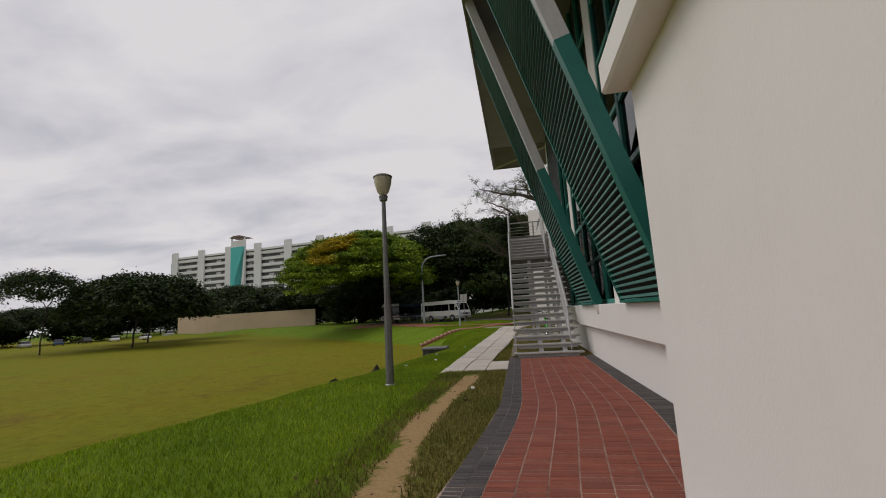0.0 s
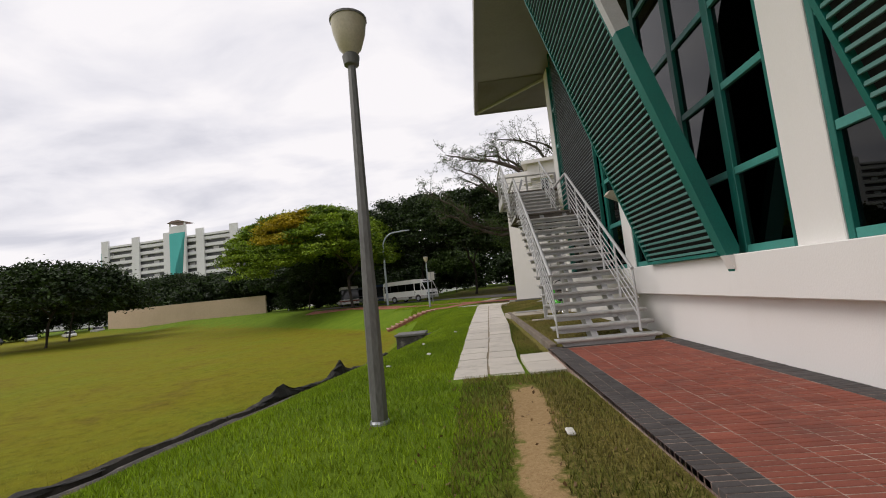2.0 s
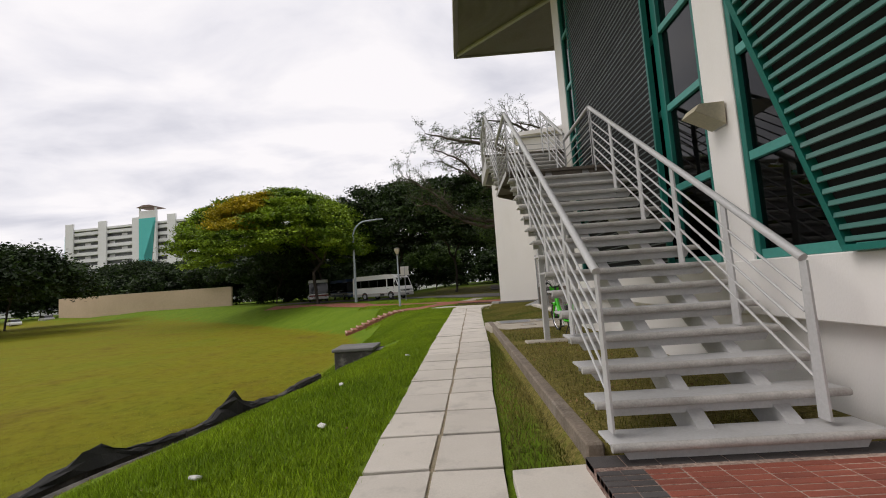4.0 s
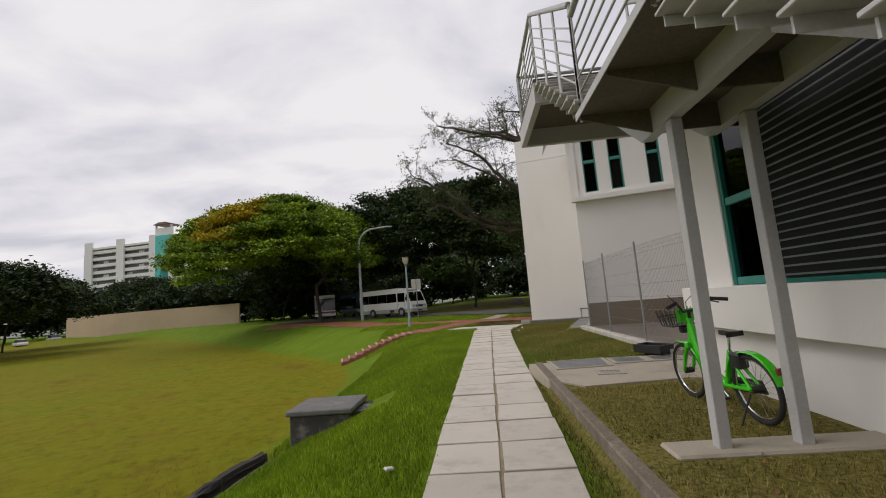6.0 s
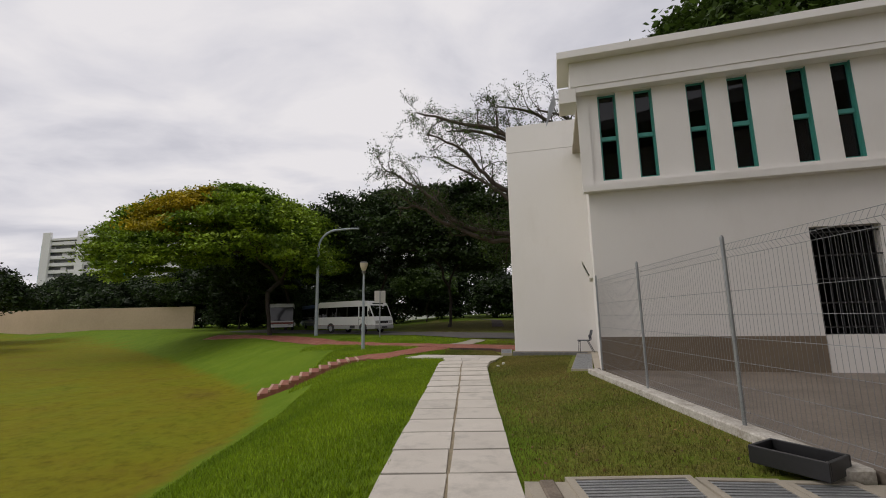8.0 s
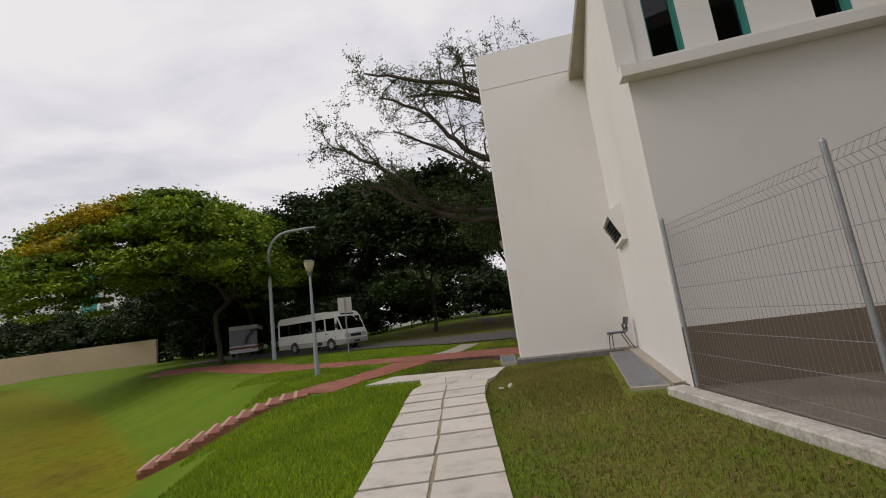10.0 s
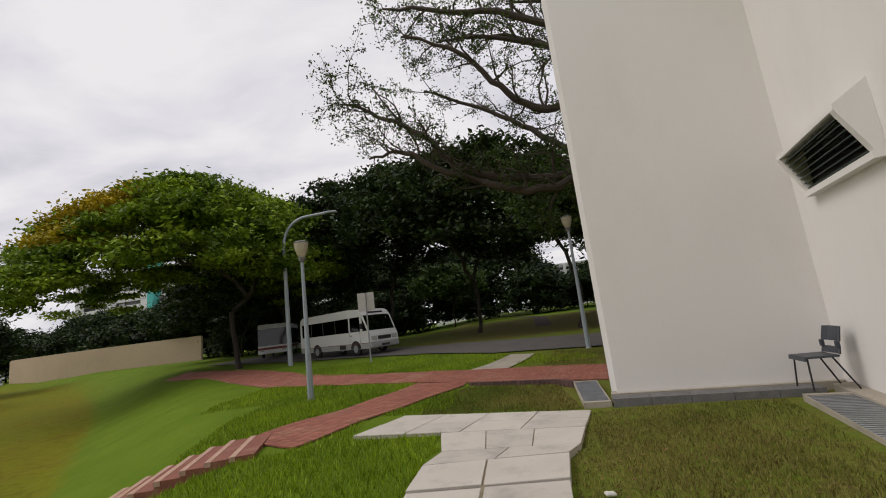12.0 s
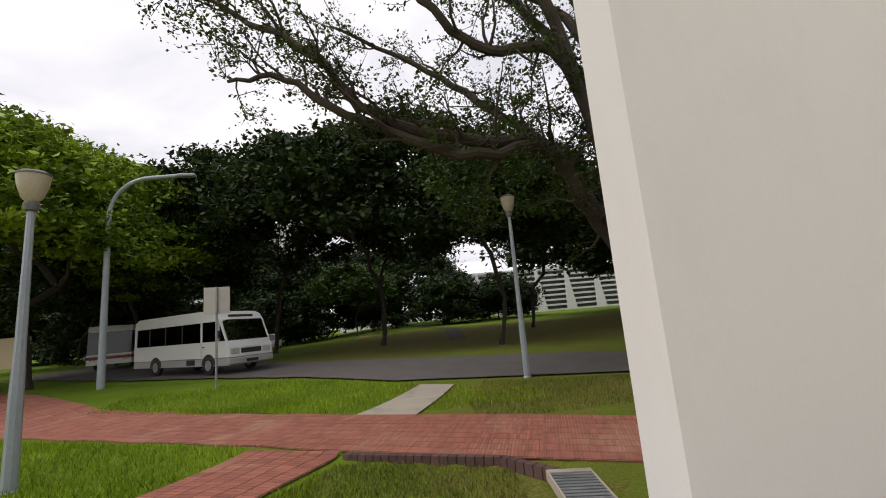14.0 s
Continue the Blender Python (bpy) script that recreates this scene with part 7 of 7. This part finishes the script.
def brick_walk():
    """Red paving bricks in columns with dark brick borders, raised above the slabs."""
    rng = random.Random(8)
    y0, y1 = -3.0, 12.42
    bed = Kit().box(-0.42, 6.5, -0.35, 1.895, 12.62, -0.0645).prism([(-1.2, y0), (0.965, y0), (0.965, 3.35), (1.895, 3.35), (1.895, 6.5), (-0.42, 6.5), (-0.60, 4.6), (-0.78, 3.3), (-1.0, 1.5)], -0.35, -0.0645)
    walk_bed = structure("brick_walk", bed, M_MORTAR, "raised walk of red paving bricks with charcoal borders", "pavement")
    W, D = 0.243, 0.0765
    red, rest, dark = [], Kit(), Kit()

    def brick(kit, x, y, w, d, z):
        e = 0.004
        kit.add([(x, y, z - 0.05), (x + w, y, z - 0.05), (x + w, y + d, z - 0.05), (x, y + d, z - 0.05), (x, y, z - e), (x + w, y, z - e), (x + w, y + d, z - e), (x, y + d, z - e),
                 (x + e, y + e, z), (x + w - e, y + e, z), (x + w - e, y + d - e, z), (x + e, y + d - e, z)],
                [(0, 1, 5, 4), (1, 2, 6, 5), (2, 3, 7, 6), (3, 0, 4, 7), (4, 5, 9, 8), (5, 6, 10, 9), (6, 7, 11, 10), (7, 4, 8, 11), (8, 9, 10, 11)])

    one = Kit()
    brick(one, 0, 0, W - 0.010, D - 0.012, 0.0)
    shared = one.mesh("brick", M_BRICK)
    cols = 7
    x0 = -0.10
    rows = int((y1 - y0) / D)
    picked = 0
    shift = lambda y: -0.40 * float(smoothstep(7.0, 2.0, y))
    for j in range(rows):
        y = y0 + j * D
        more = 1 if y < 4.0 else 0
        for i in range(cols + more):
            x = x0 + i * W + shift(y)
            if y < 3.35 and x + W > 0.96:
                continue
            if 7.8 < y < 11.6 and picked < 300:
                part("brick", shared, None, walk_bed, m=pose(x, y, -0.06 + rng.uniform(-0.002, 0.002), rng.uniform(-0.5, 0.5), rng.uniform(-0.4, 0.4), 0))
                picked += 1
            else:
                brick(rest, x, y, W - 0.010, D - 0.012, -0.06 + rng.uniform(-0.002, 0.002))
        brick(dark, -0.42 + shift(y), y, 0.155, D - 0.011, -0.06 + rng.uniform(-0.002, 0.002))
        brick(dark, -0.262 + shift(y), y, 0.155, D - 0.011, -0.06 + rng.uniform(-0.002, 0.002))
        if y > 3.35:
            brick(dark, x0 + cols * W + 0.004 + shift(y), y, 0.29 - shift(y), D - 0.011, -0.06 + rng.uniform(-0.002, 0.002))
    for i in range(10):
        brick(dark, -0.42 + i * 0.232, y1 + 0.004, 0.226, 0.19, -0.06 + rng.uniform(-0.002, 0.002))
    tagged(part("red_bricks", rest, M_BRICK_J, walk_bed), kind="stuff")
    tagged(part("border_bricks", dark, M_BRICK_DK, walk_bed, "charcoal border bricks"), kind="stuff")
    structure("walk_grate", Kit().box(0.70, 2.4, -0.056, 0.95, 3.2, -0.045), M_GALV, "dull steel drain strip beside the wall", "drain")


brick_walk()


def brick_band(name, left, right, lift, label, picked_from=None, along=0.075, width=0.225):
    """A brick path laid across its run, draped on the ground."""
    rng = random.Random(len(name))
    a0, b0 = [Vector((*p, 0)) for p in left], [Vector((*p, 0)) for p in right]
    bed = structure(name, ribbon(left, right, lift, 60, 6), M_MORTAR_RED, label, "path")
    rest = Kit()
    count = 0

    def at(line, s):
        seg = s * (len(line) - 1)
        i = min(int(seg), len(line) - 2)
        return line[i].lerp(line[i + 1], seg - i)

    total = sum((q - p).length for p, q in zip(a0, a0[1:]))
    n = int(total / along)
    for i in range(n):
        s0, s1 = i / n, (i + 0.90) / n
        w = (at(a0, s0) - at(b0, s0)).length
        m = max(1, int(w / width))
        for j in range(m):
            t0, t1 = (j + 0.03) / m, (j + 0.97) / m
            c = [at(a0, s0).lerp(at(b0, s0), t0), at(a0, s0).lerp(at(b0, s0), t1), at(a0, s1).lerp(at(b0, s1), t1), at(a0, s1).lerp(at(b0, s1), t0)]
            zz = [float(ground_height(p.x, p.y)) + lift + 0.012 for p in c] if i % 1 == 0 else None
            rest.add([(p.x, p.y, z) for p, z in zip(c, zz)] + [(p.x, p.y, z - 0.03) for p, z in zip(c, zz)], [(0, 1, 2, 3), (0, 4, 5, 1), (1, 5, 6, 2), (2, 6, 7, 3), (3, 7, 4, 0)])
    tagged(part("bricks", rest, M_BRICK_BAND, bed), kind="stuff")


M_BRICK_BAND = mat("weathered_path_brick", (0.37, 0.135, 0.085), (0.24, 0.08, 0.055), scale=4, fine=70, rough=0.85, bump=0.25, bump_scale=140, contrast=0.8, stain=(0.44, 0.27, 0.17), stain_scale=0.7, stain_amount=0.6, per_island=0.18)
M_MORTAR_RED = mat("sandy_joint_mortar", (0.60, 0.48, 0.38), (0.20, 0.11, 0.075), scale=0.8, fine=30, rough=0.95, bump=0.2)
brick_band("brick_path_cross", [(3.4, 38.9), (0.75, 40.15), (-2.1, 41.5), (-9.5, 45.4)], [(4.2, 40.6), (1.4, 42.1), (-1.2, 43.4), (-8.6, 47.5)], 0.02, "cross path of red paving bricks with pale joints")
brick_band("brick_path_far", [(-9.5, 45.4), (-15, 50.2), (-24, 58)], [(-8.6, 47.5), (-14, 52.2), (-23.4, 59.6)], 0.02, "far stretch of the red brick path", along=0.2, width=0.45)
brick_band("brick_path_link", [(-5.50, 37.3), (-2.87, 41.65)], [(-4.05, 36.55), (-1.45, 41.15)], 0.03, "sloping link of red paving bricks from the steps")


def bank_steps():
    """Brick steps down the bank to the pitch."""
    t = thing("brick_steps", "red brick steps down the grass bank to the pitch", "steps")
    a, b = Vector((-8.5, 35.75, 0)), Vector((-4.8, 36.93, 0))
    d = (b - a).normalized()
    o = Vector((d.y, -d.x, 0))
    n = 11
    for i in range(n):
        p, q = a.lerp(b, i / n), a.lerp(b, (i + 1.02) / n)
        z = max(float(ground_height(*v.to_2d())) for v in (q + o * 0.6, q - o * 0.6)) + 0.05
        c = [p + o * 0.7, q + o * 0.7, q - o * 0.7, p - o * 0.7]
        part("step", Kit().prism([(v.x, v.y) for v in c], z - 0.45, z), M_BRICK_STEP, t)
        part("nosing", Kit().prism([(v.x, v.y) for v in (p + o * 0.71 - d * 0.01, p + o * 0.71 + d * 0.08, p - o * 0.71 + d * 0.08, p - o * 0.71 - d * 0.01)], z - 0.07, z + 0.006), M_NOSING, t, "pale worn nosing")


M_BRICK_STEP = mat("red_step_brick", (0.30, 0.11, 0.07), (0.21, 0.075, 0.05), scale=5, fine=60, rough=0.85, bump=0.3, stain=(0.36, 0.22, 0.15), stain_scale=2.5)
M_NOSING = mat("pale_step_nosing", (0.56, 0.37, 0.27), (0.42, 0.25, 0.18), scale=6, fine=60, rough=0.85, bump=0.2)
bank_steps()


def retaining_edge():
    """The low dark brick edge where the lawn lies below the cross path."""
    t = thing("brick_edging", "low dark brick edging between the lawn and the brick path", "edging")
    pts = [Vector((-1.35, 41.05, 0)), Vector((0.72, 40.10, 0)), Vector((1.25, 39.35, 0))]
    for a, b in zip(pts, pts[1:]):
        n = int((b - a).length / 0.115)
        d = (b - a).normalized()
        o = Vector((d.y, -d.x, 0)) * 0.11
        for i in range(n):
            p, q = a.lerp(b, i / n), a.lerp(b, (i + 0.9) / n)
            z = -0.055
            part("brick", Kit().prism([(v.x, v.y) for v in (p, p + o, q + o, q)], z - 0.3, z), M_BRICK_DKO, t)


M_BRICK_DKO = mat("dark_edging_brick", (0.12, 0.06, 0.05), (0.07, 0.04, 0.035), scale=5, fine=60, rough=0.85, bump=0.3, per_object=0.2)
retaining_edge()


# ---- grass blades ----
def grass(name, label, areas, material, seed):
    g = np.random.default_rng(seed)
    P, H = [], []
    for x0, x1, y0, y1, n, h, keep in areas:
        x, y = g.uniform(x0, x1, n), g.uniform(y0, y1, n)
        ok = keep(x, y)
        P.append(np.stack([x[ok], y[ok]], 1))
        H.append(h * g.uniform(0.5, 1.4, ok.sum()))
    p, h = np.vstack(P), np.concatenate(H)
    z = ground_height(p[:, 0], p[:, 1])
    n = len(p)
    a = g.uniform(0, 2 * np.pi, n)
    w = h * 0.07 + 0.0025
    lean = g.uniform(0.1, 0.9, n) * h
    la = g.uniform(0, 2 * np.pi, n)
    c, s = np.cos(a), np.sin(a)
    v = np.stack([np.stack([p[:, 0] - c * w, p[:, 1] - s * w, z - 0.01], 1), np.stack([p[:, 0] + c * w, p[:, 1] + s * w, z - 0.01], 1), np.stack([p[:, 0] + np.cos(la) * lean, p[:, 1] + np.sin(la) * lean, z + h], 1)], 1).reshape(-1, 3)
    me = bpy.data.meshes.new(name)
    me.vertices.add(n * 3)
    me.vertices.foreach_set("co", v.ravel())
    me.loops.add(n * 3)
    me.loops.foreach_set("vertex_index", np.arange(n * 3, dtype=np.int32))
    me.polygons.add(n)
    me.polygons.foreach_set("loop_start", np.arange(0, n * 3, 3, dtype=np.int32))
    me.polygons.foreach_set("loop_total", np.full(n, 3, dtype=np.int32))
    me.materials.append(material)
    me.update(calc_edges=True)
    tagged(new(name, me), label, "grass", kind="stuff")


def on_bank(x, y):
    lim = np.where(y < 10.5, -1.75 + 0.25 * np.sin(y * 3.1), np.interp(y, EDGE_Y, EDGE_L) + 0.06 * np.sin(y * 9.0) - 0.01)
    return (x < lim) & (bank_distance(x, y) > 0.35) & ~((x > -5.4) & (x < -3.3) & (y > 22.7) & (y < 23.95))


def off_paths(x, y):
    link = ((np.abs((x + 4.75) * 0.863 - (y - 36.9) * 0.504) < 0.85) & (y > 36.3)) | ((np.abs((y - 35.75) - 0.319 * (x + 8.5)) < 0.8) & (x < -4.6))
    cross = ((y - 40.15) + 0.49 * (x - 0.75) > -0.1) & ((y - 42.1) + 0.49 * (x - 1.4) < 0.1)
    return ~(link & (x > -8.7) & (y < 43)) & ~cross


grass("bank_grass", "lush green grass blades on the bank beside the path", [
    (-6.5, -1.5, 1.0, 12.0, 70000, 0.055, on_bank), (-6.0, -1.8, 12.0, 24.0, 120000, 0.06, on_bank), (-6.0, -1.6, 24.0, 34.5, 80000, 0.06, on_bank),
    (-7.0, -1.4, 34.5, 41.0, 30000, 0.09, lambda x, y: on_bank(x, y) & off_paths(x, y) & ~((x > -3.2) & (y > 36.75 - 0.2 * (x + 3.15)) & (y < 38.2)) & (x < np.where(y > 36.4, -1.6, -1.45))),
    (-9.0, -3.0, 41.0, 46.0, 20000, 0.08, off_paths), (-9.0, 2.5, 43.2, 49.0, 24000, 0.09, lambda x, y: off_paths(x, y) & ((y - 46.8) + 0.7 * (x + 0.7) < -0.2) & ~((x > -1.7 + (y - 43) * 0.5) & (x < -0.3 + (y - 43) * 0.45)))], M_GRASS_LUSH, 1)
grass("pitch_grass", "short yellowing turf blades at the near edge of the pitch", [
    (-13.0, -4.0, 4.0, 26.0, 90000, 0.03, lambda x, y: (bank_distance(x, y) < 0.45 + 0.25 * np.sin(y * 5.0) * np.sin(y * 1.7)) & (np.modf(np.abs(np.sin(x * 12.99 + y * 78.23)) * 4375.85)[0] < np.exp(np.minimum(bank_distance(x, y), 0) / 1.6) * smoothstep(26.0, 22.0, y) * smoothstep(4.0, 7.0, y)))], M_GRASS_PITCH, 3)
grass("lawn_grass", "short dry green and straw-coloured grass on the worn lawn", [
    (-2.0, -0.45, 1.5, 11.0, 26000, 0.05, lambda x, y: (np.abs(x + 1.32 - 0.12 * np.sin(y * 0.8)) > 0.18) | (y > 10.2)),
    (-1.0, -0.38, 12.7, 23.4, 15000, 0.045, lambda x, y: (x > np.interp(y, EDGE_Y, EDGE_R) + 0.03)),
    (-0.22, 1.6, 13.0, 21.1, 15000, 0.04, lambda x, y: ~((y > 18.1) & (y < 18.6))),
    (-0.6, 2.33, 23.75, 36.2, 60000, 0.04, lambda x, y: (x > np.interp(y, EDGE_Y, EDGE_R) + 0.03) & (x < 2.3 - 0.0 * y) & ~((y > 31.2) & (x > 1.95 + (y - 31.5) * 0.31))),
    (0.6, 3.6, 31.0, 36.9, 26000, 0.04, lambda x, y: (y < 37.2 - 0.23 * x - 0.0) & (x > 0.7 + (36.4 - y) * -0.2) & (x < 1.95 + (y - 31.5) * 0.31)),
    (-2.2, 0.9, 37.2, 40.8, 24000, 0.05, lambda x, y: off_paths(x, y) & (y > 38.15 - 0.31 * (x + 2.5)) & (x < 0.75)),
    (0.8, 5.0, 42.0, 46.5, 12000, 0.06, lambda x, y: off_paths(x, y) & (x > 0.6 + (y - 43) * 0.35) & (y < 46.3 - 0.3 * x))], M_GRASS_WORN, 2)
